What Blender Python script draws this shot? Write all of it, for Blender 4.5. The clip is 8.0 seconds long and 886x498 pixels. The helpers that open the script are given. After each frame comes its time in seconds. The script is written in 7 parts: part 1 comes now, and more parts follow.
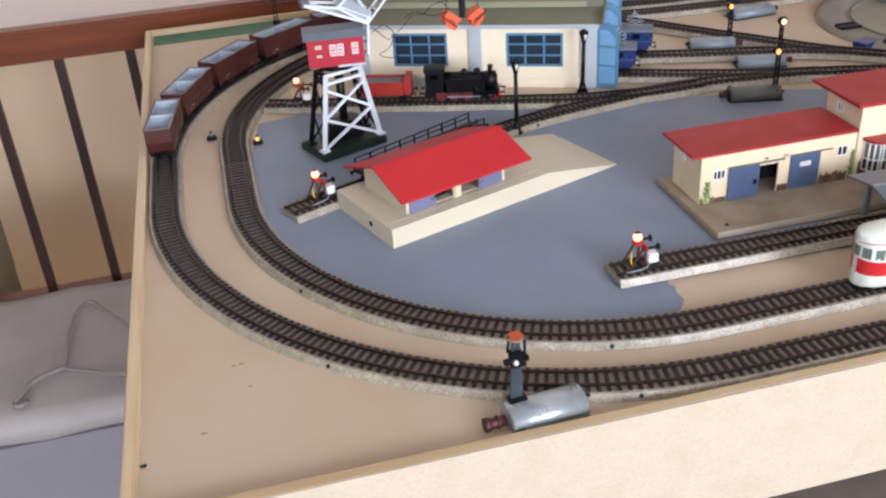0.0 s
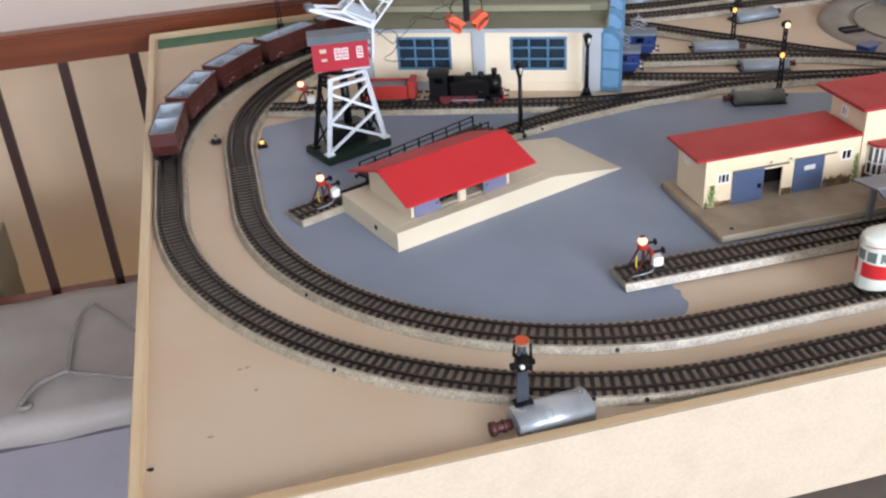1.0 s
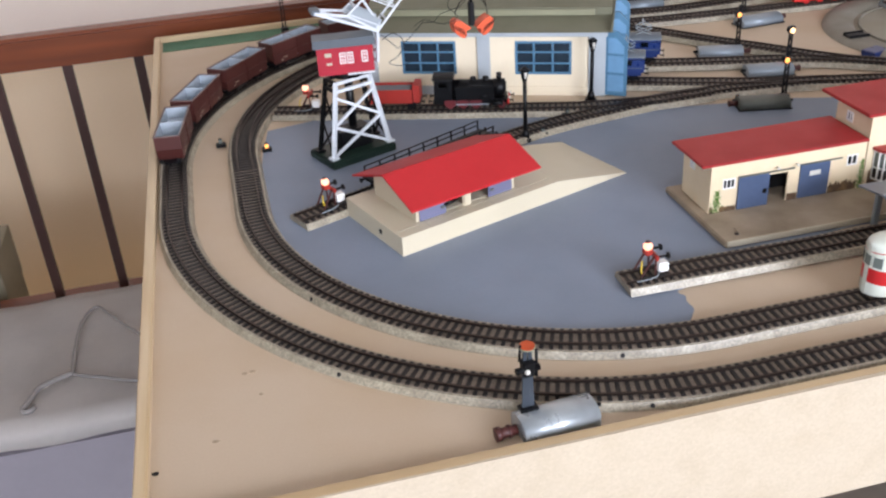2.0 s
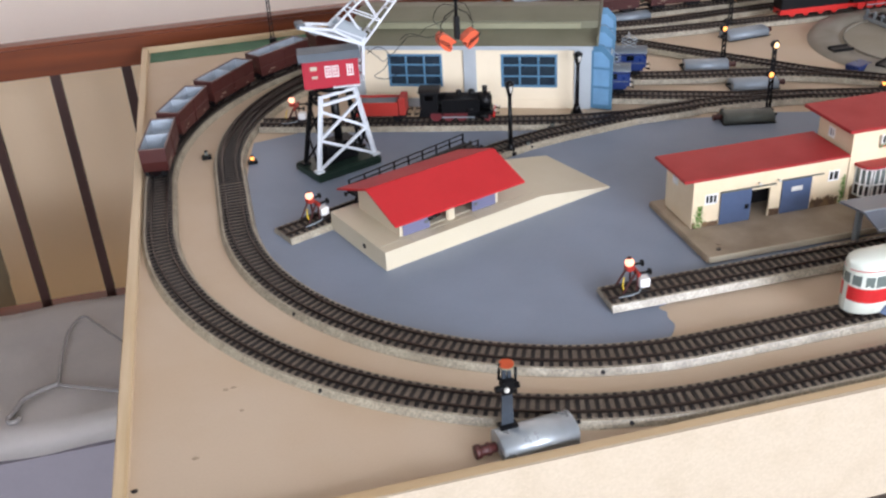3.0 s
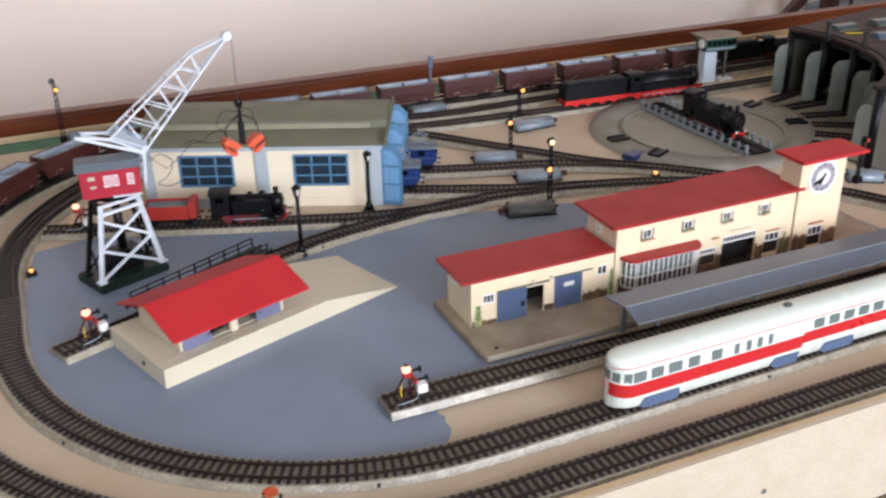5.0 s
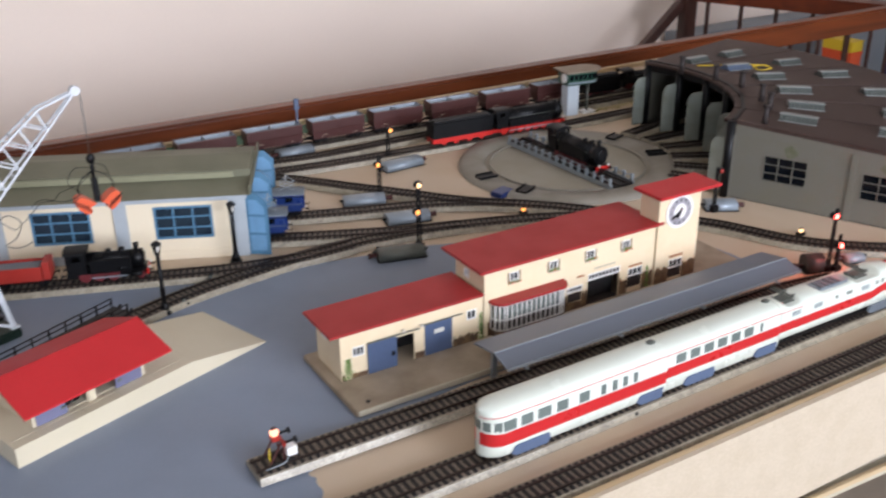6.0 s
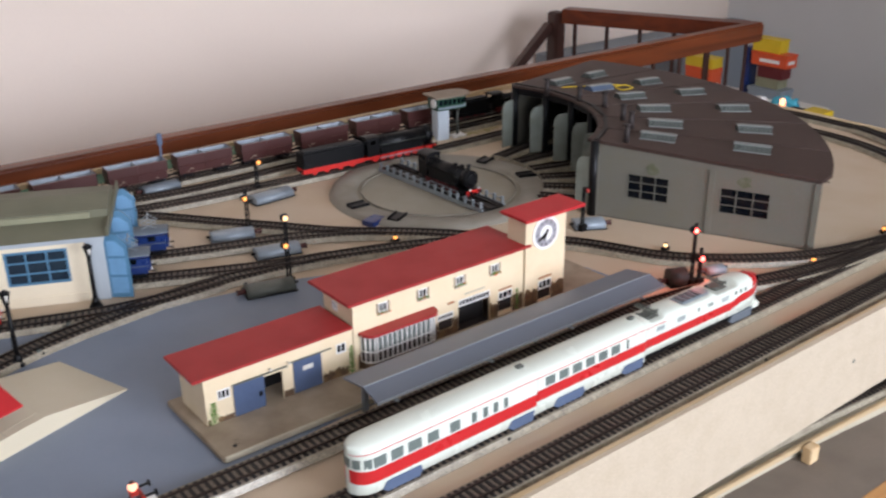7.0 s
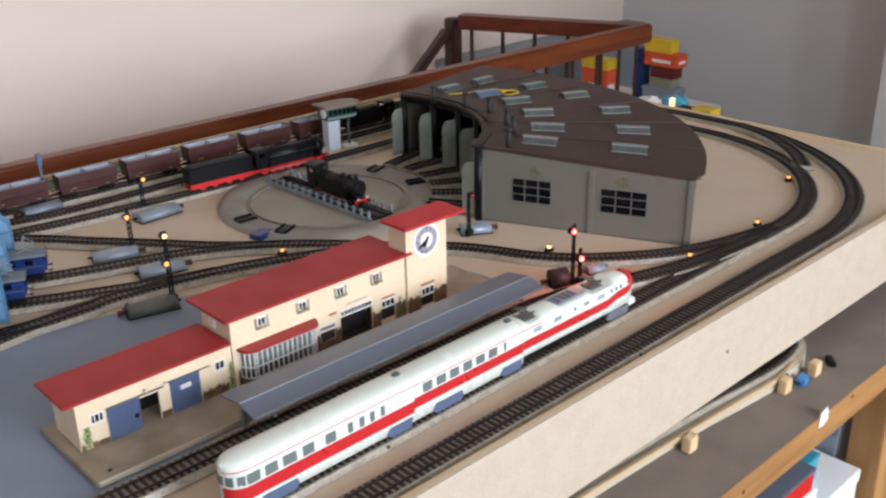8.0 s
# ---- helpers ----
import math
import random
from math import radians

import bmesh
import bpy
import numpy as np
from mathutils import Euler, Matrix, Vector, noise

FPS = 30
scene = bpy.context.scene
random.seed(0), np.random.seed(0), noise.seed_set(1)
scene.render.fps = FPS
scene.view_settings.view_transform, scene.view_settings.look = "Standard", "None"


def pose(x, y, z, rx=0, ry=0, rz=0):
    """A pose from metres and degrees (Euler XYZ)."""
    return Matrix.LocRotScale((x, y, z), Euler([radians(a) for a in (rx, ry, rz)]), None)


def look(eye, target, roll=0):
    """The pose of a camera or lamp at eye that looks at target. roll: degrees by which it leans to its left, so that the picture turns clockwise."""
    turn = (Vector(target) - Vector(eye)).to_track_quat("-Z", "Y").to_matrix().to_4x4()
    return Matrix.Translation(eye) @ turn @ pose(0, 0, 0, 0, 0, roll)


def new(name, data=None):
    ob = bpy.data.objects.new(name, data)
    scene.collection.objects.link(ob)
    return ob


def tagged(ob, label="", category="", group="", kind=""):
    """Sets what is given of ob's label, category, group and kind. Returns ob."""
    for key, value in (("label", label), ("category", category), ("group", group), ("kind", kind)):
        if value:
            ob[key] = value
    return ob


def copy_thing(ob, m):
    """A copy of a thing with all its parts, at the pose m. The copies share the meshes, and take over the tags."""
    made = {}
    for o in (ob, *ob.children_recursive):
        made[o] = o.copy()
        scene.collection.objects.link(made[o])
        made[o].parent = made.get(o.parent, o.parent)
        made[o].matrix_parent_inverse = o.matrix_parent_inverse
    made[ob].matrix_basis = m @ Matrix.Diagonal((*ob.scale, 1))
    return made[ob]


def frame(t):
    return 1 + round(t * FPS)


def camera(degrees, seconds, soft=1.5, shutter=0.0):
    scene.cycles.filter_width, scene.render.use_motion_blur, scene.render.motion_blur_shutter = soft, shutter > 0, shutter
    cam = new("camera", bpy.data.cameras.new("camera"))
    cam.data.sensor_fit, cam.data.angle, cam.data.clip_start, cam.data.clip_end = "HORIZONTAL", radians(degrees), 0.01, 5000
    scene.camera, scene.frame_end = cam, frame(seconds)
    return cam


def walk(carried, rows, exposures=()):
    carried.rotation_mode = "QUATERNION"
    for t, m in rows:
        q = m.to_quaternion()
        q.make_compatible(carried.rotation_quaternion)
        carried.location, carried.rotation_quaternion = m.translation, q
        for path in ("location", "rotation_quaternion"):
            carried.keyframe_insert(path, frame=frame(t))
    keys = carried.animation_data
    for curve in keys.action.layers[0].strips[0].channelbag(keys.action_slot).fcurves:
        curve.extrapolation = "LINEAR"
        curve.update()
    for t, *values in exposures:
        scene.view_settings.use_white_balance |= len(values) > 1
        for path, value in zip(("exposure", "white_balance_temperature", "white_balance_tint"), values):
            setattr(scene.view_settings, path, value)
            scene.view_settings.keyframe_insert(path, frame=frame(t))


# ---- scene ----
cam = camera(49.4, 8.0, soft=2.3, shutter=0.45)
EXPO = 0.44
# seconds, eye x y z, yaw, pitch, lean to the right
PATH = [
    (0.0, -0.3479, -0.9590, 0.4627, -12.29, -29.92, 3.98),
    (0.5, -0.3483, -0.9591, 0.4636, -12.29, -29.86, 3.99),
    (1.0, -0.3515, -0.9588, 0.4650, -12.22, -29.79, 4.00),
    (1.5, -0.3538, -0.9577, 0.4651, -12.05, -29.65, 3.92),
    (3.0, -0.3433, -0.9570, 0.4741, -12.58, -29.29, 3.52),
    (3.5, -0.3262, -0.9579, 0.4818, -15.63, -27.69, 2.72),
    (4.0, -0.3138, -0.9613, 0.4888, -18.06, -26.79, 2.13),
    (4.5, -0.2983, -0.9674, 0.5002, -20.36, -26.26, 1.48),
    (6.0, -0.2544, -0.9593, 0.5315, -30.72, -24.38, 0.69),
    (6.5, -0.2434, -0.9542, 0.5330, -34.78, -23.27, 0.31),
    (7.0, -0.2235, -0.9629, 0.5327, -37.74, -23.05, 0.71),
    (7.5, -0.2032, -0.9806, 0.5354, -40.47, -22.87, 0.94),
    (8.0, -0.1906, -0.9990, 0.5389, -42.82, -22.80, 1.18),
]
walk(cam, [(t, pose(x, y, z, 90 + pitch, 0, yaw) @ pose(0, 0, 0, 0, 0, -lean)) for t, x, y, z, yaw, pitch, lean in PATH],
     exposures=[(0.0, EXPO), (3.0, EXPO), (4.5, EXPO - 0.05), (6.0, EXPO - 0.2), (8.0, EXPO - 0.25)])

# ---------- world and light ----------
world = bpy.data.worlds.new("world")
scene.world = world
world.use_nodes = True
wn = world.node_tree.nodes
sky = wn.new("ShaderNodeTexSky")
sky.sky_type, sky.sun_disc = "NISHITA", False
sky.sun_elevation, sky.sun_rotation = radians(38), radians(150)
world.node_tree.links.new(sky.outputs[0], wn["Background"].inputs[0])
wn["Background"].inputs[1].default_value = 0.1


def window_light(name, place, target, width, height, watts, colour):
    data = bpy.data.lights.new(name, "AREA")
    data.shape, data.size, data.size_y, data.energy, data.color = "RECTANGLE", width, height, watts, colour
    ob = new(name, data)
    ob.matrix_world = look(place, target)
    return ob


# daylight that enters by the two window openings in the south wall
DAYLIGHT = (0.86, 0.905, 1.06)
window_light("window_daylight", (1.1, -3.83, 0.95), (0.5, 0.0, 0.3), 2.0, 1.5, 150, DAYLIGHT)
# unseen left window, added to brighten the left side
window_light("window_daylight", (-1.6, -3.83, 0.95), (-1.0, 0.0, 0.2), 1.0, 1.5, 42, DAYLIGHT)


# ---------- materials ----------
def lin(hexa):
    out = []
    for n in (0, 2, 4):
        v = int(hexa[n:n + 2], 16) / 255
        out.append(v / 12.92 if v <= 0.04045 else ((v + 0.055) / 1.055) ** 2.4)
    return out


def mat(name, colour, rough=0.5, metal=0.0, var=0.12, grain=250.0, stain=14.0, stain_amount=0.12, bump=0.1, tint=None, spec=0.5, fleck=0.0, fleck_scale=400.0, piece=0.0):
    """A surface with grain and stains: colour is linear; grain and stain are counts per metre."""
    m = bpy.data.materials.new(name)
    m.use_nodes = True
    nt, ln = m.node_tree.nodes, m.node_tree.links.new
    bsdf = nt["Principled BSDF"]
    bsdf.inputs["Roughness"].default_value, bsdf.inputs["Metallic"].default_value = rough, metal
    bsdf.inputs["Specular IOR Level"].default_value = spec
    co = nt.new("ShaderNodeTexCoord")
    fine, broad = nt.new("ShaderNodeTexNoise"), nt.new("ShaderNodeTexNoise")
    fine.inputs["Scale"].default_value, fine.inputs["Detail"].default_value = grain, 3
    broad.inputs["Scale"].default_value, broad.inputs["Detail"].default_value = stain, 4
    for n in (fine, broad):
        ln(co.outputs["Object"], n.inputs["Vector"])
    dark, light = [c * (1 - var) for c in colour], [min(1, c * (1 + var)) for c in colour]
    mix = nt.new("ShaderNodeMix")
    mix.data_type = "RGBA"
    mix.inputs["A"].default_value, mix.inputs["B"].default_value = (*dark, 1), (*light, 1)
    ln(fine.outputs["Fac"], mix.inputs["Factor"])
    last = mix.outputs["Result"]
    second = nt.new("ShaderNodeMix")
    second.data_type, second.blend_type = "RGBA", "MIX"
    t = tint or [c * 0.55 for c in colour]
    second.inputs["B"].default_value = (*t, 1)
    ramp = nt.new("ShaderNodeMapRange")
    ramp.inputs["From Min"].default_value, ramp.inputs["From Max"].default_value = 0.42, 0.75
    ramp.inputs["To Max"].default_value = stain_amount * 2
    ln(broad.outputs["Fac"], ramp.inputs["Value"])
    ln(ramp.outputs["Result"], second.inputs["Factor"])
    ln(last, second.inputs["A"])
    last = second.outputs["Result"]
    if fleck:
        vor = nt.new("ShaderNodeTexVoronoi")
        vor.inputs["Scale"].default_value = fleck_scale
        ln(co.outputs["Object"], vor.inputs["Vector"])
        bw = nt.new("ShaderNodeSeparateColor")
        ln(vor.outputs["Color"], bw.inputs["Color"])
        fl = nt.new("ShaderNodeMix")
        fl.data_type, fl.blend_type = "RGBA", "MULTIPLY"
        fl.inputs["Factor"].default_value = fleck
        comb = nt.new("ShaderNodeMapRange")
        comb.inputs["To Min"].default_value, comb.inputs["To Max"].default_value = 0.45, 1.35
        ln(bw.outputs[0], comb.inputs["Value"])
        ln(last, fl.inputs["A"])
        ln(comb.outputs["Result"], fl.inputs["B"])
        last = fl.outputs["Result"]
    if piece:
        info = nt.new("ShaderNodeObjectInfo")
        rr = nt.new("ShaderNodeMapRange")
        rr.inputs["To Min"].default_value, rr.inputs["To Max"].default_value = 1 - piece, 1 + piece
        ln(info.outputs["Random"], rr.inputs["Value"])
        pm = nt.new("ShaderNodeMix")
        pm.data_type, pm.blend_type = "RGBA", "MULTIPLY"
        pm.inputs["Factor"].default_value = 1
        ln(last, pm.inputs["A"])
        ln(rr.outputs["Result"], pm.inputs["B"])
        last = pm.outputs["Result"]
    ln(last, bsdf.inputs["Base Color"])
    if bump:
        b = nt.new("ShaderNodeBump")
        b.inputs["Strength"].default_value, b.inputs["Distance"].default_value = bump, 0.3 / grain
        ln(fine.outputs["Fac"], b.inputs["Height"])
        ln(b.outputs["Normal"], bsdf.inputs["Normal"])
    rv = nt.new("ShaderNodeMapRange")
    rv.inputs["To Min"].default_value, rv.inputs["To Max"].default_value = max(0.02, rough - 0.12), min(1, rough + 0.12)
    ln(broad.outputs["Fac"], rv.inputs["Value"])
    ln(rv.outputs["Result"], bsdf.inputs["Roughness"])
    return m


def glow(name, colour, strength):
    m = bpy.data.materials.new(name)
    m.use_nodes = True
    b = m.node_tree.nodes["Principled BSDF"]
    b.inputs["Base Color"].default_value = (*[c * 0.25 for c in colour], 1)
    b.inputs["Emission Color"].default_value = (*colour, 1)
    b.inputs["Emission Strength"].default_value = strength
    return m


def grained(name, colour, dark, rough, along, scale=18.0, spec=0.5):
    """Sawn or varnished wood, its grain along an axis of the object."""
    m = bpy.data.materials.new(name)
    m.use_nodes = True
    nt, ln = m.node_tree.nodes, m.node_tree.links.new
    bsdf = nt["Principled BSDF"]
    bsdf.inputs["Roughness"].default_value = rough
    bsdf.inputs["Specular IOR Level"].default_value = spec
    co, mp, no, ra = nt.new("ShaderNodeTexCoord"), nt.new("ShaderNodeMapping"), nt.new("ShaderNodeTexNoise"), nt.new("ShaderNodeValToRGB")
    mp.inputs["Scale"].default_value = [scale * (0.06 if n == along else 1.0) for n in range(3)]
    no.inputs["Scale"].default_value, no.inputs["Detail"].default_value, no.inputs["Distortion"].default_value = 1.0, 6, 0.6
    ra.color_ramp.elements[0].position, ra.color_ramp.elements[1].position = 0.35, 0.68
    ra.color_ramp.elements[0].color, ra.color_ramp.elements[1].color = (*dark, 1), (*colour, 1)
    ln(co.outputs["Object"], mp.inputs["Vector"])
    ln(mp.outputs["Vector"], no.inputs["Vector"])
    ln(no.outputs["Fac"], ra.inputs["Fac"])
    ln(ra.outputs["Color"], bsdf.inputs["Base Color"])
    b = nt.new("ShaderNodeBump")
    b.inputs["Strength"].default_value, b.inputs["Distance"].default_value = 0.15, 0.001
    ln(no.outputs["Fac"], b.inputs["Height"])
    ln(b.outputs["Normal"], bsdf.inputs["Normal"])
    return m


M_BOARD = mat("hardboard", lin("c4b097"), 0.62, var=0.05, grain=500, stain=9, stain_amount=0.14, tint=lin("b08f66"), bump=0.05)
M_GREY = mat("grey_paint", lin("7d8796"), 0.55, var=0.05, grain=420, stain=12, stain_amount=0.15, tint=lin("70767f"), bump=0.08)
M_GREEN = mat("green_paint", lin("2f6446"), 0.6, var=0.12, grain=300, stain=30, stain_amount=0.2)
M_CHIP = mat("chipboard", lin("c0b19a"), 0.75, var=0.08, grain=520, stain=40, stain_amount=0.14, tint=lin("a8977c"), bump=0.12, fleck=0.08, fleck_scale=420)
M_PINE_X = grained("pine_lath", lin("c6af8b"), lin("b89d76"), 0.55, 0, 60)
M_PINE_Y = grained("pine_lath", lin("d8c3a2"), lin("c9b089"), 0.55, 1, 60)
M_PINE_Z = grained("pine_block", lin("dcc29a"), lin("c9a87c"), 0.55, 2, 60)
M_BEAM = grained("pine_beam", lin("b98a52"), lin("94683a"), 0.5, 0, 30)
M_STAIR_GREY = mat("grey_blue_slab", lin("8d949a"), 0.7, var=0.05, grain=300, stain=4)
M_BEAM_Z = grained("pine_beam", lin("b98a52"), lin("94683a"), 0.5, 2, 30)
M_BOUNCE_FLOOR = grained("pale_bounce_floor", lin("dcc39c"), lin("c6a87c"), 0.5, 0, 12)
M_MAHOG = grained("mahogany_rail", lin("7a3c1b"), lin("55260f"), 0.35, 0, 30)
M_MAHOG_Y = grained("mahogany_rail", lin("6e3015"), lin("4e1f0e"), 0.35, 1, 30)
M_BALUSTER = mat("brown_baluster", lin("3b211a"), 0.45, var=0.1)
M_WALL = mat("cream_wall", lin("f3e2d3"), 0.9, var=0.02, grain=160, stain=1.3, stain_amount=0.05, tint=lin("e6d3c3"), bump=0.06)
# same wall paint, tinted tan for warm light bounced from below
M_WALL_BOUNCE = mat("warm_bounce_wall", lin("f8e0be"), 0.9, var=0.02, grain=160, stain=1.3, stain_amount=0.05, tint=lin("efcfa4"), bump=0.06)
# for unseen walls, grey rather than cream to cut bounced light
M_WALL_GREY = mat("grey_white_wall", lin("9c9c9d"), 0.9, var=0.02, grain=160, stain=1.5, stain_amount=0.06, bump=0.06)
M_WALL_EAST = mat("pale_grey_wall", lin("cfcdca"), 0.9, var=0.02, grain=160, stain=1.5, stain_amount=0.06, bump=0.06)
# for the unseen partition, brown to warm the light it bounces
M_BROWN_WALL = mat("partition_brown", lin("7c6a50"), 0.6, var=0.04, grain=120, stain=3, stain_amount=0.08)
M_FLOOR = mat("carpet", lin("5f574e"), 0.95, var=0.15, grain=600, stain=6, stain_amount=0.1, bump=0.4)
M_CEIL = mat("white_ceiling", lin("ebe7e0"), 0.9, var=0.02, stain=1.5, stain_amount=0.04)
M_WHITE = mat("white_paint", lin("e9e7e2"), 0.5, var=0.03, stain=20, stain_amount=0.06)
M_BALLAST = mat("printed_ballast", lin("9d9480"), 0.34, var=0.4, grain=560, stain=60, stain_amount=0.3, tint=lin("6c6152"), bump=0.6, fleck=0.5, fleck_scale=620)
M_BED_PRINT = mat("dark_printed_bed", lin("796d5f"), 0.45, var=0.3, grain=1300, stain=40, stain_amount=0.2, bump=0.4, fleck=0.5, fleck_scale=1500)
M_SPOT = mat("glue_spot", lin("a08d74"), 0.5, var=0.1)
M_MOSS = mat("faded_moss", lin("595c42"), 0.7, var=0.2, grain=500, stain=120, stain_amount=0.3, tint=lin("7c7a70"))
M_SKYLIGHT_RIM = mat("skylight_rim", lin("8a8e8b"), 0.4, metal=0.2, var=0.06, stain=50)
M_SKYLIGHT_PANE = mat("dusty_skylight_pane", lin("4a4f4c"), 0.3, var=0.2, grain=200, stain=60, stain_amount=0.3)
M_DIAL = mat("grey_dial", lin("98969a"), 0.5, var=0.03)
M_SLEEPER = mat("brown_black_sleeper", lin("171210"), 0.55, var=0.25, grain=900, stain=60, bump=0.2, piece=0.35)
M_RAIL = mat("dark_steel_rail", lin("463c37"), 0.32, metal=0.85, var=0.15, grain=600, stain=25, stain_amount=0.25, bump=0.0)
M_CONCRETE = mat("cream_grey_casting", lin("b9b09a"), 0.7, var=0.08, grain=500, stain=30, stain_amount=0.14, tint=lin("8f8672"))
M_CREAM_PLAT = mat("cream_plastic", lin("c8bda4"), 0.5, var=0.04, grain=400, stain=25, stain_amount=0.1, tint=lin("c2b795"))
M_PLATFORM = mat("station_platform", lin("9c8c77"), 0.6, var=0.10, grain=450, stain=26, stain_amount=0.32, tint=lin("6c5c49"))
M_RED_ROOF = mat("bright_red_roof", lin("b92026"), 0.55, var=0.05, grain=300, stain=20, stain_amount=0.08, tint=lin("a01515"))
M_ST_ROOF = mat("station_red_roof", lin("9e2222"), 0.55, var=0.06, grain=300, stain=25, stain_amount=0.15, tint=lin("7c1c1f"))
M_ST_WALL = mat("cream_tinplate_wall", lin("dfcdac"), 0.5, var=0.04, grain=300, stain=40, stain_amount=0.1, tint=lin("c9ab76"))
M_PLINTH = mat("printed_stone_plinth", lin("55402f"), 0.5, var=0.3, grain=420, stain=120, stain_amount=0.35, tint=lin("96784f"))
M_LINTEL = mat("faded_brown_orange", lin("a06846"), 0.5, var=0.12, stain=120, stain_amount=0.3)
M_BLUE_DOOR = mat("slate_blue_door", lin("4b5a76"), 0.45, var=0.08, stain=40)
M_PURPLE_DOOR = mat("lavender_blue_door", lin("6d6e88"), 0.5, var=0.05)
# near-black, painted as shade inside openings, also on coal and black parts
M_DARK = mat("black_and_inner_shade", lin("100e0e"), 0.7, var=0.2)
M_BLACK = mat("black_paint", lin("09090b"), 0.42, var=0.2, grain=500, stain=60, spec=0.25)
M_SHED_WALL = mat("cream_shed_wall", lin("e6d8bd"), 0.55, var=0.03, stain=22, stain_amount=0.1, tint=lin("d3c2a2"))
M_SHED_GREY = mat("blue_grey_shed_end", lin("a9b0b4"), 0.55, var=0.04, stain=22, stain_amount=0.12)
M_OLIVE = mat("olive_grey_roof", lin("6d6c58"), 0.6, var=0.06, grain=350, stain=18, stain_amount=0.2, tint=lin("55543f"))
M_OLIVE_LIGHT = mat("pale_olive_skylight", lin("8b8a70"), 0.45, var=0.06, stain=30)
M_BLUE_FRAME = mat("light_blue_frame", lin("527d99"), 0.45, var=0.06, stain=40, stain_amount=0.2)
M_BLUE_LEAF = mat("light_blue_leaf", lin("6e9abd"), 0.45, var=0.06, stain=50, stain_amount=0.2)
M_PANE = mat("dark_glazing", lin("0b1016"), 0.10, var=0.1, bump=0.0, spec=0.3)
# lighter blotchy tint stands in for reflections and the view inside
M_SHED_PANE = mat("reflection_tinted_glazing", lin("28343e"), 0.2, var=0.35, grain=90, stain=60, stain_amount=0.4, tint=lin("15202e"), bump=0.0, spec=0.4)
M_GREY_STONE = mat("grey_roundhouse_wall", lin("6b695f"), 0.6, var=0.08, grain=260, stain=26, stain_amount=0.3, tint=lin("6c6857"))
M_DOOR_GREY = mat("pale_grey_green_leaf", lin("8d938a"), 0.55, var=0.08, grain=300, stain=40, stain_amount=0.25, tint=lin("6f7565"))
M_RH_ROOF = mat("brown_roundhouse_roof", lin("3b2922"), 0.6, var=0.08, grain=350, stain=14, stain_amount=0.25, tint=lin("51403a"))
# for chimneys, dark panes, a drive and the shade in the hall
M_DEEP_BROWN = mat("deep_brown", lin("2a211e"), 0.65, var=0.15, stain=60, stain_amount=0.2)
M_GREY_METAL = mat("grey_metal", lin("9aa3a8"), 0.35, metal=0.35, var=0.06, stain=40)
M_SILVER = mat("silver_casing", lin("b4bcc0"), 0.3, metal=0.55, var=0.06, stain=50, stain_amount=0.15)
M_DULL_GREY = mat("dull_grey_casing", lin("62665f"), 0.45, metal=0.2, var=0.08, stain=50)
M_LIGHT_BLUE_GREY = mat("pale_blue_grey_casing", lin("949fa8"), 0.35, metal=0.25, var=0.05, stain=40)
M_CANOPY = mat("blue_grey_canopy", lin("6a6f78"), 0.4, metal=0.1, var=0.05, stain=25, stain_amount=0.15, tint=lin("6c7480"))
M_TT = mat("grey_turntable", lin("8a8478"), 0.6, var=0.1, grain=350, stain=22, stain_amount=0.25, tint=lin("68614f"))
M_TT_PIT = mat("grey_pit_floor", lin("908979"), 0.6, var=0.08, grain=350, stain=14, stain_amount=0.2, tint=lin("7d745f"))
M_TRAIN_WHITE = mat("ivory_white_lacquer", lin("d6dbce"), 0.25, var=0.02, stain=30, stain_amount=0.03)
M_TRAIN_RED = mat("red_lacquer", lin("bf2a2c"), 0.3, var=0.04, stain=30, stain_amount=0.05)
M_BLUE_GREY_SKIRT = mat("blue_grey_underframe", lin("52617a"), 0.45, var=0.08)
M_TRAIN_GLASS = mat("smoky_window", lin("6b746f"), 0.12, var=0.1, bump=0.0)
M_OXIDE = mat("oxide_brown_wagon", lin("451e1a"), 0.5, var=0.08, grain=600, stain=60, stain_amount=0.18, tint=lin("44201b"))
M_WORN_RIM = mat("worn_brown_rim", lin("75615c"), 0.5, var=0.15, stain=90, stain_amount=0.3)
M_ZINC = mat("pale_grey_wagon_inside", lin("aab4bd"), 0.5, var=0.06, grain=400, stain=60, stain_amount=0.2, tint=lin("7f8890"))
M_RED = mat("red_paint", lin("c8231c"), 0.4, var=0.06, stain=60, stain_amount=0.1)
M_BRICK_RED = mat("worn_brick_red", lin("9c2a20"), 0.45, var=0.08, stain=60, stain_amount=0.2)
M_DARK_RED = mat("dark_red_wheels", lin("642024"), 0.45, var=0.1)
M_CRANE_WHITE = mat("silver_white_lattice", lin("d0d5d9"), 0.4, var=0.04, stain=60)
M_CRANE_RED = mat("crimson_cabin", lin("a51d2f"), 0.45, var=0.05, stain=60)
M_SLATE = mat("slate_grey_roof", lin("60686f"), 0.5, var=0.06, stain=40)
M_MAST = mat("dark_slate_mast", lin("3c434b"), 0.4, metal=0.3, var=0.1, stain=80)
M_DARK_GREEN = mat("dark_green_base", lin("16291f"), 0.45, var=0.12, stain=50)
M_BLUE = mat("dark_blue_lacquer", lin("1a3168"), 0.3, var=0.06, stain=50)
M_CABIN_GREEN = mat("bottle_green", lin("1f4a38"), 0.4, var=0.08, stain=60, stain_amount=0.15)
M_CABIN_ROOF = mat("brown_grey_roof", lin("8a7a68"), 0.6, var=0.08, stain=40, stain_amount=0.2)
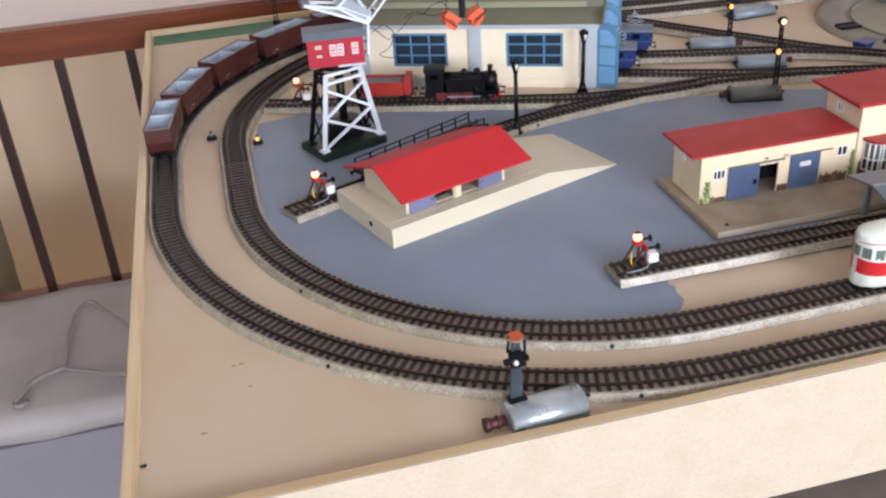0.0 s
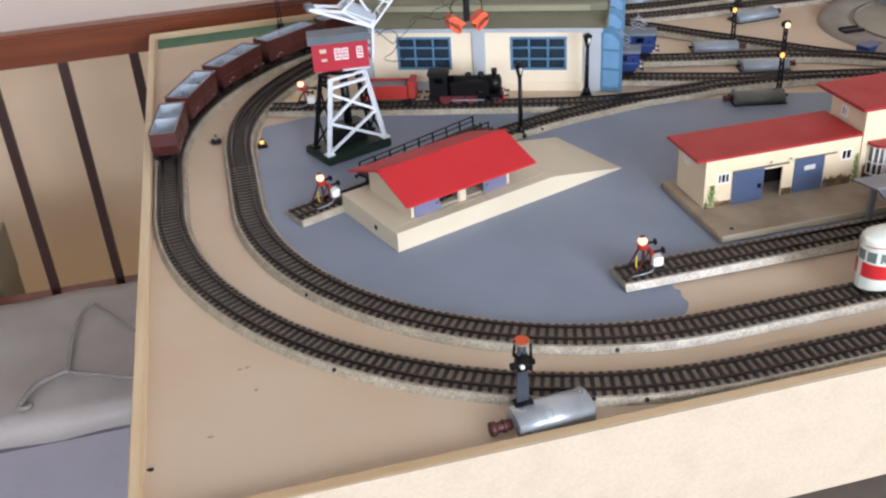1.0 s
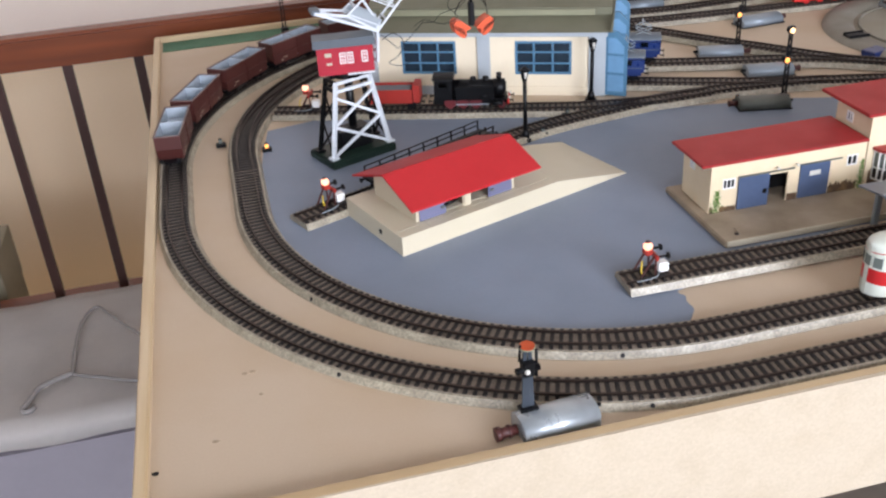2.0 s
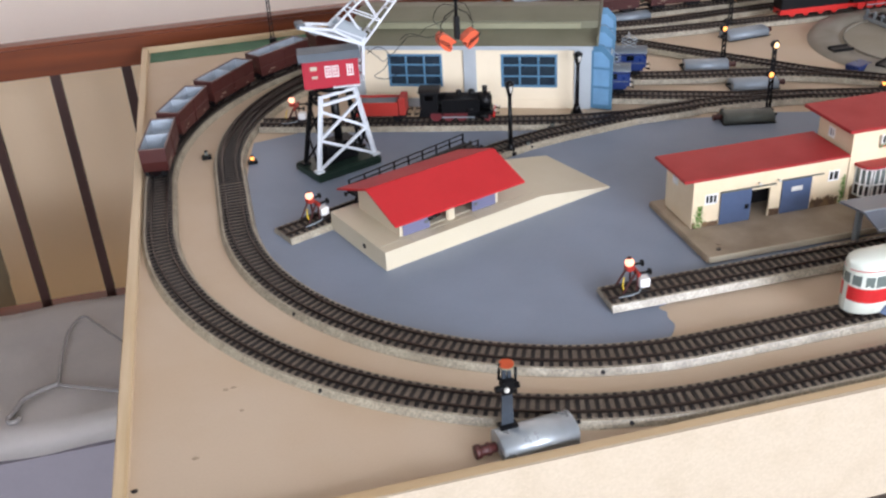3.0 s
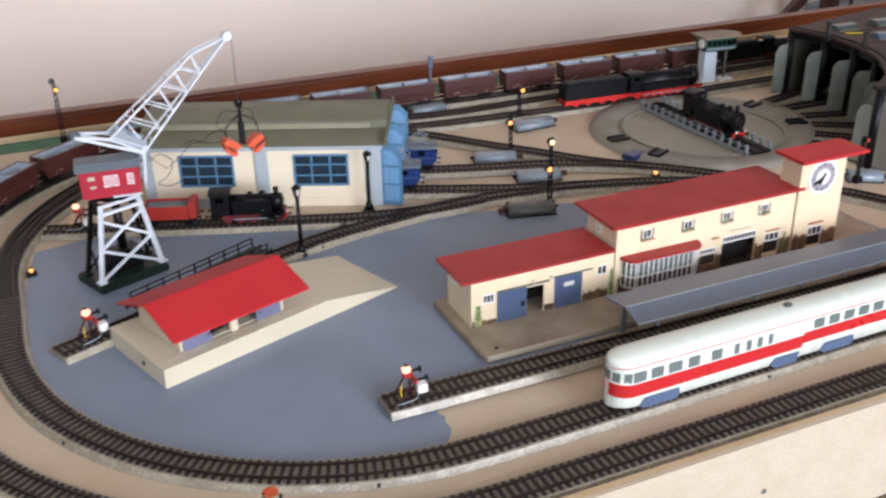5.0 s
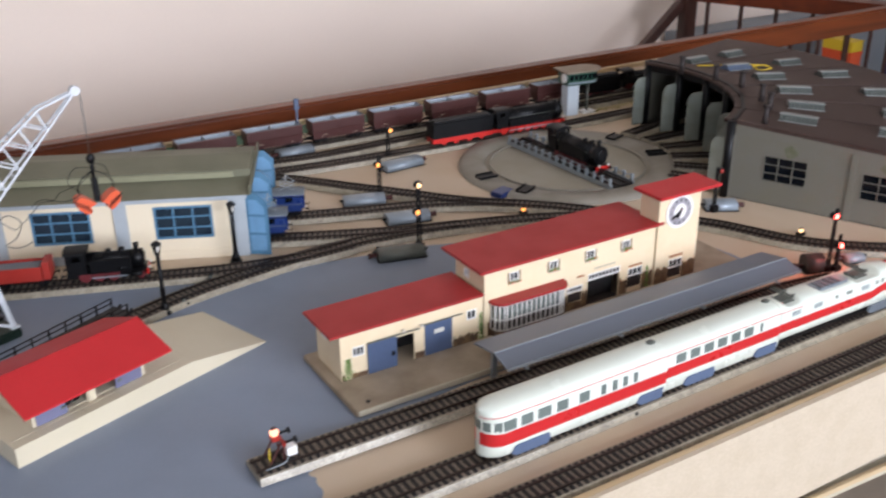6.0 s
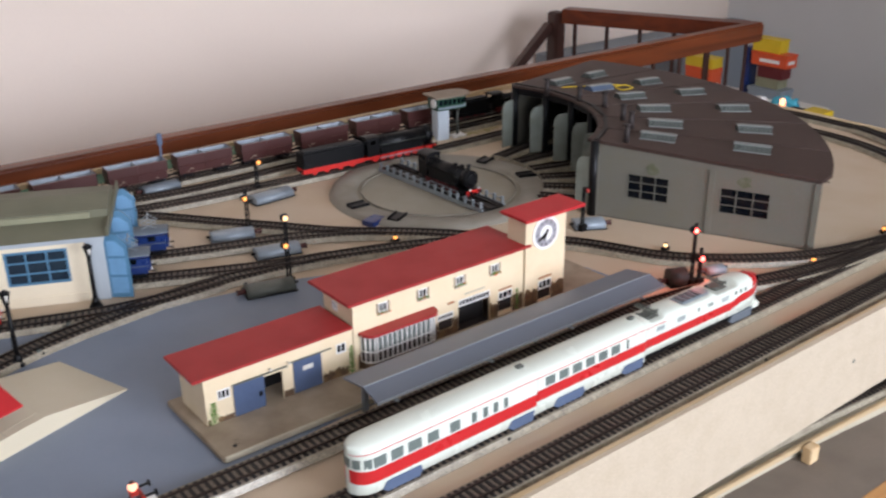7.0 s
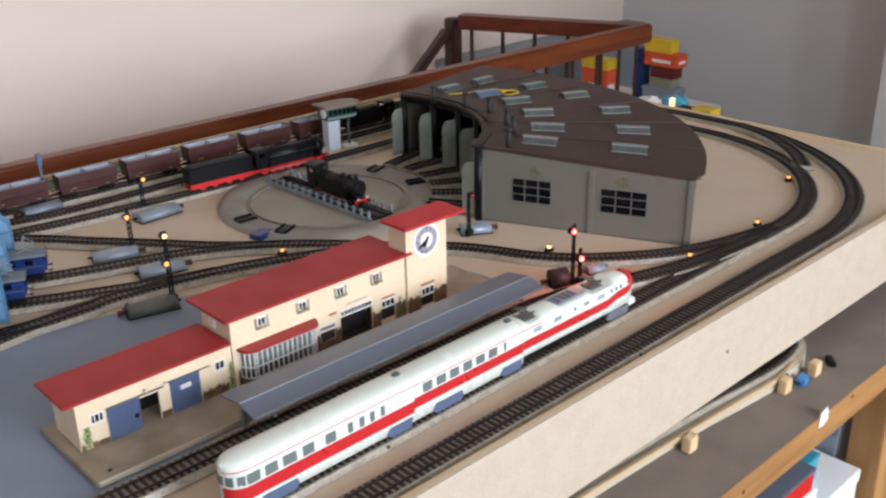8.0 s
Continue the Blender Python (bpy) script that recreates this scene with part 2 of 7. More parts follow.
M_PALE_TOWER = mat("pale_blue_white", lin("c9d3da"), 0.5, var=0.04, stain=40, stain_amount=0.1)
M_ORANGE = mat("orange_plastic", lin("d8552c"), 0.45, var=0.06)
M_DISC = mat("brown_orange_enamel", lin("b8491f"), 0.4, var=0.08, stain=120, stain_amount=0.2)
M_YELLOW = mat("yellow_plastic", lin("d9b92a"), 0.45, var=0.06)
M_GREEN_PLANT = mat("leaf_green", lin("5f8a35"), 0.6, var=0.35, grain=900, bump=0.4)
M_GLOW_WARM = glow("lit_warm_bulb", (1.0, 0.38, 0.09), 2.0)
M_GLOW_PALE = glow("lit_pale_bulb", (1.0, 0.62, 0.30), 2.4)
M_GLOW_STOP = glow("lit_orange_dome", (1.0, 0.44, 0.28), 1.9)
M_GLOW_RED = glow("lit_red_bulb", (1.0, 0.07, 0.06), 11.0)
M_GLOW_BLOCK = glow("lit_red_block", (1.0, 0.33, 0.16), 4.0)
M_LAMP_GLASS = mat("lamp_glass", lin("d9d6cc"), 0.1, var=0.05, bump=0)


# ---------- mesh helpers ----------
def box(bm, x0, x1, y0, y1, z0, z1, mi=0, M=None, bevel=0.0):
    cs = [(x, y, z) for z in (z0, z1) for x, y in ((x0, y0), (x1, y0), (x1, y1), (x0, y1))]
    vs = [bm.verts.new(M @ Vector(c) if M else c) for c in cs]
    fs = []
    for q in ((3, 2, 1, 0), (4, 5, 6, 7), (0, 1, 5, 4), (1, 2, 6, 5), (2, 3, 7, 6), (3, 0, 4, 7)):
        fc = bm.faces.new([vs[i] for i in q])
        fc.material_index = mi
        fs.append(fc)
    if bevel:
        es = list({e for fc in fs for e in fc.edges})
        bmesh.ops.bevel(bm, geom=es, offset=bevel, segments=2, affect="EDGES", clamp_overlap=True, material=-1)
    return vs


def ring(bm, pts):
    return [bm.verts.new(p) for p in pts]


def loft(bm, rings, mi=0, caps=True, closed=True, smooth=True):
    """Skin a row of point rings."""
    rs = [ring(bm, r) for r in rings]
    n = len(rs[0])
    for a, b in zip(rs, rs[1:]):
        for i in range(n if closed else n - 1):
            j = (i + 1) % n
            fc = bm.faces.new((a[i], a[j], b[j], b[i]))
            fc.material_index, fc.smooth = mi, smooth
    if caps:
        for r, turn in ((rs[0], True), (rs[-1], False)):
            fc = bm.faces.new(list(reversed(r)) if turn else r)
            fc.material_index = mi
    return rs


def cyl(bm, p0, p1, r0, r1=None, n=12, mi=0, caps=True, smooth=True):
    p0, p1 = Vector(p0), Vector(p1)
    r1 = r0 if r1 is None else r1
    q = (p1 - p0).to_track_quat("Z", "Y")
    rings = []
    for p, r in ((p0, r0), (p1, r1)):
        rings.append([p + q @ Vector((r * math.cos(2 * math.pi * i / n), r * math.sin(2 * math.pi * i / n), 0)) for i in range(n)])
    return loft(bm, rings, mi, caps, True, smooth)


def bar(bm, p0, p1, w, h=None, mi=0):
    """A straight bar of rectangular section between two points."""
    p0, p1 = Vector(p0), Vector(p1)
    h = h or w
    q = (p1 - p0).to_track_quat("Z", "Y")
    rings = [[p + q @ Vector((sx * w / 2, sy * h / 2, 0)) for sx, sy in ((-1, -1), (1, -1), (1, 1), (-1, 1))] for p in (p0, p1)]
    loft(bm, rings, mi, True, True, False)


def tube(bm, pts, r, n=6, mi=0):
    """A thin round wire through points."""
    pts = [Vector(p) for p in pts]
    rings = []
    for i, p in enumerate(pts):
        d = pts[min(i + 1, len(pts) - 1)] - pts[max(i - 1, 0)]
        q = d.to_track_quat("Z", "Y")
        rings.append([p + q @ Vector((r * math.cos(2 * math.pi * k / n), r * math.sin(2 * math.pi * k / n), 0)) for k in range(n)])
    loft(bm, rings, mi)


def ball(bm, c, r, mi=0, u=10, v=7, s=(1, 1, 1)):
    got = bmesh.ops.create_uvsphere(bm, u_segments=u, v_segments=v, radius=r, matrix=Matrix.Translation(c) @ Matrix.Diagonal((*s, 1)))
    for fc in {fc for vt in got["verts"] for fc in vt.link_faces}:
        fc.material_index, fc.smooth = mi, True


def prism(bm, poly, z0, z1, mi=0, M=None):
    """An upright block over a polygon of the plan, given anticlockwise."""
    T = (lambda p: M @ Vector(p)) if M else (lambda p: Vector(p))
    lo, hi = [bm.verts.new(T((x, y, z0))) for x, y in poly], [bm.verts.new(T((x, y, z1))) for x, y in poly]
    n = len(poly)
    made = [bm.faces.new(list(reversed(lo))), bm.faces.new(hi)]
    for i in range(n):
        j = (i + 1) % n
        made.append(bm.faces.new((lo[i], lo[j], hi[j], hi[i])))
    for fc in made:
        fc.material_index = mi


def side(bm, poly, y0, y1, mi=0, M=None):
    """A block over a polygon in the x-z plane, from y0 to y1."""
    T = (lambda p: M @ Vector(p)) if M else (lambda p: Vector(p))
    a, b = [bm.verts.new(T((x, y0, z))) for x, z in poly], [bm.verts.new(T((x, y1, z))) for x, z in poly]
    n = len(poly)
    made = [bm.faces.new(a), bm.faces.new(list(reversed(b)))]
    for i in range(n):
        j = (i + 1) % n
        made.append(bm.faces.new((a[j], a[i], b[i], b[j])))
    for fc in made:
        fc.material_index = mi


def part(name, bm, material, parent=None, label="", at=None, recalc=True):
    if recalc:
        bmesh.ops.recalc_face_normals(bm, faces=bm.faces)
    me = bpy.data.meshes.new(name)
    bm.to_mesh(me)
    bm.free()
    for m in material if isinstance(material, (list, tuple)) else [material]:
        me.materials.append(m)
    ob = new(name, me)
    ob.parent = parent
    if at is not None:
        ob.matrix_basis = at
    if label:
        ob["label"] = label
    return ob


def thing(name, label, category, m=None, group="", kind=""):
    ob = new(name)
    ob.empty_display_size = 0.02
    if m is not None:
        ob.matrix_basis = m
    return tagged(ob, label, category, group, kind)


def slab(name, material, x0, x1, y0, y1, z0, z1, label, bevel=0.0, parent=None, kind="structure", category=""):
    bm = bmesh.new()
    box(bm, x0, x1, y0, y1, z0, z1, bevel=bevel)
    ob = part(name, bm, material, parent)
    return tagged(ob, label, category or name.split("_")[0], "", kind)


def panel_with_holes(bm, x0, x1, z0, z1, y0, y1, holes, mi=0, M=None):
    """A wall in the x-z plane with rectangular openings (x0, x1, z0, z1) right through it, as one skin."""
    xs = sorted({x0, x1, *[v for h in holes for v in h[:2]]})
    zs = sorted({z0, z1, *[v for h in holes for v in h[2:]]})
    nx, nz = len(xs) - 1, len(zs) - 1

    def solid(i, j):
        if not (0 <= i < nx and 0 <= j < nz):
            return False
        mx, mz = (xs[i] + xs[i + 1]) / 2, (zs[j] + zs[j + 1]) / 2
        return not any(h[0] < mx < h[1] and h[2] < mz < h[3] for h in holes)

    made = {}

    def v(i, j, k):
        if (i, j, k) not in made:
            c = Vector((xs[i], (y0, y1)[k], zs[j]))
            made[i, j, k] = bm.verts.new(M @ c if M else c)
        return made[i, j, k]

    for i in range(nx):
        for j in range(nz):
            if not solid(i, j):
                continue
            quads = [(v(i, j, 0), v(i + 1, j, 0), v(i + 1, j + 1, 0), v(i, j + 1, 0)), (v(i, j + 1, 1), v(i + 1, j + 1, 1), v(i + 1, j, 1), v(i, j, 1))]
            for di, dj, a, b in ((-1, 0, (i, j), (i, j + 1)), (1, 0, (i + 1, j + 1), (i + 1, j)), (0, -1, (i + 1, j), (i, j)), (0, 1, (i, j + 1), (i + 1, j + 1))):
                if not solid(i + di, j + dj):
                    quads.append((v(*a, 0), v(*b, 0), v(*b, 1), v(*a, 1)))
            for q in quads:
                bm.faces.new(q).material_index = mi

# ---------- the room ----------
FLOOR_Z, CEIL_Z = -0.80, 1.85
XL, XR, YF, YB = -2.4, 3.35, -3.9, 1.62
slab("floor", M_FLOOR, XL - 0.1, XR + 0.1, YF - 0.1, 0.776, FLOOR_Z - 0.05, FLOOR_Z, "grey-brown carpet floor of the room", category="floor")
# made-up pale floor, set high to bounce light onto the stairwell wall
slab("stair_floor", M_BOUNCE_FLOOR, XL, XR, 0.777, YB + 0.1, -1.30, -1.25, "made-up pale wooden floor behind the stair rail, added to bounce light", category="floor")
slab("ceiling", M_CEIL, XL - 0.1, XR + 0.1, YF - 0.1, YB + 0.1, CEIL_Z, CEIL_Z + 0.05, "plain white ceiling", category="ceiling")
slab("wall_north", M_WALL, XL, XR, YB, YB + 0.1, -2.6, CEIL_Z, "cream plastered wall behind the stair rail", category="wall")
# slab over the lower wall carries the warm bounce as colour
slab("wall_dado", M_WALL_BOUNCE, XL, 1.2, YB - 0.006, YB, -1.25, -0.262, "lower wall behind the stair rail, tinted tan for warm bounced light", category="wall")
slab("wall_west", M_WALL_GREY, XL - 0.1, XL, YF, YB, FLOOR_Z, CEIL_Z, "unseen wall closing the room, greyed to cut bounced light", category="wall")
bm = bmesh.new()
panel_with_holes(bm, YF, YB, FLOOR_Z, CEIL_Z, -0.1, 0.0, [], 0, pose(XR, 0, 0, 0, 0, 90))
tagged(part("wall_east", bm, M_WALL_EAST), "grey-white plastered wall of the room", "wall", "", "structure")
bm = bmesh.new()
panel_with_holes(bm, XL, XR, FLOOR_Z, CEIL_Z, YF - 0.1, YF, [(0.1, 2.1, 0.2, 1.7), (-2.1, -1.1, 0.2, 1.7)])
tagged(part("wall_south", bm, M_WALL_GREY), "unseen grey wall with two window openings, the left one added for light", "wall", "", "structure")
# unseen wall added to block window light from the far right corner
slab("wall_partition", M_BROWN_WALL, 1.95, XR - 0.002, -1.6, -1.5, FLOOR_Z, CEIL_Z - 0.002, "unseen brown partition added to shade the right of the room", category="wall")
bm = bmesh.new()
box(bm, 3.06, XR - 0.002, 0.24, 0.336, FLOOR_Z, 1.45, bevel=0.004)
tagged(part("door_casing", bm, M_WHITE), "white painted casing that stands out from the grey wall", "trim", "", "structure")

# unidentified grey-blue area beyond the rail, built as a low slab
slab("wall_stair", M_STAIR_GREY, 2.20, XR - 0.002, 1.50, 1.60, -2.6, -0.19, "low grey-blue slab beside the stairs", category="wall")

# ---------- stair rail behind the layout ----------
RY = 0.75
rail = thing("stair_rail", "varnished mahogany handrail on dark brown balusters", "railing", kind="structure")
bm = bmesh.new()
box(bm, -1.9, 2.318, RY - 0.012, RY + 0.028, -0.037, 0.02, bevel=0.006)
part("handrail", bm, M_MAHOG, rail, "varnished red-brown mahogany handrail")
bm = bmesh.new()
bar(bm, (2.296, 0.783, -0.006), (2.078, 1.335, -0.006), 0.056, 0.046)
part("handrail", bm, M_MAHOG_Y, rail, "varnished red-brown mahogany handrail")
bm = bmesh.new()
box(bm, -1.9, 2.318, RY - 0.02, RY + 0.035, -0.53, -0.487, bevel=0.004)
part("sill", bm, M_MAHOG, rail, "brown wooden sill under the balusters")
bm = bmesh.new()
box(bm, -1.9, 2.318, RY - 0.012, RY + 0.027, FLOOR_Z, -0.531)
part("parapet", bm, M_WALL, rail, "low cream plastered parapet")
bm = bmesh.new()
bar(bm, (2.296, 0.790, (FLOOR_Z - 0.487) / 2), (2.078, 1.335, (FLOOR_Z - 0.487) / 2), -0.487 - FLOOR_Z, 0.05)
part("parapet", bm, M_WALL, rail, "low cream plastered parapet")
for x in [-1.8205 + 0.1195 * k for k in range(31)] + [1.845, 1.957, 2.070, 2.176, 2.262]:
    if -0.45 < x < 1.55:
        continue
    bm = bmesh.new()
    w = 0.008 if x < 0 else 0.0052
    box(bm, x - w, x + w, RY + 0.004, RY + (0.016 if x < 0 else 0.010), -0.487, -0.0372)
    part("baluster", bm, M_BALUSTER, rail)
for k in range(1, 6):
    bm = bmesh.new()
    x, y = 2.296 - 0.0410 * k, 0.783 + 0.1035 * k
    box(bm, x - 0.0045, x + 0.0045, y - 0.0045, y + 0.0045, -0.487, -0.030)
    part("baluster", bm, M_BALUSTER, rail)
bm = bmesh.new()
box(bm, 2.040, 2.086, 1.338, 1.384, FLOOR_Z, 0.004, bevel=0.005)
part("newel_post", bm, M_BALUSTER, rail, "dark brown square newel post")
stair = thing("stair_banister", "dark brown sloping banister of the stairs going down", "railing", kind="structure")
bm = bmesh.new()
bar(bm, (2.04, 1.37, -0.040), (1.10, 1.46, -0.93), 0.026, 0.028)
part("handrail", bm, M_BALUSTER, stair)
for k in range(6):
    bm = bmesh.new()
    x = 1.93 - 0.14 * k
    y = 1.37 + (2.02 - x) * 0.098
    box(bm, x - 0.005, x + 0.005, y - 0.005, y + 0.005, -1.4, -0.040 - (2.04 - x) * 0.947 - 0.012)
    part("baluster", bm, M_BALUSTER, stair)

# ---------- the layout board ----------
BX0, BX1, BY0, BY1 = -0.468, 1.556, -0.467, 0.684
table = thing("layout_table", "tan hardboard layout top on a pine frame with chipboard front", "table", kind="structure")
bm = bmesh.new()
box(bm, BX0 + 0.010, BX1 - 0.010, BY0 + 0.008, BY1 - 0.010, -0.016, 0.0)
part("board", bm, M_BOARD, table, "tan hardboard top with small marks")
for nm, mt, c in (("lath", M_PINE_Y, (BX0, BX0 + 0.010, BY0 + 0.008, BY1 - 0.010)), ("lath", M_PINE_Y, (BX1 - 0.010, BX1, BY0 + 0.008, BY1 - 0.010)),
                  ("lath", M_PINE_X, (BX0, BX1, BY1 - 0.010, BY1))):
    bm = bmesh.new()
    box(bm, c[0], c[1], c[2], c[3], -0.050, 0.009, bevel=0.0015)
    part(nm, bm, mt, table, "pale pine edge lath")
bm = bmesh.new()
prism(bm, [(BX0, BY0), (0.60, BY0 + 0.0055), (BX1, BY0 + 0.0055), (BX1, BY0 + 0.0095), (BX0, BY0 + 0.0095)], 0.0, 0.009)
part("lath", bm, M_PINE_X, table, "pale pine edge lath")
bm = bmesh.new()
prism(bm, [(BX0, BY0 - 0.0011), (BX1, BY0 - 0.0011), (BX1, BY0 + 0.0053), (0.60, BY0 + 0.0053), (BX0, BY0 - 0.0002)], -0.0030, 0.0088)
part("fascia_top", bm, M_CHIP, table, "cream top edge of the front panel")
bm = bmesh.new()
box(bm, BX0, BX1, BY0 - 0.001, BY0 + 0.012, -0.106, -0.0005, bevel=0.001)
part("fascia", bm, M_CHIP, table, "cream chipboard front panel")
for x, y in ((-0.30, BY0), (0.232, BY0), (0.778, BY0)):
    bm = bmesh.new()
    cyl(bm, (x, y - 0.0015, -0.047), (x, y + 0.002, -0.047), 0.0028, n=10)
    part("screw", bm, M_DULL_GREY, table)
# the lower deck that shows below the fascia
LOW = -0.145
bm = bmesh.new()
box(bm, -0.3, BX1, -0.5545, -0.30, LOW - 0.006, LOW)
part("lower_deck", bm, mat("brown_grey_deck", lin("766b5f"), 0.75, var=0.06, stain=16, stain_amount=0.2), table, "brown-grey lower deck")
bm = bmesh.new()
loft(bm, [[(x, -0.5340, LOW - 0.0062), (x, -0.5340, LOW - 0.044), (x, -0.556, LOW - 0.044), (x, -0.556 + 0.0008 * noise.noise((x * 22, 8, 0)), LOW - 0.0002 + 0.0010 * noise.noise((x * 28, 6, 0))), (x, -0.5548, LOW - 0.0002 + 0.0012 * noise.noise((x * 30, 3, 0))), (x, -0.5548, LOW - 0.0062)]
          for x in [-0.3 + 0.012 * k for k in range(164)]], 0, True, True, False)
part("front_beam", bm, M_BEAM, table, "orange-brown pine front beam")
for x, z in ((0.655, LOW - 0.012), (0.690, LOW - 0.020), (0.962, LOW - 0.008)):
    bm = bmesh.new()
    cyl(bm, (x, -0.5555, z), (x, -0.5566, z), 0.0036, 0.0030, 10)
    part("knot", bm, M_MAHOG, table)
# near-black sheet that darkens the gap between the decks
bm = bmesh.new()
box(bm, BX0 + 0.05, BX1, 0.10, 0.12, LOW, -0.016)
part("back_panel", bm, M_DARK, table)
for x, y in ((-0.25, -0.5558), (1.135, -0.5558), (-0.25, 0.60), (1.42, 0.60)):
    bm = bmesh.new()
    box(bm, x - 0.03, x + 0.03, y, y + 0.05, FLOOR_Z, LOW - 0.0445 if y < 0 else -0.017, bevel=0.002)
    part("leg", bm, M_BEAM_Z, table, "squared pine leg")
for x, y in ((0.692, -0.4790), (0.895, -0.4925), (0.965, -0.4985)):
    bm = bmesh.new()
    box(bm, x - 0.009, x + 0.009, y - 0.006, y + 0.006, LOW, -0.1240, bevel=0.001)
    part("block", bm, M_PINE_Z, table, "small pine support block")
# thin lath that edges the lower track
bm = bmesh.new()
edge = [(0.30 + 0.0125 * k, -0.456 - 0.026 * (k / 46) ** 1.8) for k in range(46)] + [(0.878 + 0.125 * math.sin(radians(a)) * 1.45, -0.3655 - 0.118 * math.cos(radians(a))) for a in range(4, 88, 7)]
loft(bm, [[(x, y - 0.0022, -0.1310), (x, y + 0.0022, -0.1310), (x, y + 0.0022, -0.1250), (x, y - 0.0022, -0.1250)] for x, y in edge], 0, True, True, False)
part("stop_lath", bm, M_PINE_X, table, "thin pine lath")

YARD = [(-0.342, -0.02)] + [(0.004 + 0.349 * math.cos(radians(q)), -0.0105 + 0.349 * math.sin(radians(q))) for q in range(190, 266, 8)] + [
    (-0.020, -0.350), (-0.006, -0.338), (-0.002, -0.328), (-0.004, -0.318), (-0.001, -0.310), (-0.006, -0.304), (-0.003, -0.297),
    (0.05, -0.297), (0.07, -0.25), (0.60, -0.245), (0.655, -0.21), (0.655, -0.16), (0.64, -0.11), (0.55, -0.02), (0.36, 0.062), (0.25, 0.085), (0.14, 0.10), (-0.054, 0.178), (-0.315, 0.25), (-0.338, 0.12)]


def chaikin(poly, rounds=2):
    for _ in range(rounds):
        poly = [p for a, b in zip(poly, poly[1:] + poly[:1]) for p in ((0.75 * a[0] + 0.25 * b[0], 0.75 * a[1] + 0.25 * b[1]), (0.25 * a[0] + 0.75 * b[0], 0.25 * a[1] + 0.75 * b[1]))]
    return poly


bm = bmesh.new()
prism(bm, [(x + 0.0020 * noise.noise((x * 60, y * 60, 0)), y + 0.0020 * noise.noise((x * 60, y * 60, 5))) for x, y in chaikin(YARD, 1)], 0.0002, 0.0010)
part("painted_yard", bm, M_GREY, table, "grey painted yard surface")
bm = bmesh.new()
box(bm, -0.455, 1.10, 0.622, 0.672, 0.0002, 0.0012)
part("green_strip", bm, M_GREEN, table, "green painted strip")
random.seed(4)
# pencil marks and glue spots on the bare board
for x, y, r in ((-0.384, -0.299, 0.004), (-0.378, -0.298, 0.0035), (-0.411, -0.377, 0.004), (-0.454, -0.399, 0.0055), (-0.374, -0.330, 0.003)):
    bm = bmesh.new()
    prism(bm, [(x + r * random.uniform(0.35, 0.8) * math.cos(radians(a)), y + r * random.uniform(0.2, 0.5) * math.sin(radians(a))) for a in range(0, 360, 45)], 0.0, 0.0005)
    part("spot", bm, M_DARK if x < -0.44 else M_SPOT, table)


# ---------- tracks ----------
def line(a, b, step=0.01):
    n = max(1, round(math.dist(a, b) / step))
    return [(a[0] + (b[0] - a[0]) * i / n, a[1] + (b[1] - a[1]) * i / n) for i in range(n + 1)]


def arc(c, r, a0, a1, step=0.01):
    n = max(2, round(abs(radians(a1 - a0)) * r / step))
    return [(c[0] + r * math.cos(radians(a0 + (a1 - a0) * i / n)), c[1] + r * math.sin(radians(a0 + (a1 - a0) * i / n))) for i in range(n + 1)]


def spline(pts, step=0.01):
    """A smooth curve through the points (Catmull-Rom)."""
    P = [Vector((*p, 0)) for p in pts]
    P = [2 * P[0] - P[1], *P, 2 * P[-1] - P[-2]]
    out = []
    for i in range(1, len(P) - 2):
        n = max(2, round((P[i + 1] - P[i]).length / step))
        for k in range(n):
            t = k / n
            q = 0.5 * (2 * P[i] + (P[i + 1] - P[i - 1]) * t + (2 * P[i - 1] - 5 * P[i] + 4 * P[i + 1] - P[i + 2]) * t * t + (3 * P[i] - P[i - 1] - 3 * P[i + 1] + P[i + 2]) * t ** 3)
            out.append((q.x, q.y))
    out.append(tuple(pts[-1]))
    return out


class Way:
    """A centre line with its length, to place things along it."""

    def __init__(self, pts):
        self.p = [Vector(p) for p in pts]
        self.p = [p for i, p in enumerate(self.p) if i == 0 or (p - self.p[i - 1]).length > 1e-5]
        self.s = [0.0]
        for a, b in zip(self.p, self.p[1:]):
            self.s.append(self.s[-1] + (b - a).length)
        self.long = self.s[-1]

    def at(self, s):
        s = min(max(s, 0), self.long - 1e-6)
        i = int(np.searchsorted(self.s, s, side="right")) - 1
        u = (s - self.s[i]) / (self.s[i + 1] - self.s[i])
        return self.p[i].lerp(self.p[i + 1], u)

    def heading(self, s, d=0.006):
        v = self.at(s + d) - self.at(s - d)
        return math.atan2(v.y, v.x)

    def nearest(self, x, y):
        return min((math.dist((x, y), p), s) for p, s in zip(self.p, self.s))[1]

    def spot(self, s, base=26.0, z=0.0095):
        """The pose of a vehicle whose two bogies stand on the line."""
        a, b = self.at(s - base / 2), self.at(s + base / 2)
        d = b - a
        return Matrix.Translation(((a.x + b.x) / 2, (a.y + b.y) / 2, z)) @ Matrix.Rotation(math.atan2(d.y, d.x), 4, "Z")


def strip(bm, way, profile, z, s0, s1, step=0.01):
    n = max(1, round((s1 - s0) / step))
    rings = []
    for i in range(n + 1):
        s = s0 + (s1 - s0) * i / n
        p, h = way.at(s), way.heading(s)
        nx, ny = -math.sin(h), math.cos(h)
        rings.append([(p.x + nx * o, p.y + ny * o, z + hh) for o, hh in profile])
    loft(bm, rings, 0, True, True, False)


SLEEPER_MESH = None
PITCH = 0.0076


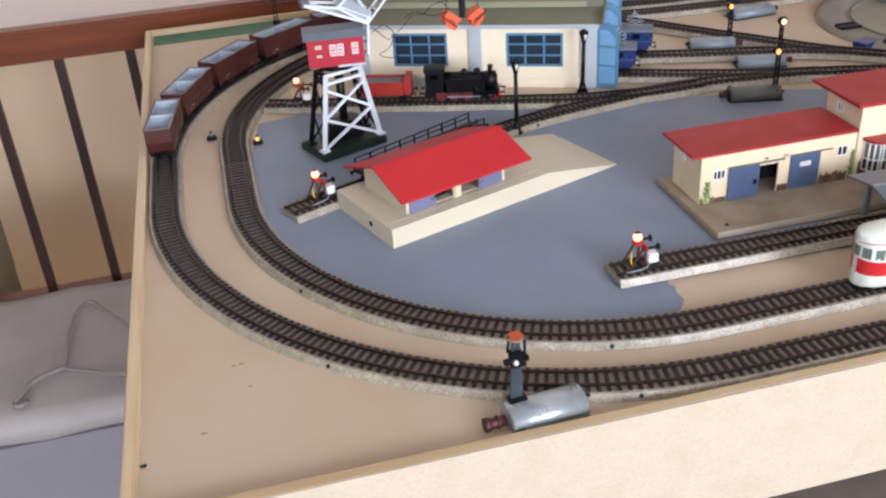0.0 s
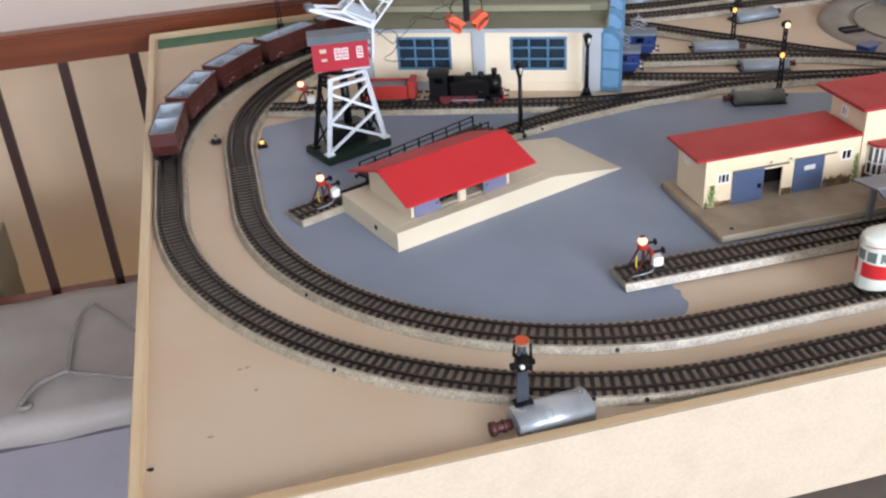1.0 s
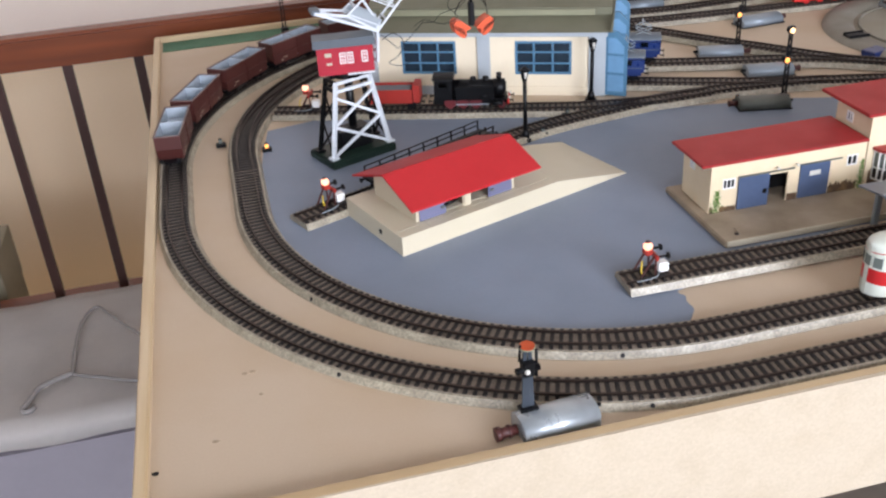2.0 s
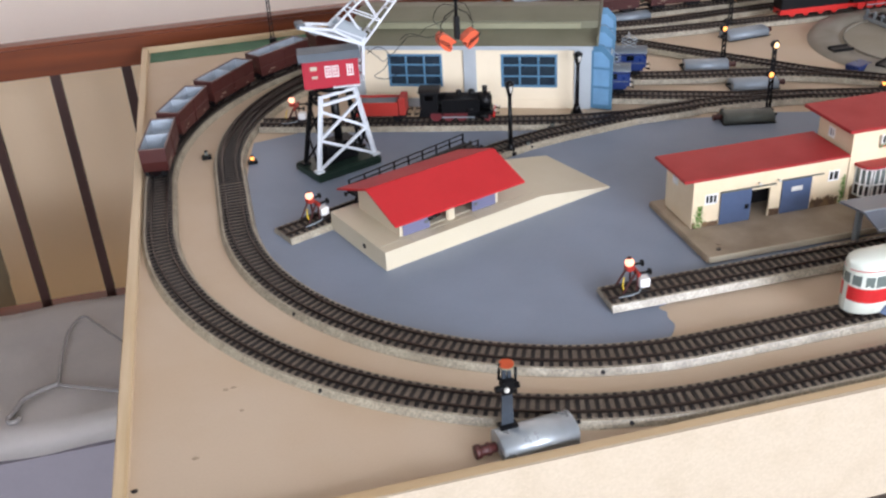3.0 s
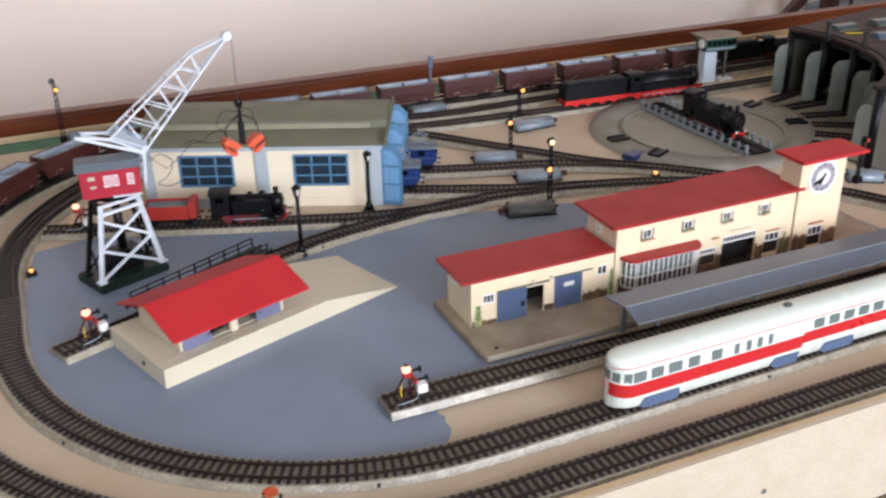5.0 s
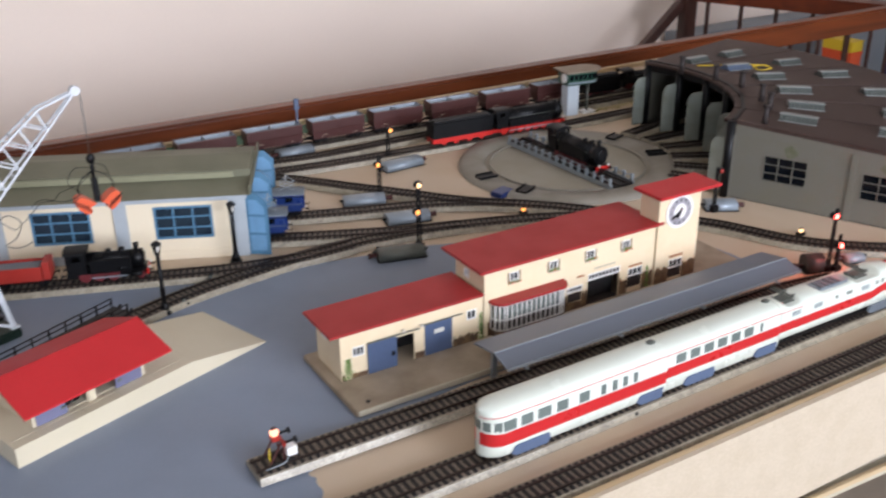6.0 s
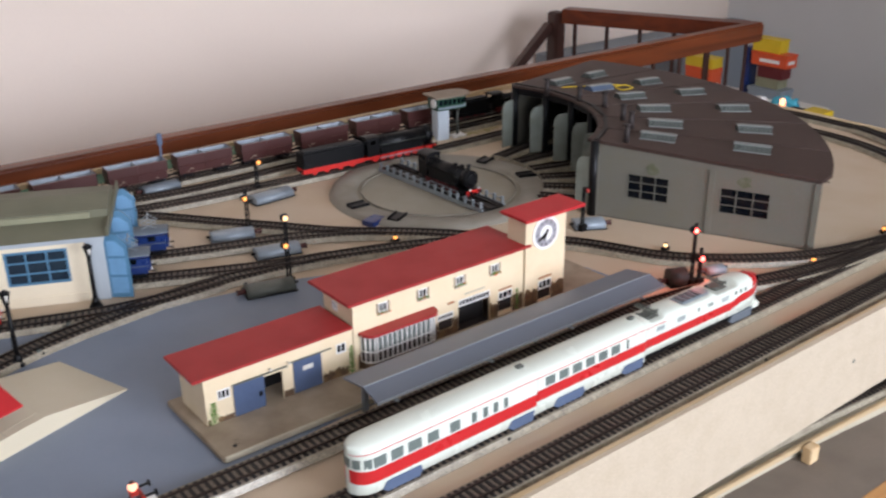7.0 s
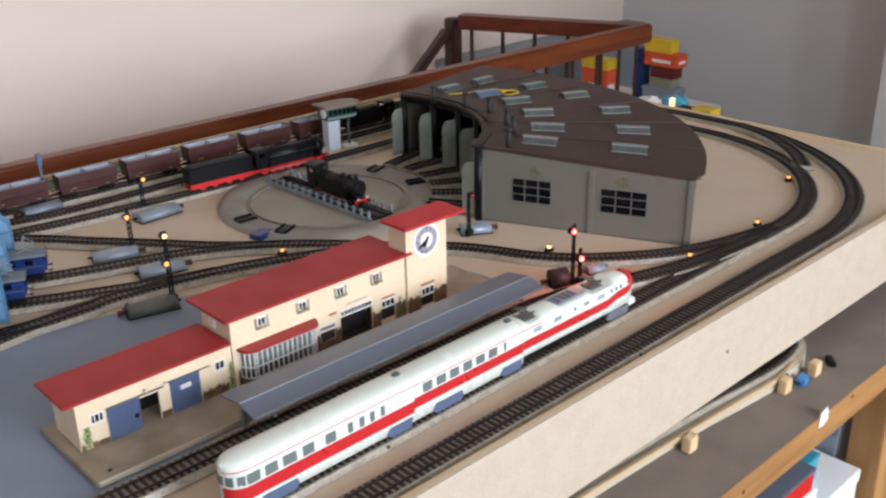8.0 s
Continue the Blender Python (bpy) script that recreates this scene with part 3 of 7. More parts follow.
def track(way, label, z=0.0, near=None, base=True, deck=0.0):
    """Tinplate track: ballast bed, two rails, sleepers; those within near(x, y) are separate pieces."""
    global SLEEPER_MESH
    ob = thing("track", label, "model track", group="tinplate tracks", kind="structure")
    z += deck
    bm = bmesh.new()
    strip(bm, way, [(-0.0195, 0.0), (0.0195, 0.0), (0.0165, 0.0062), (-0.0165, 0.0062)], z, 0, way.long)
    part("ballast_bed", bm, M_BALLAST, ob, "speckled grey tinplate ballast bed")
    bm = bmesh.new()
    strip(bm, way, [(-0.0146, 0.0060), (0.0146, 0.0060), (0.0142, 0.00645), (-0.0142, 0.00645)], z, 0, way.long)
    part("bed_print", bm, M_BED_PRINT, ob, "dark brown printed track bed")
    for o in (-0.00825, 0.00825):
        bm = bmesh.new()
        strip(bm, way, [(o - 0.0008, 0.0073), (o + 0.0008, 0.0073), (o + 0.0008, 0.0096), (o - 0.0008, 0.0096)], z, 0, way.long)
        part("rail", bm, M_RAIL, ob, "dark steel rail")
    if SLEEPER_MESH is None:
        bm = bmesh.new()
        box(bm, -0.0017, 0.0017, -0.0142, 0.0142, -0.0006, 0.0010)
        for sy in (-1, 1):
            box(bm, -0.0011, 0.0011, sy * 0.0108 - 0.001, sy * 0.0108 + 0.001, 0.0010, 0.0020)
        SLEEPER_MESH = bpy.data.meshes.new("sleeper")
        bm.to_mesh(SLEEPER_MESH)
        bm.free()
        SLEEPER_MESH.materials.append(M_SLEEPER)
    rest = bmesh.new()
    count = 0
    for k in range(int(way.long / PITCH)):
        s = (k + 0.5) * PITCH
        p, h = way.at(s), way.heading(s)
        m = Matrix.Translation((p.x, p.y, z + 0.0064)) @ Matrix.Rotation(h, 4, "Z")
        if near and near(p.x, p.y) and count < 298:
            sl = new("sleeper", SLEEPER_MESH)
            sl.parent, sl.matrix_basis = ob, m
            count += 1
        else:
            box(rest, -0.0017, 0.0017, -0.0142, 0.0142, -0.0006, 0.0010, 0, m)
    if rest.verts:
        part("sleepers", rest, M_SLEEPER, ob, recalc=False)["kind"] = "stuff"
    else:
        rest.free()
    return ob


RO, RI = 0.4374, 0.360
CR = 1.080
CRO = 1.089
W_OUTER = Way(line((0.5, -0.4320), (0.0, -0.4334)) + arc((0, 0.004), RO, 270, 180) + line((-RO, 0.004), (-RO, 0.116)) + arc((0, 0.116), RO, 180, 91)
              + line((0.02, 0.5525), (CRO - 0.02, 0.517)) + arc((CRO, 0.079), RO, 89, 0) + line((CRO + RO, 0.079), (CRO + RO, 0.0094)) + arc((CRO, 0.0094), RO, 0, -90) + line((CRO, -0.4280), (0.5, -0.4320)))
W_INNER = Way(spline([(CR, -0.3640), (0.90, -0.3640), (0.62, -0.3642), (0.47, -0.3652), (0.30, -0.3678), (0.15, -0.3700), (0.004, -0.3705)]) + arc((0.004, -0.0105), RI, 270, 180) + line((-0.356, -0.0105), (-0.356, 0.125)) + arc((0.004, 0.125), RI, 180, 90)
              + spline([(0.004, 0.485), (0.12, 0.470), (0.315, 0.433), (0.54, 0.413), (0.78, 0.397), (1.0, 0.395)]))
W_MIDDLE = Way(line((-0.356, 0.09), (-0.356, 0.135)) + arc((0.044, 0.135), 0.40, 180, 92) + spline([(0.03, 0.535), (0.15, 0.520), (0.34, 0.478), (0.55, 0.478), (CR, 0.478)])
               + arc((CR, 0.118), RI, 90, 0) + line((CR + RI, 0.118), (CR + RI, -0.0040)) + arc((CR, -0.0040), RI, 0, -90))
W_YARD = Way(spline([(-0.312, -0.056), (-0.228, -0.020), (-0.15, 0.017), (-0.08, 0.055), (0.0, 0.086), (0.09, 0.104), (0.20, 0.117), (0.30, 0.112), (0.40, 0.093), (0.50, 0.058),
                     (0.60, 0.005), (0.69, -0.080), (0.746, -0.188), (0.797, -0.246), (0.865, -0.297), (0.93, -0.330), (1.0, -0.349), (CR, -0.3640)]))
W_SIDING = Way(spline([(-0.305, 0.267), (-0.162, 0.213), (0.011, 0.150), (0.08, 0.127), (0.16, 0.113), (0.24, 0.113)]))
W_SHED_A = Way(spline([(-0.08, 0.296), (0.05, 0.238), (0.164, 0.187), (0.245, 0.150), (0.32, 0.118), (0.40, 0.093)]))
W_SHED_B = Way(spline([(-0.03, 0.352), (0.10, 0.296), (0.214, 0.246), (0.30, 0.215), (0.38, 0.190), (0.446, 0.160), (0.51, 0.114), (0.57, 0.055), (0.63, -0.02)]))
W_BACK = Way(spline([(0.235, 0.430), (0.285, 0.375), (0.336, 0.309), (0.394, 0.238), (0.450, 0.168), (0.51, 0.114)]))
W_LINK = Way(spline([(1.522, -0.030), (1.499, -0.102), (1.462, -0.160), (1.415, -0.213), (1.360, -0.255)]))
W_STUB = Way(line((-0.047, -0.2800), (0.60, -0.2837)) + spline([(0.62, -0.2840), (0.70, -0.2975), (0.78, -0.3270), (0.86, -0.3490), (0.94, -0.3600), (1.01, -0.3638)]))
front_left = lambda x, y: x < 0.30 and y < 0.02
track(W_OUTER, "outer oval of grey ballasted tinplate track", 0.0, front_left)
track(W_INNER, "inner oval of grey ballasted tinplate track", 0.0003, front_left)
track(W_MIDDLE, "middle loop of ballasted tinplate track", 0.0006)
track(W_YARD, "curving yard track with turnouts behind the station", 0.0009, lambda x, y: x < 0.45)
track(W_SIDING, "straight siding in front of the engine shed", 0.0012, lambda x, y: True)
track(W_SHED_A, "siding leading into the engine shed", 0.0015)
track(W_SHED_B, "second siding leading into the engine shed", 0.0018)
track(W_BACK, "diagonal siding behind the engine shed doors", 0.0021)
track(W_STUB, "platform track that ends at a buffer stop", 0.0024, lambda x, y: x < 0.5)
track(W_LINK, "short turnout link between the two right-hand bends", 0.0027)
for way, x, y in ((W_OUTER, -0.330, -0.345), (W_OUTER, -0.099, -0.450), (W_INNER, -0.092, -0.390), (W_INNER, -0.330, -0.215), (W_INNER, 0.30, -0.392), (W_STUB, 0.14, -0.30), (W_OUTER, 0.62, -0.455)):
    q = way.nearest(x, y)
    p, a = way.at(q), way.heading(q)
    nrm = Vector((-math.sin(a), math.cos(a)))
    if (Vector((x, y)) - p).dot(nrm) < 0:
        nrm = -nrm
    c = p + nrm * 0.0180
    bm = bmesh.new()
    cyl(bm, (c.x - nrm.x * 0.002, c.y - nrm.y * 0.002, 0.0024), (c.x + nrm.x * 0.0004, c.y + nrm.y * 0.0004, 0.0036), 0.0019, n=10)
    part("fixing_hole", bm, M_DARK, table, "small dark fixing hole in the track bed")
W_LOWER = Way(spline([(0.25, -0.422), (0.45, -0.427), (0.60, -0.4325), (0.746, -0.4410), (0.86, -0.4525), (0.927, -0.4560), (0.981, -0.447), (1.017, -0.417), (1.033, -0.37), (1.035, -0.31)]))
track(W_LOWER, "lower-level track showing under the fascia", 0.0, deck=-0.128)
bm = bmesh.new()
strip(bm, W_LOWER, [(-0.0265, 0.0), (0.0265, 0.0), (0.0265, 0.0165), (-0.0265, 0.0165)], LOW, 0, W_LOWER.long)
part("roadbed", bm, M_CONCRETE, table, "pale grey roadbed of the lower track")


# ---------- small building parts ----------
def window(parent, w, h, at, cols=2, rows=1, frame_m=None, pane_m=None, sill=False, fw=0.0012, label=""):
    """A glazed window set in its wall: frame, panes, bars; the face looks to -y."""
    ob = new("window")
    ob.parent, ob.matrix_basis = parent, at
    if label:
        ob["label"] = label
    fm, pm = frame_m or M_WHITE, pane_m or M_PANE
    bm = bmesh.new()
    for x0, x1, z0, z1 in ((-w / 2, w / 2, 0, fw), (-w / 2, w / 2, h - fw, h), (-w / 2, -w / 2 + fw, fw, h - fw), (w / 2 - fw, w / 2, fw, h - fw)):
        box(bm, x0, x1, -0.0008, 0.0010, z0, z1)
    for c in range(1, cols):
        x = -w / 2 + w * c / cols
        box(bm, x - fw * 0.4, x + fw * 0.4, -0.0005, 0.0008, fw, h - fw)
    for r in range(1, rows):
        z = h * r / rows
        box(bm, -w / 2 + fw, w / 2 - fw, -0.0004, 0.0007, z - fw * 0.35, z + fw * 0.35)
    part("window_frame", bm, fm, ob)
    for c in range(cols):
        for r in range(rows):
            bm = bmesh.new()
            box(bm, -w / 2 + w * c / cols + fw * 0.5, -w / 2 + w * (c + 1) / cols - fw * 0.5, 0.0009, 0.0014, h * r / rows + fw * 0.4, h * (r + 1) / rows - fw * 0.4)
            part("pane", bm, pm, ob)
    if sill:
        bm = bmesh.new()
        box(bm, -w / 2 - 0.0025, w / 2 + 0.0025, -0.0035, 0.0, -0.0020, 0.0, bevel=0.0003)
        part("window_box", bm, M_CONCRETE, ob)
        bm = bmesh.new()
        for _ in range(34):
            ball(bm, (random.uniform(-w / 2 - 0.002, w / 2 + 0.002), random.uniform(-0.0042, -0.0012), random.uniform(-0.0014, 0.0018)), random.uniform(0.0005, 0.0010), random.choice((0, 0, 0, 1)), 5, 4)
        part("flowers", bm, [M_GREEN_PLANT, M_ORANGE], ob)
    return ob


def plain(name, m, parent, *c, bevel=0.0, label="", at=None):
    bm = bmesh.new()
    box(bm, *c, bevel=bevel)
    return part(name, bm, m, parent, label, at)


def creeper(parent, x, y, z0, h, w, n=110):
    bm = bmesh.new()
    for _ in range(n):
        t = random.random()
        c = Vector((x + random.gauss(0, w * 0.35 * (1.1 - 0.6 * t)), y - random.uniform(0.0002, 0.0012), z0 + t * h))
        q = Euler((random.uniform(0.8, 2.2), random.uniform(-0.6, 0.6), random.uniform(0, 6.3))).to_matrix()
        r = random.uniform(0.0006, 0.0013)
        vs = [bm.verts.new(c + q @ Vector(p)) for p in ((-r, 0, 0), (0, -r * 0.6, 0), (r, 0, 0), (0, r * 0.6, 0))]
        bm.faces.new(vs)
    part("creeper", bm, M_GREEN_PLANT, parent, "green climbing plant", recalc=False)


# ---------- goods shed with red roof and ramp ----------
def goods_shed():
    u = math.degrees(math.atan2(0.096, 0.272))
    ob = thing("goods_shed", "small cream goods shed with bright red roof on a loading ramp", "building", pose(-0.222, -0.158, 0.001, 0, 0, u))
    bm = bmesh.new()
    D, H = 0.112, 0.0205
    side(bm, [(0, 0), (0.2885, 0), (0.2885, 0.0012), (0.192, H), (0, H)], 0, D)
    part("ramp", bm, M_CREAM_PLAT, ob, "cream plastic loading platform with sloping ramp")
    bm = bmesh.new()
    for k, x in enumerate((0.034, 0.072, 0.110, 0.150)):
        box(bm, x, x + 0.0006, 0.002, D - 0.002, H, H + 0.00035)
    box(bm, 0.002, 0.19, 0.0125, 0.0131, H, H + 0.00035)
    part("joint", bm, M_CONCRETE, ob)
    bm = bmesh.new()
    cyl(bm, (-0.0006, 0.042, 0.010), (0.003, 0.042, 0.010), 0.0028, n=10)
    part("socket", bm, M_BLACK, ob)
    x0, x1, y0, y1, z1 = 0.028, 0.148, 0.018, 0.100, 0.0425
    bm = bmesh.new()
    t = 0.0022
    panel_with_holes(bm, x0, x1, H, z1, y0, y0 + t, [(0.036, 0.084, H, 0.0385), (0.093, 0.140, H, 0.0385)])
    box(bm, x0, x1, y1 - t, y1, H, z1)
    ym = (y0 + y1) / 2
    for xa, xb in ((x0, x0 + t), (x1 - t, x1)):
        bm2 = [(y0 + t, H), (y1 - t, H), (y1 - t, z1), (ym, 0.0585), (y0 + t, z1)]
        a, b = [bm.verts.new((xa, y, z)) for y, z in bm2], [bm.verts.new((xb, y, z)) for y, z in bm2]
        bm.faces.new(a), bm.faces.new(list(reversed(b)))
        for i in range(5):
            j = (i + 1) % 5
            bm.faces.new((a[i], a[j], b[j], b[i]))
    part("wall", bm, M_CREAM_PLAT, ob, "cream plastic wall")
    plain("floor_inside", M_CONCRETE, ob, x0 + t, x1 - t, y0 + t, y1 - t, H + 0.0002, H + 0.001)
    for a, b, lab in ((0.031, 0.062, ""), (0.114, 0.1435, "")):
        d = plain("sliding_door", M_PURPLE_DOOR, ob, a, b, y0 - 0.0022, y0 - 0.0004, H + 0.0003, 0.0392, bevel=0.0003, label="lavender-grey sliding door, half open")
        plain("handle", M_DULL_GREY, d, b - 0.006 if a < 0.1 else a + 0.002, b - 0.002 if a < 0.1 else a + 0.006, y0 - 0.0032, y0 - 0.0022, 0.0275, 0.030)
    plain("pillar", M_CREAM_PLAT, ob, 0.085, 0.0925, y0 - 0.0015, y0, H, 0.0392)
    for sgn, nm in ((-1, "roof"), (1, "roof")):
        bm = bmesh.new()
        ye = ym + (-0.0545 if sgn < 0 else 0.0665)
        ze, zr = (0.0415 if sgn < 0 else 0.0375), 0.0612
        prof = [(ym, zr - 0.0022), (ym, zr), (ye, ze), (ye, ze - 0.0022)]
        a, b = [bm.verts.new((0.016, y, z)) for y, z in prof], [bm.verts.new((0.174, y, z)) for y, z in prof]
        bm.faces.new(a), bm.faces.new(list(reversed(b)))
        for i in range(4):
            bm.faces.new((a[i], a[(i + 1) % 4], b[(i + 1) % 4], b[i]))
        bmesh.ops.bevel(bm, geom=list(bm.edges), offset=0.0006, segments=2, affect="EDGES")
        part(nm, bm, M_RED_ROOF, ob, "bright red plastic roof slope")
    bm = bmesh.new()
    cyl(bm, (0.06, y0 - 0.004, 0.031), (0.074, y0 - 0.004, 0.033), 0.0017, n=8)
    ball(bm, (0.066, y0 - 0.004, 0.0345), 0.0022)
    part("sack", bm, M_BLACK, ob)
    return ob


goods_shed()


# ---------- station ----------
def roof_plate(parent, x0, x1, y0, y1, z0, z1, m, label):
    bm = bmesh.new()
    box(bm, x0, x1, y0, y1, z0, z1, bevel=0.0008)
    return part("roof", bm, m, parent, label)


def station():
    ob = thing("station_building", "cream tinplate station with red roofs and clock tower", "building", pose(0, 0, 0.001))
    yf, yb, zp = -0.190, -0.132, 0.0065
    bm = bmesh.new()
    box(bm, 0.070, 0.640, -0.2475, -0.119, 0.0, zp, bevel=0.0012)
    part("platform", bm, M_PLATFORM, ob, "brown-grey stone-coloured platform")
    plain("platform_edge", M_CONCRETE, ob, 0.072, 0.638, -0.2490, -0.2465, 0.0008, zp + 0.0004, bevel=0.0005, label="pale platform edge")
    for x, y in ((0.088, -0.236), (0.093, -0.232), (0.094, -0.225)):
        bm = bmesh.new()
        cyl(bm, (x, y, zp - 0.0004), (x, y, zp + 0.0006), 0.0022 if x < 0.09 else 0.0032, n=10)
        part("socket", bm, M_DARK if x < 0.09 else M_PLATFORM, ob)
    # low wing
    t = 0.002
    bm = bmesh.new()
    panel_with_holes(bm, 0.082, 0.252, zp, 0.058, yf, yf + t, [(0.095, 0.1085, 0.031, 0.042), (0.125, 0.1665, zp, 0.0385), (0.179, 0.213, zp, 0.0435), (0.231, 0.243, 0.034, 0.0455)])
    box(bm, 0.082, 0.252, yb - t, yb, zp, 0.058)
    part("wall", bm, M_ST_WALL, ob, "cream wall of the low wing")
    mside = pose(0.082, 0, 0, 0, 0, -90)
    bm = bmesh.new()
    panel_with_holes(bm, -yb + t, -yf - t, zp, 0.058, 0.0, t, [(0.147, 0.157, 0.040, 0.051)], 0, pose(0.082, 0, 0, 0, 0, -90))
    part("wall", bm, M_ST_WALL, ob, "cream end wall of the low wing")
    window(ob, 0.010, 0.011, pose(0.082, -0.152, 0.040, 0, 0, -90))
    window(ob, 0.0135, 0.011, pose(0.10175, yf, 0.031), 3)
    window(ob, 0.012, 0.0115, pose(0.237, yf, 0.034))
    d = plain("sliding_door", M_BLUE_DOOR, ob, 0.1115, 0.145, yf - 0.0022, yf - 0.0003, zp + 0.0003, 0.0415, bevel=0.0003, label="slate-blue sliding door pushed half open")
    plain("latch", M_BLACK, d, 0.1385, 0.142, yf - 0.0034, yf - 0.0022, 0.021, 0.0255)
    plain("door_rail", M_DULL_GREY, ob, 0.111, 0.172, yf - 0.0024, yf - 0.0001, 0.0418, 0.0428)
    d = plain("door", M_BLUE_DOOR, ob, 0.1795, 0.2125, yf - 0.0010, yf + 0.001, zp + 0.0003, 0.043, bevel=0.0003, label="closed slate-blue door with a pale notice")
    plain("notice", M_LAMP_GLASS, d, 0.190, 0.202, yf - 0.0015, yf - 0.0010, 0.0305, 0.0355)
    plain("door_rail", M_DULL_GREY, ob, 0.176, 0.225, yf - 0.002, yf - 0.0001, 0.0440, 0.0448)
    for x in (0.152, 0.1735):
        bm = bmesh.new()
        cyl(bm, (x, yf, 0.046), (x, yf - 0.005, 0.0475), 0.0005, n=6)
        ball(bm, (x, yf - 0.005, 0.0465), 0.0016, 1, 8, 6)
        part("wall_lamp", bm, [M_BLACK, M_LAMP_GLASS], ob)
    # dark sheet behind the openings, put in for interior shade
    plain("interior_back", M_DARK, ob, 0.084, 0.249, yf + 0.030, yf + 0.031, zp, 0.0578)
    roof_plate(ob, 0.070, 0.2515, yf - 0.0035, -0.126, 0.0585, 0.0615, M_ST_ROOF, "flat red roof of the low wing")
    creeper(ob, 0.0895, yf, zp, 0.024, 0.008, 230)
    creeper(ob, 0.249, yf, zp, 0.032, 0.0055, 200)
    # main block
    zt = 0.0838
    bm = bmesh.new()
    holes = [(x - 0.0055, x + 0.0055, 0.0655, 0.0765) for x in (0.292, 0.3455, 0.398, 0.4505)]
    holes += [(0.3655, 0.388, 0.0285, 0.036), (0.396, 0.443, zp, 0.046), (0.4565, 0.478, 0.012, 0.0375)]
    panel_with_holes(bm, 0.2535, 0.4955, zp, zt, yf, yf + t, holes)
    box(bm, 0.2535, 0.4955, yb - t, yb, zp, zt)
    part("wall", bm, M_ST_WALL, ob, "cream wall of the main block")
    plain("wall", M_ST_WALL, ob, 0.4933, 0.4953, yf + t + 0.0002, yb - t - 0.0002, zp, zt - 0.0002, label="cream end wall behind the tower")
    bm = bmesh.new()
    panel_with_holes(bm, -yb + t, -yf - t, zp, zt, 0.0, t, [(0.150, 0.160, 0.0655, 0.0765)], 0, pose(0.2535, 0, 0, 0, 0, -90))
    part("wall", bm, M_ST_WALL, ob, "cream end wall of the main block")
    window(ob, 0.010, 0.011, pose(0.2535, -0.155, 0.0655, 0, 0, -90))
    for x in (0.292, 0.3455, 0.398, 0.4505):
        window(ob, 0.011, 0.011, pose(x, yf, 0.0655), 2, 1, sill=True)
    window(ob, 0.0225, 0.0075, pose(0.37675, yf, 0.0285), 5)
    plain("panel", M_DEEP_BROWN, ob, 0.3670, 0.3865, yf - 0.0004, yf - 0.0001, 0.0165, 0.0275, label="painted dark plinth panel")
    # brown sheet paints the hall floor as shaded
    plain("hall_shade_sheet", M_DEEP_BROWN, ob, 0.3965, 0.4425, yf + 0.0004, yf + 0.0118, zp + 0.0002, zp + 0.0008, label="dark brown sheet laid for the shade on the hall floor")
    window(ob, 0.047, 0.0085, pose(0.4195, yf, 0.046 - 0.0085), 9)
    # flat dark sheet, the shade of the hall as colour
    plain("entrance", M_DARK, ob, 0.396, 0.443, yf + 0.012, yf + 0.013, zp, 0.046, label="dark sheet standing in for the shade of the entrance hall")
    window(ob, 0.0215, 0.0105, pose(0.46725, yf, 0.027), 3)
    plain("lower_dark_panel", M_DARK, ob, 0.4570, 0.4775, yf + 0.0006, yf + 0.0012, 0.0122, 0.0268, label="dark panel below the window")
    plain("lintel", M_LINTEL, ob, 0.4570, 0.4775, yf - 0.0008, yf - 0.0001, 0.0395, 0.0414, label="faded brown lintel")
    plain("sign_board", M_LINTEL, ob, 0.380, 0.390, yf - 0.0008, yf - 0.0001, 0.0455, 0.0478)
    plain("hall_sign", M_CONCRETE, ob, 0.405, 0.435, yf - 0.0008, yf - 0.0001, 0.0505, 0.0525)
    creeper(ob, 0.486, yf, zp, 0.028, 0.005)
    roof_plate(ob, 0.246, 0.505, yf - 0.0045, -0.112, 0.0842, 0.0876, M_ST_ROOF, "flat red roof of the main block")
    # printed brown plinth along the walls, uneven at the top
    random.seed(21)
    for xa, xb, zc in ((0.0825, 0.086, 0.013), (0.0935, 0.111, 0.012), (0.1672, 0.1785, 0.014), (0.2135, 0.2455, 0.0165), (0.258, 0.262, 0.024), (0.3575, 0.3662, 0.026),
                       (0.3664, 0.3873, 0.0158), (0.3875, 0.3955, 0.026), (0.4435, 0.456, 0.026), (0.4785, 0.4953, 0.027)):
        bm = bmesh.new()
        n = max(6, round((xb - xa) / 0.0012))
        top = [(xb - (xb - xa) * k / n, max(zp + 0.002, zc + random.uniform(-0.0036, 0.0026) * (1 if zc > 0.0159 else 0.25))) for k in range(n + 1)]
        side(bm, [(xa, zp), (xb, zp)] + top, yf - 0.0003, yf - 0.0001)
        part("printed_plinth", bm, M_PLINTH, ob, "printed brown stone plinth")
    for x in (0.292, 0.3455, 0.398, 0.4505):
        for s in (-1, 1):
            plain("shutter", M_PLATFORM, ob, *sorted((x + s * 0.0060, x + s * 0.0088)), yf - 0.0005, yf - 0.0001, 0.0655, 0.0765)
    # rounded bay window
    bay = new("bay_window")
    bay.parent = ob
    bay["label"] = "white glazed bay with a rounded red roof"
    xa, xb, d = 0.262, 0.357, 0.014
    outline = [(xa, yf - 0.0003)] + [(xa + 0.012 - 0.012 * math.cos(radians(a)), yf - d * math.sin(radians(a)) ** 0.8 * 0.999) for a in (25, 50, 75, 90)]
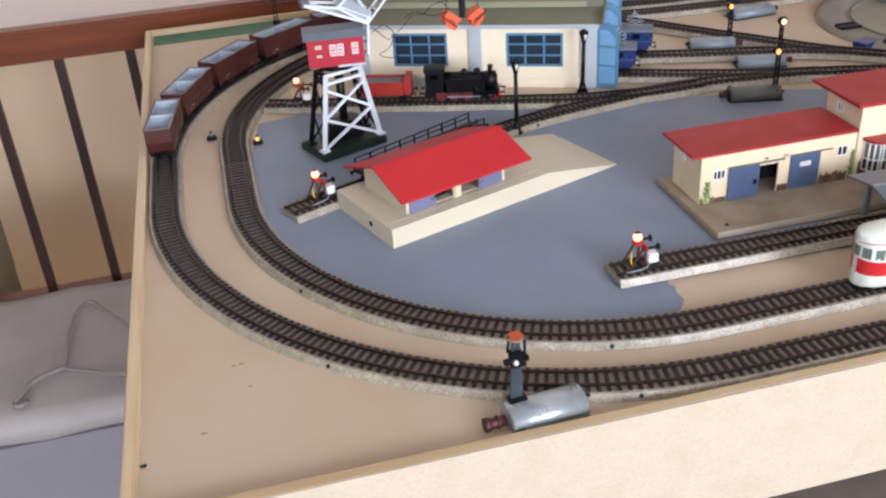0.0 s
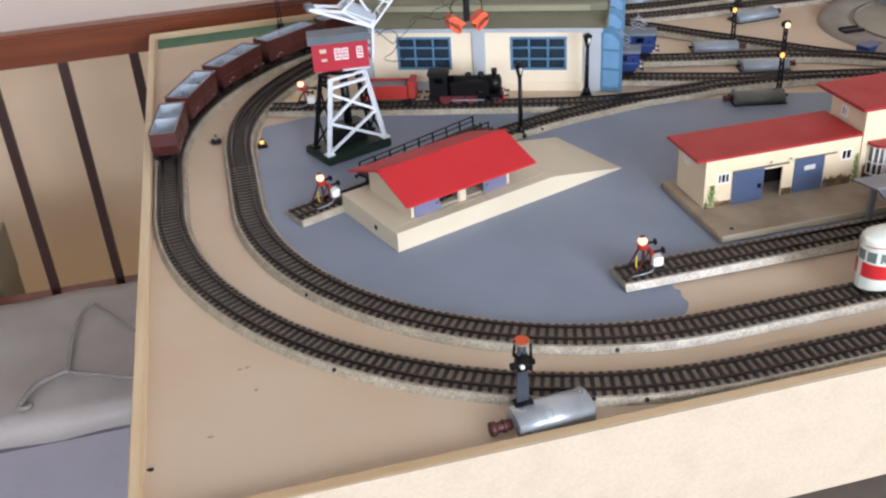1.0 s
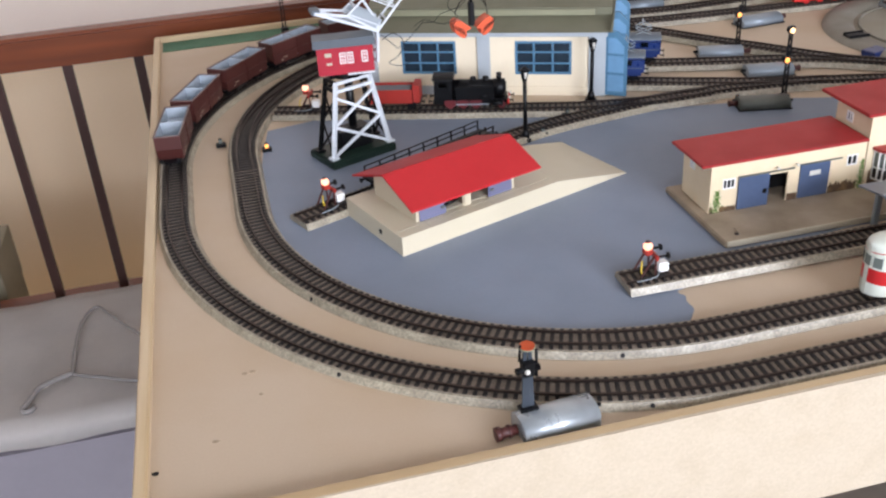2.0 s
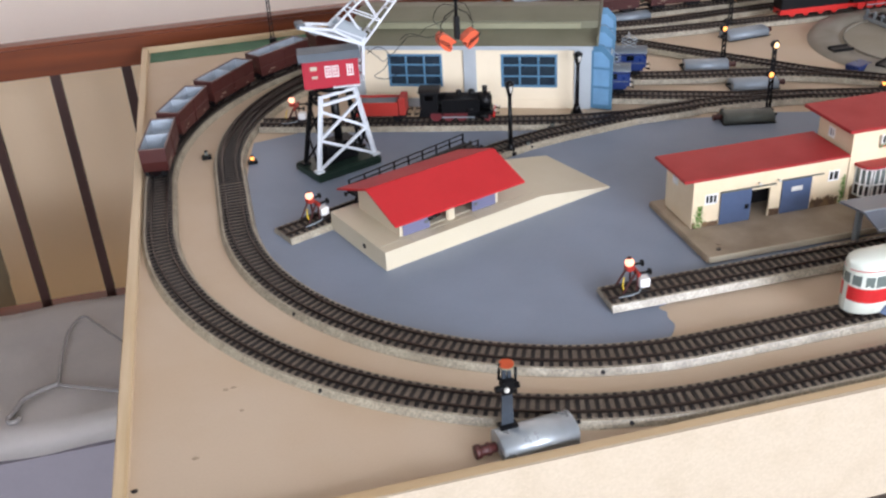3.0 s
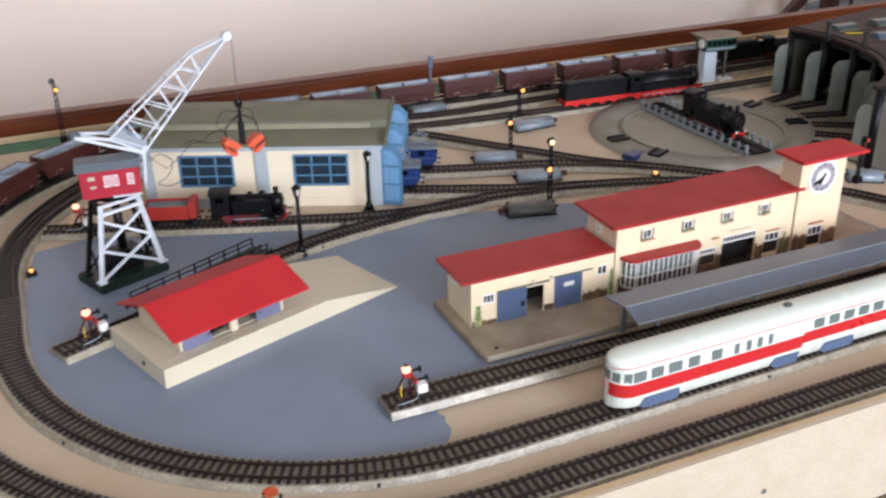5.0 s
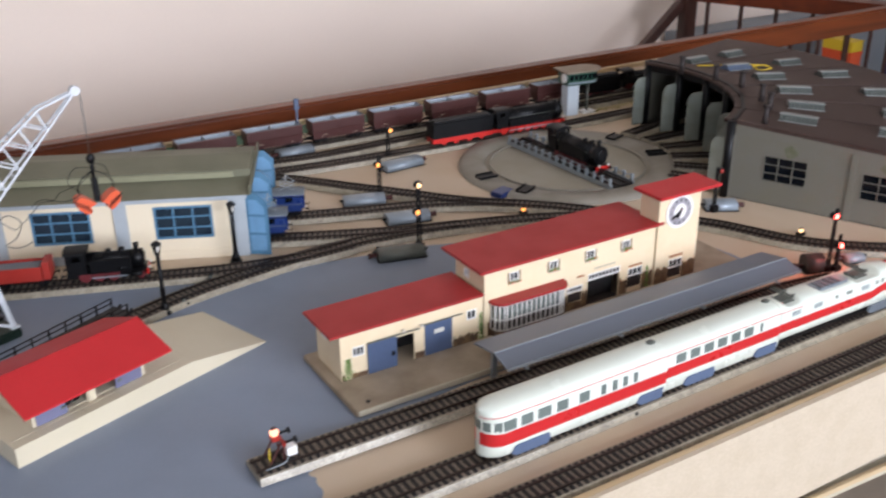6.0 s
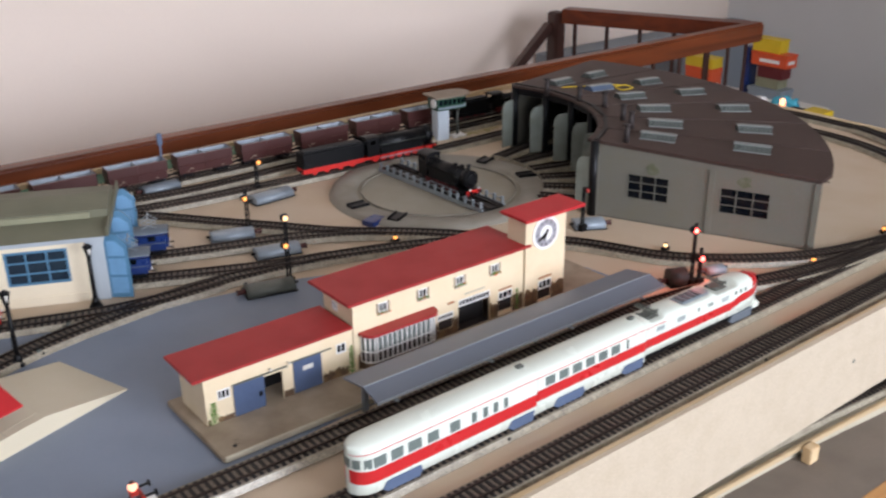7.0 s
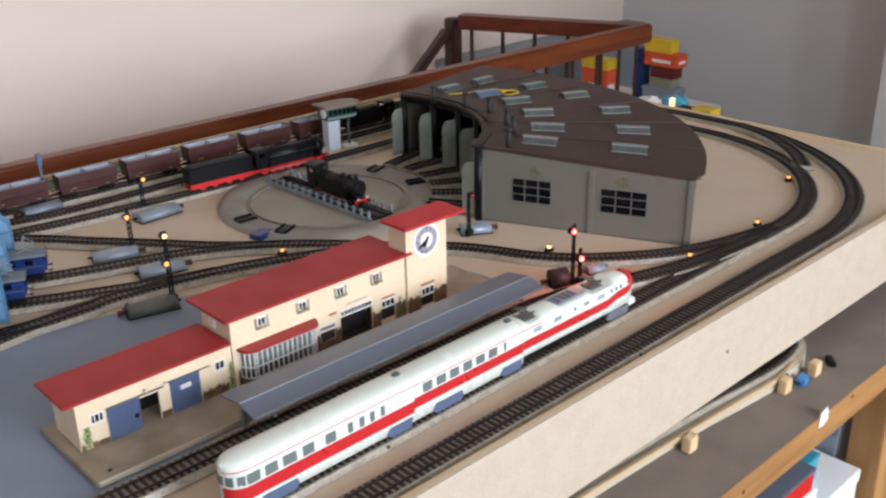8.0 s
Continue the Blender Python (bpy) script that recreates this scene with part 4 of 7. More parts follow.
    outline += [(xb - 0.012 + 0.012 * math.cos(radians(a)), yf - d * math.sin(radians(a)) ** 0.8 * 0.999) for a in (90, 75, 50, 25)] + [(xb, yf - 0.0003)]
    big = [(xa - 0.003 + (x - xa) * (xb - xa + 0.006) / (xb - xa), yf + (y - yf) * 1.25) for x, y in outline]
    bm = bmesh.new()
    prism(bm, big, 0.0475, 0.0505)
    part("bay_roof", bm, M_ST_ROOF, bay, "rounded red bay roof")
    bm = bmesh.new()
    prism(bm, [(x, y + 0.0008) for x, y in outline], zp, 0.0474)
    part("glazing", bm, M_TRAIN_GLASS, bay, "dark glazing")
    bm = bmesh.new()
    prism(bm, [(x, y) for x, y in outline], zp, 0.0155)
    part("plinth", bm, M_PLINTH, bay)
    bm = bmesh.new()
    prism(bm, [(x, y + 0.0004) for x, y in outline], 0.0157, 0.0280)
    part("lower_glazing", bm, M_DEEP_BROWN, bay, "dark lower panes")
    bm = bmesh.new()
    edge = [Vector((x, y, 0)) for x, y in outline]
    for a, b in zip(edge, edge[1:]):
        n = max(1, round((b - a).length / 0.0062))
        for k in range(n):
            p = a.lerp(b, k / n)
            box(bm, p.x - 0.0007, p.x + 0.0007, p.y - 0.0009, p.y + 0.0006, 0.0157, 0.0473)
        for z in (0.0160, 0.0285, 0.046):
            bar(bm, a + Vector((0, -0.0003, z)), b + Vector((0, -0.0003, z)), 0.0012)
    part("mullions", bm, M_WHITE, bay)
    # clock tower
    xa, xb, ya, yb2, zt = 0.497, 0.5625, yf - 0.002, -0.160, 0.118
    bm = bmesh.new()
    panel_with_holes(bm, xa, xb, zp, zt, ya, ya + t, [(0.519, 0.5405, 0.0095, 0.034)])
    box(bm, xa, xb, yb2 - t, yb2, zp, zt)
    box(bm, xa, xa + t, ya + t, yb2 - t, zp, zt)
    box(bm, xb - t, xb, ya + t, yb2 - t, zp, zt)
    part("tower", bm, M_ST_WALL, ob, "cream clock tower")
    for x0, x1 in ((xa + 0.0003, 0.5185), (0.541, xb - 0.0003)):
        bm = bmesh.new()
        side(bm, [(x0, zp), (x1, zp)] + [(x1 - (x1 - x0) * k / 6, 0.0265 + random.uniform(-0.0040, 0.0030)) for k in range(7)], ya - 0.0003, ya - 0.0001)
        part("printed_plinth", bm, M_PLINTH, ob, "printed brown stone plinth")
    window(ob, 0.0215, 0.0115, pose(0.52975, ya, 0.0225), 3)
    plain("door_panel", M_DARK, ob, 0.5195, 0.5400, ya + 0.0006, ya + 0.0012, 0.0097, 0.0223, label="dark panel below the tower window")
    plain("lintel", M_LINTEL, ob, 0.519, 0.5405, ya - 0.0008, ya - 0.0001, 0.037, 0.0395, label="faded brown-orange lintel sign")
    bm = bmesh.new()
    box(bm, xa - 0.0065, xb + 0.026, ya - 0.008, yb2 + 0.008, zt + 0.0002, zt + 0.0038, bevel=0.0008)
    part("roof", bm, M_RED_ROOF, ob, "bright red flat tower roof")
    clock = new("clock")
    clock.parent, clock.matrix_basis = ob, pose(0.5285, ya - 0.0002, 0.0965)
    clock["label"] = "round white clock face with a grey chapter ring"
    bm = bmesh.new()
    cyl(bm, (0, 0.0, 0), (0, -0.0012, 0), 0.0212, n=40)
    part("rim", bm, M_WHITE, clock)
    bm = bmesh.new()
    cyl(bm, (0, -0.0012, 0), (0, -0.0016, 0), 0.0175, n=40)
    part("dial", bm, M_DIAL, clock)
    bm = bmesh.new()
    cyl(bm, (0, -0.0016, 0), (0, -0.0019, 0), 0.0098, n=40)
    part("dial_centre", bm, M_WHITE, clock)
    for k in range(12):
        a = radians(30 * k)
        bm = bmesh.new()
        bar(bm, (0.0132 * math.sin(a), -0.0018, 0.0132 * math.cos(a)), (0.0168 * math.sin(a), -0.0018, 0.0168 * math.cos(a)), 0.0011, 0.0006)
        part("hour_mark", bm, M_BLACK, clock)
    for a, ln_, w in ((205, 0.0095, 0.0040), (238, 0.0140, 0.0036), (30, 0.005, 0.0034)):
        bm = bmesh.new()
        bar(bm, (0, -0.0023, 0), (ln_ * math.sin(radians(a)), -0.0023, ln_ * math.cos(radians(a))), 0.0006, w)
        part("pointer", bm, M_BLACK, clock)
    return ob


station()


def canopy():
    ob = thing("platform_canopy", "long blue-grey butterfly platform canopy on grey posts", "canopy", pose(0, 0, 0.001))
    x0, x1 = 0.2005, 0.610
    prof = [(-0.3115, 0.0455), (-0.2890, 0.0520), (-0.2870, 0.0520), (-0.2520, 0.0462)]
    bm = bmesh.new()
    rings = []
    for x in (x0, x1):
        rings.append([(x, y, z) for y, z in prof] + [(x, y, z - 0.0018) for y, z in reversed(prof)])
    loft(bm, rings, 0, True, True, False)
    part("canopy_roof", bm, M_CANOPY, ob, "folded blue-grey sheet roof")
    bm = bmesh.new()
    box(bm, x0, x1, -0.2890, -0.2872, 0.0520, 0.0527)
    part("ridge_cap", bm, M_GREY_METAL, ob, "pale ridge cap")
    bm = bmesh.new()
    box(bm, x0, x1, -0.3127, -0.3116, 0.0436, 0.0459)
    part("edge_strip", bm, M_GREY_METAL, ob, "pale front edge strip")
    for x in (0.222, 0.34, 0.455, 0.57):
        bm = bmesh.new()
        box(bm, x - 0.0030, x + 0.0030, -0.2592, -0.2540, 0.0, 0.0445, bevel=0.0008)
        part("post", bm, M_GREY_METAL, ob, "pale grey post")
        bm = bmesh.new()
        bar(bm, (x, -0.2590, 0.0425), (x, -0.3160, 0.0415), 0.0025)
        part("bracket", bm, M_GREY_METAL, ob)
    return ob


# ---------- engine shed ----------
def engine_shed():
    a = math.degrees(math.atan2(-0.412, 0.911))
    L, D, H = 0.315, 0.165, 0.087
    # local x runs from the back end to the door end along the front wall, y to the rear
    cx, cy = 0.118 - L * 0.911, 0.170 + L * 0.412
    ob = thing("engine_shed", "cream engine shed with olive roof and light blue windows and doors", "building", pose(cx, cy, 0.0005, 0, 0, a))
    t = 0.004
    wins = [(0.046, 0.120), (0.199, 0.273)]
    bm = bmesh.new()
    panel_with_holes(bm, 0, L, 0, H, 0, t, [(x0, x1, 0.029, 0.074) for x0, x1 in wins])
    part("wall", bm, M_SHED_WALL, ob, "cream front wall")
    bm = bmesh.new()
    panel_with_holes(bm, 0, L, 0, H, D - t, D, [])
    part("wall", bm, M_SHED_WALL, ob, "cream rear wall")
    bm = bmesh.new()
    box(bm, 0, t, t, D - t, 0, H)
    part("wall", bm, M_SHED_WALL, ob, "cream end wall")
    for x0, x1 in ((-0.002, 0.012), (0.149, 0.166), (L - 0.020, L + 0.002)):
        bm = bmesh.new()
        box(bm, x0, x1, -0.003, -0.0002, 0.0, H - 0.004, bevel=0.0006)
        part("pilaster", bm, M_SHED_GREY, ob, "blue-grey wall pilaster")
    plain("plinth", M_SHED_GREY, ob, 0.0125, 0.1485, -0.0016, -0.0002, 0, 0.012)
    plain("plinth", M_SHED_WALL, ob, 0.1665, L - 0.0205, -0.0016, -0.0002, 0, 0.012)
    plain("cornice", M_SHED_GREY, ob, -0.003, L + 0.004, -0.0045, -0.0032, H - 0.006, H, label="pale grey cornice")
    for x0, x1 in wins:
        window(ob, x1 - x0, 0.045, pose((x0 + x1) / 2, 0.0, 0.029), 3, 3, M_BLUE_FRAME, M_SHED_PANE, fw=0.0030, label="light blue window with nine panes")
    # near-black floor plate darkens the inside of the shed
    plain("inner_floor", M_DARK, ob, t, L, t, D - t, 0.0, 0.0008)
    # roof: low slopes with a raised strip of skylight
    bm = bmesh.new()
    prof = [(-0.008, H + 0.0005), (0.035, H + 0.011), (0.035, H + 0.021), (D / 2, H + 0.028), (D - 0.035, H + 0.021), (D - 0.035, H + 0.011), (D + 0.008, H + 0.0005)]
    low = [(D + 0.004, H - 0.0005), (-0.004, H - 0.0005)]
    rings = [[(x, y, z) for y, z in prof + low] for x in (-0.008, L + 0.008)]
    loft(bm, rings, 0, True, True, False)
    part("roof", bm, M_OLIVE, ob, "olive-grey stepped roof")
    plain("skylight", M_OLIVE_LIGHT, ob, 0.012, L - 0.014, 0.0315, 0.0345, H + 0.0115, H + 0.019, label="pale skylight strip")
    plain("roof_edge", M_OLIVE, ob, L + 0.0082, L + 0.0105, -0.008, D + 0.008, H + 0.0005, H + 0.013, label="olive verge board")
    # door end: posts and four open leaves
    for y0, y1 in ((0, 0.006), (D / 2 - 0.004, D / 2 + 0.004), (D - 0.006, D)):
        plain("door_post", M_SHED_GREY, ob, L - 0.006, L - 0.0002, y0 + 0.0002, y1, 0.0, H - 0.009)
    plain("lintel", M_SHED_GREY, ob, L - 0.006, L - 0.0002, 0.0002, D, H - 0.0088, H - 0.0008)
    for y, turn in ((-0.001, -14), (D / 2 - 0.003, 4), (D / 2 + 0.003, -6), (D + 0.001, 10)):
        leaf = new("door_leaf")
        leaf.parent, leaf.matrix_basis = ob, pose(L + 0.0015, y, 0.002, 0, 0, turn)
        leaf["label"] = "light blue door leaf standing open"
        w, h = 0.029, 0.086
        bm = bmesh.new()
        side(bm, [(0, 0), (w, 0), (w, h - 0.014), (w * 0.55, h), (0, h)], -0.0012, 0.0012)
        part("leaf", bm, M_BLUE_FRAME, leaf)
        for k in range(3):
            z0 = 0.006 + k * 0.0255
            for s in (-1, 1):
                bm = bmesh.new()
                top = z0 + (0.022 if k < 2 else 0.020)
                poly = [(0.004, z0), (w - 0.004, z0), (w - 0.004, top if k < 2 else top - 0.010), (w * 0.5, top), (0.004, top)]
                side(bm, poly, *sorted((s * 0.0012, s * 0.0018)))
                part("door_panel", bm, M_BLUE_LEAF, leaf, "pale blue raised panel")
    return ob


engine_shed()
canopy()


# ---------- roundhouse ----------
def roundhouse():
    C = Vector((0.690, 0.240))
    ob = thing("roundhouse", "grey-walled roundhouse with brown roof and skylights", "building", pose(C.x, C.y, 0.0))
    r0, r1, H = 0.275, 0.598, 0.0985
    BAY = 14.2
    A = [-66 + BAY * k for k in range(7)]
    P = lambda r, a: Vector((r * math.cos(radians(a)), r * math.sin(radians(a)), 0))
    t = 0.005

    def wall_between(name, a, b, h, m, label, holes=()):
        d = b - a
        mm = Matrix.Translation(a) @ Matrix.Rotation(math.atan2(d.y, d.x), 4, "Z")
        bm = bmesh.new()
        panel_with_holes(bm, 0, d.length, 0, h, 0, t, list(holes), 0)
        w = part(name, bm, m, ob, label, mm)
        return mm, d.length

    a, b = P(r0, A[0]), P(r1, A[0])
    long = (b - a).length
    holes = [(0.053, 0.116, 0.036, 0.075), (0.189, 0.259, 0.035, 0.074)]
    mm, _ = wall_between("wall", a, b, H, M_GREY_STONE, "grey side wall with two dark windows", holes)
    for x0, x1, z0, z1 in holes:
        window(ob, x1 - x0, z1 - z0, mm @ pose((x0 + x1) / 2, 0, z0), 3, 3, M_GREY_STONE, M_PANE, fw=0.0015)
    for x in (0.004, long / 2 + 0.015, long - 0.004):
        part("pilaster", (lambda q: (box(q, x - 0.004, x + 0.004, -0.0022, -0.0002, 0, H - 0.001), q)[1])(bmesh.new()), M_GREY_STONE, ob, "", mm)
    random.seed(12)
    for x in (0.090, 0.222):
        bm = bmesh.new()
        poly = [(x + 0.012 * random.uniform(0.6, 1.1) * math.cos(radians(q)), 0.085 + 0.010 * random.uniform(0.6, 1.1) * math.sin(radians(q))) for q in range(0, 360, 30)]
        side(bm, poly, -0.0006, -0.0001)
        part("moss", bm, M_MOSS, ob, "faded green moss print", mm)
    for k in range(6):
        mk, ll = wall_between("wall", P(r1, A[k]), P(r1, A[k + 1]), H, M_GREY_STONE, "grey rear wall")
        for q in (0.25, 0.65):
            window(ob, 0.040, 0.034, mk @ pose(ll * (q + 0.05), 0, 0.036), 3, 3, M_GREY_STONE, M_PANE, fw=0.0022)
    wall_between("wall", P(r1, A[6]), P(r0, A[6]), H, M_GREY_STONE, "grey far side wall")
    # roof in six bays
    for k in range(6):
        bm = bmesh.new()
        ri, rm, ro = r0 - 0.012, (r0 + r1) * 0.53, r1 + 0.009
        hi, hm, ho = H + 0.0205, H + 0.0115, H + 0.0035
        ang = [A[k] + BAY * i / 4 for i in range(5)]
        pts = [(P(ri, a), hi) for a in ang] + [(P(ro - (0.010 if k == 0 and a < A[0] + 1 else 0.0), a), ho) for a in reversed(ang)]
        up = [bm.verts.new((p.x, p.y, z)) for p, z in pts]
        dn = [bm.verts.new((p.x, p.y, z - 0.0045)) for p, z in pts]
        for i in range(4):
            bm.faces.new([up[n] for n in (i, i + 1, 8 - i, 9 - i)])
            bm.faces.new([dn[n] for n in (9 - i, 8 - i, i + 1, i)])
        for i in range(10):
            bm.faces.new((up[i], up[(i + 1) % 10], dn[(i + 1) % 10], dn[i]))
        part("roof", bm, M_RH_ROOF, ob, "brown-grey roof bay")
        bm = bmesh.new()
        p, q = P(ri, A[k]), P(rm, A[k])
        bar(bm, (p.x, p.y, hi + 0.0003), (q.x, q.y, hm + 0.0003), 0.0016, 0.0010)
        q2 = P(ro, A[k])
        bar(bm, (q.x, q.y, hm + 0.0003), (q2.x, q2.y, ho + 0.0003), 0.0016, 0.0010)
        part("roof_seam", bm, M_RH_ROOF, ob)
    # gable fill between side wall and roof
    for ang in (A[0], A[6]):
        bm = bmesh.new()
        pts = [(P(r0, ang), H), (P(r1, ang), H), (P((r0 + r1) * 0.5, ang), H + 0.0075), (P(r0, ang), H + 0.0150)]
        vs = [bm.verts.new((p.x, p.y, z)) for p, z in pts]
        n = Vector((math.sin(radians(ang)), -math.cos(radians(ang)), 0)) * (-0.004 if ang == A[0] else 0.004)
        ws = [bm.verts.new(v.co + n) for v in vs]
        bm.faces.new(vs), bm.faces.new(list(reversed(ws)))
        for i in range(4):
            bm.faces.new((vs[i], vs[(i + 1) % 4], ws[(i + 1) % 4], ws[i]))
        part("gable", bm, M_GREY_STONE, ob)
    # door posts and open grey leaves on the turntable side
    for k, ang in enumerate(A):
        p = P(r0, ang)
        bm = bmesh.new()
        cyl(bm, (p.x, p.y, 0), (p.x, p.y, H + 0.020), 0.007, n=12)
        part("door_post", bm, M_BLACK, ob)
        if k < 7:
            q = P(r0 - 0.036, ang + 2.5)
            d = q - p
            bm = bmesh.new()
            side(bm, [(0.004, 0.004), (0.031, 0.004), (0.031, H - 0.024), (0.0285, H - 0.016), (0.023, H - 0.010), (0.004, H - 0.008)], -0.0016, 0.0016)
            part("door_leaf", bm, M_DOOR_GREY, ob, "grey door leaf standing open", Matrix.Translation(p) @ Matrix.Rotation(math.atan2(d.y, d.x), 4, "Z"))
        if k < 6:
            a, b = P(r0 + 0.002, ang), P(r0 + 0.002, A[k + 1])
            bm = bmesh.new()
            bar(bm, (a.x, a.y, H + 0.012), (b.x, b.y, H + 0.012), 0.006, 0.020)
            part("door_lintel", bm, M_BLACK, ob)
    # near-black plate over the stall floor, keeps the stalls dark
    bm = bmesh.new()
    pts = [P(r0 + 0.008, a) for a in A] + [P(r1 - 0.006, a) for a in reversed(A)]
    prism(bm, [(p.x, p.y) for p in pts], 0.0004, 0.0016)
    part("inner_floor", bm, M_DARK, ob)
    # skylight boxes and chimneys
    for k in range(6):
        mid = (-56.0, -43.7, -29.2, -15.3, -3.7, 8.6)[k]
        for r in ((0.358, 0.368, 0.371, 0.372, 0.361, 0.340)[k], (0.494, 0.505, 0.511, 0.498, 0.482, 0.447)[k]):
            slope = math.atan2(-0.017, 0.347)
            zc = H + 0.0205 - 0.017 * (r - 0.263) / 0.347
            p = P(r, mid)
            sk = new("skylight")
            sk.parent = ob
            sk.matrix_basis = Matrix.Translation((p.x, p.y, zc - 0.0008)) @ Matrix.Rotation(radians(mid), 4, "Z") @ Matrix.Rotation(-slope, 4, "Y")
            sk["label"] = "grey glazed skylight box"
            w, d, h = 0.026, 0.0138, 0.0085
            bm = bmesh.new()
            loft(bm, [[(x, y, z) for y, z in ((-d, 0.0), (d, 0.0), (d * 0.4, h), (-d * 0.4, h))] for x in (-w, w)], 0, True, True, False)
            part("skylight_body", bm, M_BLUE_GREY_SKIRT if k == 4 and r < 0.4 else M_SKYLIGHT_PANE, sk)
            bm = bmesh.new()
            box(bm, -w - 0.001, w + 0.001, -d - 0.0012, -d + 0.0008, 0.0, 0.0016)
            box(bm, -w - 0.001, w + 0.001, -d * 0.4 - 0.0006, d * 0.4 + 0.0006, h, h + 0.0010)
            part("rim", bm, M_SKYLIGHT_RIM, sk, "grey metal rim")
            for q in range(8):
                bm = bmesh.new()
                x = -w + 0.003 + q * (2 * w - 0.006) / 7
                bar(bm, (x, -d * 0.98, 0.0008), (x, -d * 0.42, h), 0.0009, 0.0009)
                part("glazing_bar", bm, M_DULL_GREY, sk)
        p = P(*((0.318, -62.9), (0.314, -49.5), (0.304, -41.1), (0.293, -25.5), (0.270, -15.5), (0.258, 1.3))[k])
        bm = bmesh.new()
        cyl(bm, (p.x, p.y, H + 0.014), (p.x, p.y, H + 0.043), 0.0048, 0.0042, 12)
        cyl(bm, (p.x, p.y, H + 0.043), (p.x, p.y, H + 0.0460), 0.0060, 0.0052, 12)
        part("chimney", bm, M_DEEP_BROWN, ob, "sooty dark brown smoke chimney")
    bm = bmesh.new()
    q = Vector((0.405, -0.043, 0))
    loop = [(q.x + 0.016 * math.cos(a), q.y + 0.016 * math.sin(a), H + 0.0155 + 0.001 * math.sin(3 * a)) for a in [2 * math.pi * i / 24 for i in range(24)]]
    far = Vector((0.305, 0.016, 0))
    tail = [(q.x + 0.015, q.y + 0.006, H + 0.0158), (q.x - 0.01, q.y + 0.030, H + 0.0165), (q.x - 0.05, q.y + 0.040, H + 0.0185), (far.x, far.y, H + 0.0205)]
    tube(bm, loop + tail, 0.0011, 6)
    part("wire_loop", bm, M_YELLOW, ob, "loose yellow wire lying on the roof")
    return ob


roundhouse()


# ---------- turntable ----------
def turntable():
    ob = thing("turntable", "grey locomotive turntable with railed bridge in a round pit", "turntable", pose(0.690, 0.227, 0.0))
    bm = bmesh.new()
    n = 64
    rings = []
    for r, z in ((0.180, 0.0), (0.1765, 0.0060), (0.170, 0.0080), (0.143, 0.0082), (0.135, 0.002), (0.0, 0.0018)):
        rings.append([(max(r, 0.001) * math.cos(2 * math.pi * i / n), max(r, 0.001) * math.sin(2 * math.pi * i / n), z) for i in range(n)])
    loft(bm, rings[:5], 0, False, True, True)
    part("rim", bm, M_TT, ob, "grey stone-coloured pit rim")
    bm = bmesh.new()
    loft(bm, rings[4:], 0, False, True, False)
    part("pit_floor", bm, M_TT_PIT, ob, "pale grey pit floor")
    bm = bmesh.new()
    strip(bm, Way(arc((0, 0), 0.127, 0, 360)), [(-0.0009, 0.0022), (0.0009, 0.0022), (0.0009, 0.0052), (-0.0009, 0.0052)], 0.0, 0, 2 * math.pi * 0.127 - 0.0005)
    part("ring_rail", bm, M_TT, ob)
    br = new("bridge")
    br.parent, br.matrix_basis = ob, pose(0, 0, 0, 0, 0, 91)
    br["label"] = "dark turntable bridge with pale railings"
    bm = bmesh.new()
    box(bm, -0.137, 0.137, -0.021, 0.021, 0.0045, 0.0082, bevel=0.0006)
    part("bridge_deck", bm, M_BLACK, br)
    for s in (-1, 1):
        bm = bmesh.new()
        box(bm, -0.137, 0.137, s * 0.00825 - 0.0008, s * 0.00825 + 0.0008, 0.0082, 0.0102)
        part("rail", bm, M_RAIL, br)
        bm = bmesh.new()
        box(bm, -0.137, 0.137, *sorted((s * 0.0212, s * 0.0235)), 0.003, 0.0095, bevel=0.0004)
        part("girder", bm, M_GREY_METAL, br, "pale grey bridge girder")
        for k in range(15):
            x = -0.131 + 0.0187 * k
            bm = bmesh.new()
            box(bm, x - 0.0022, x + 0.0022, *sorted((s * 0.0205, s * 0.0242)), 0.0096, 0.0205, bevel=0.0004)
            part("railing_post", bm, M_GREY_METAL, br)
        bm = bmesh.new()
        bar(bm, (-0.133, s * 0.0224, 0.0165), (0.133, s * 0.0224, 0.0165), 0.0012, 0.0012)
        part("railing_bar", bm, M_GREY_METAL, br)
    for a in (178, 208.5, 20, 60, 340):
        bm = bmesh.new()
        box(bm, -0.016, 0.016, -0.010, 0.010, 0.0078, 0.0105, bevel=0.0008)
        for s in (-1, 1):
            box(bm, -0.015, 0.015, s * 0.0083 - 0.001, s * 0.0083 + 0.001, 0.0105, 0.0125)
        part("track_contact", bm, M_BLACK, ob, "", pose(0.155 * math.cos(radians(a)), 0.155 * math.sin(radians(a)), 0, 0, 0, a))
    bm = bmesh.new()
    box(bm, -0.016, 0.016, -0.011, 0.011, 0.0073, 0.0155, bevel=0.001)
    part("drive_box", bm, M_BLUE, ob, "small blue drive box", pose(0.176 * math.cos(radians(198.5)), 0.176 * math.sin(radians(198.5)), -0.0072, 0, 0, 198.5))
    return ob


turntable()
# stall tracks between turntable and roundhouse
for k in range(6):
    a = radians(-66 + 14.2 * (k + 0.5))
    way = Way(line((0.690 + 0.180 * math.cos(a), 0.240 + 0.180 * math.sin(a)), (0.690 + 0.45 * math.cos(a), 0.240 + 0.45 * math.sin(a))))
    track(way, "straight stall track of the roundhouse", 0.0030 + 0.0002 * k)


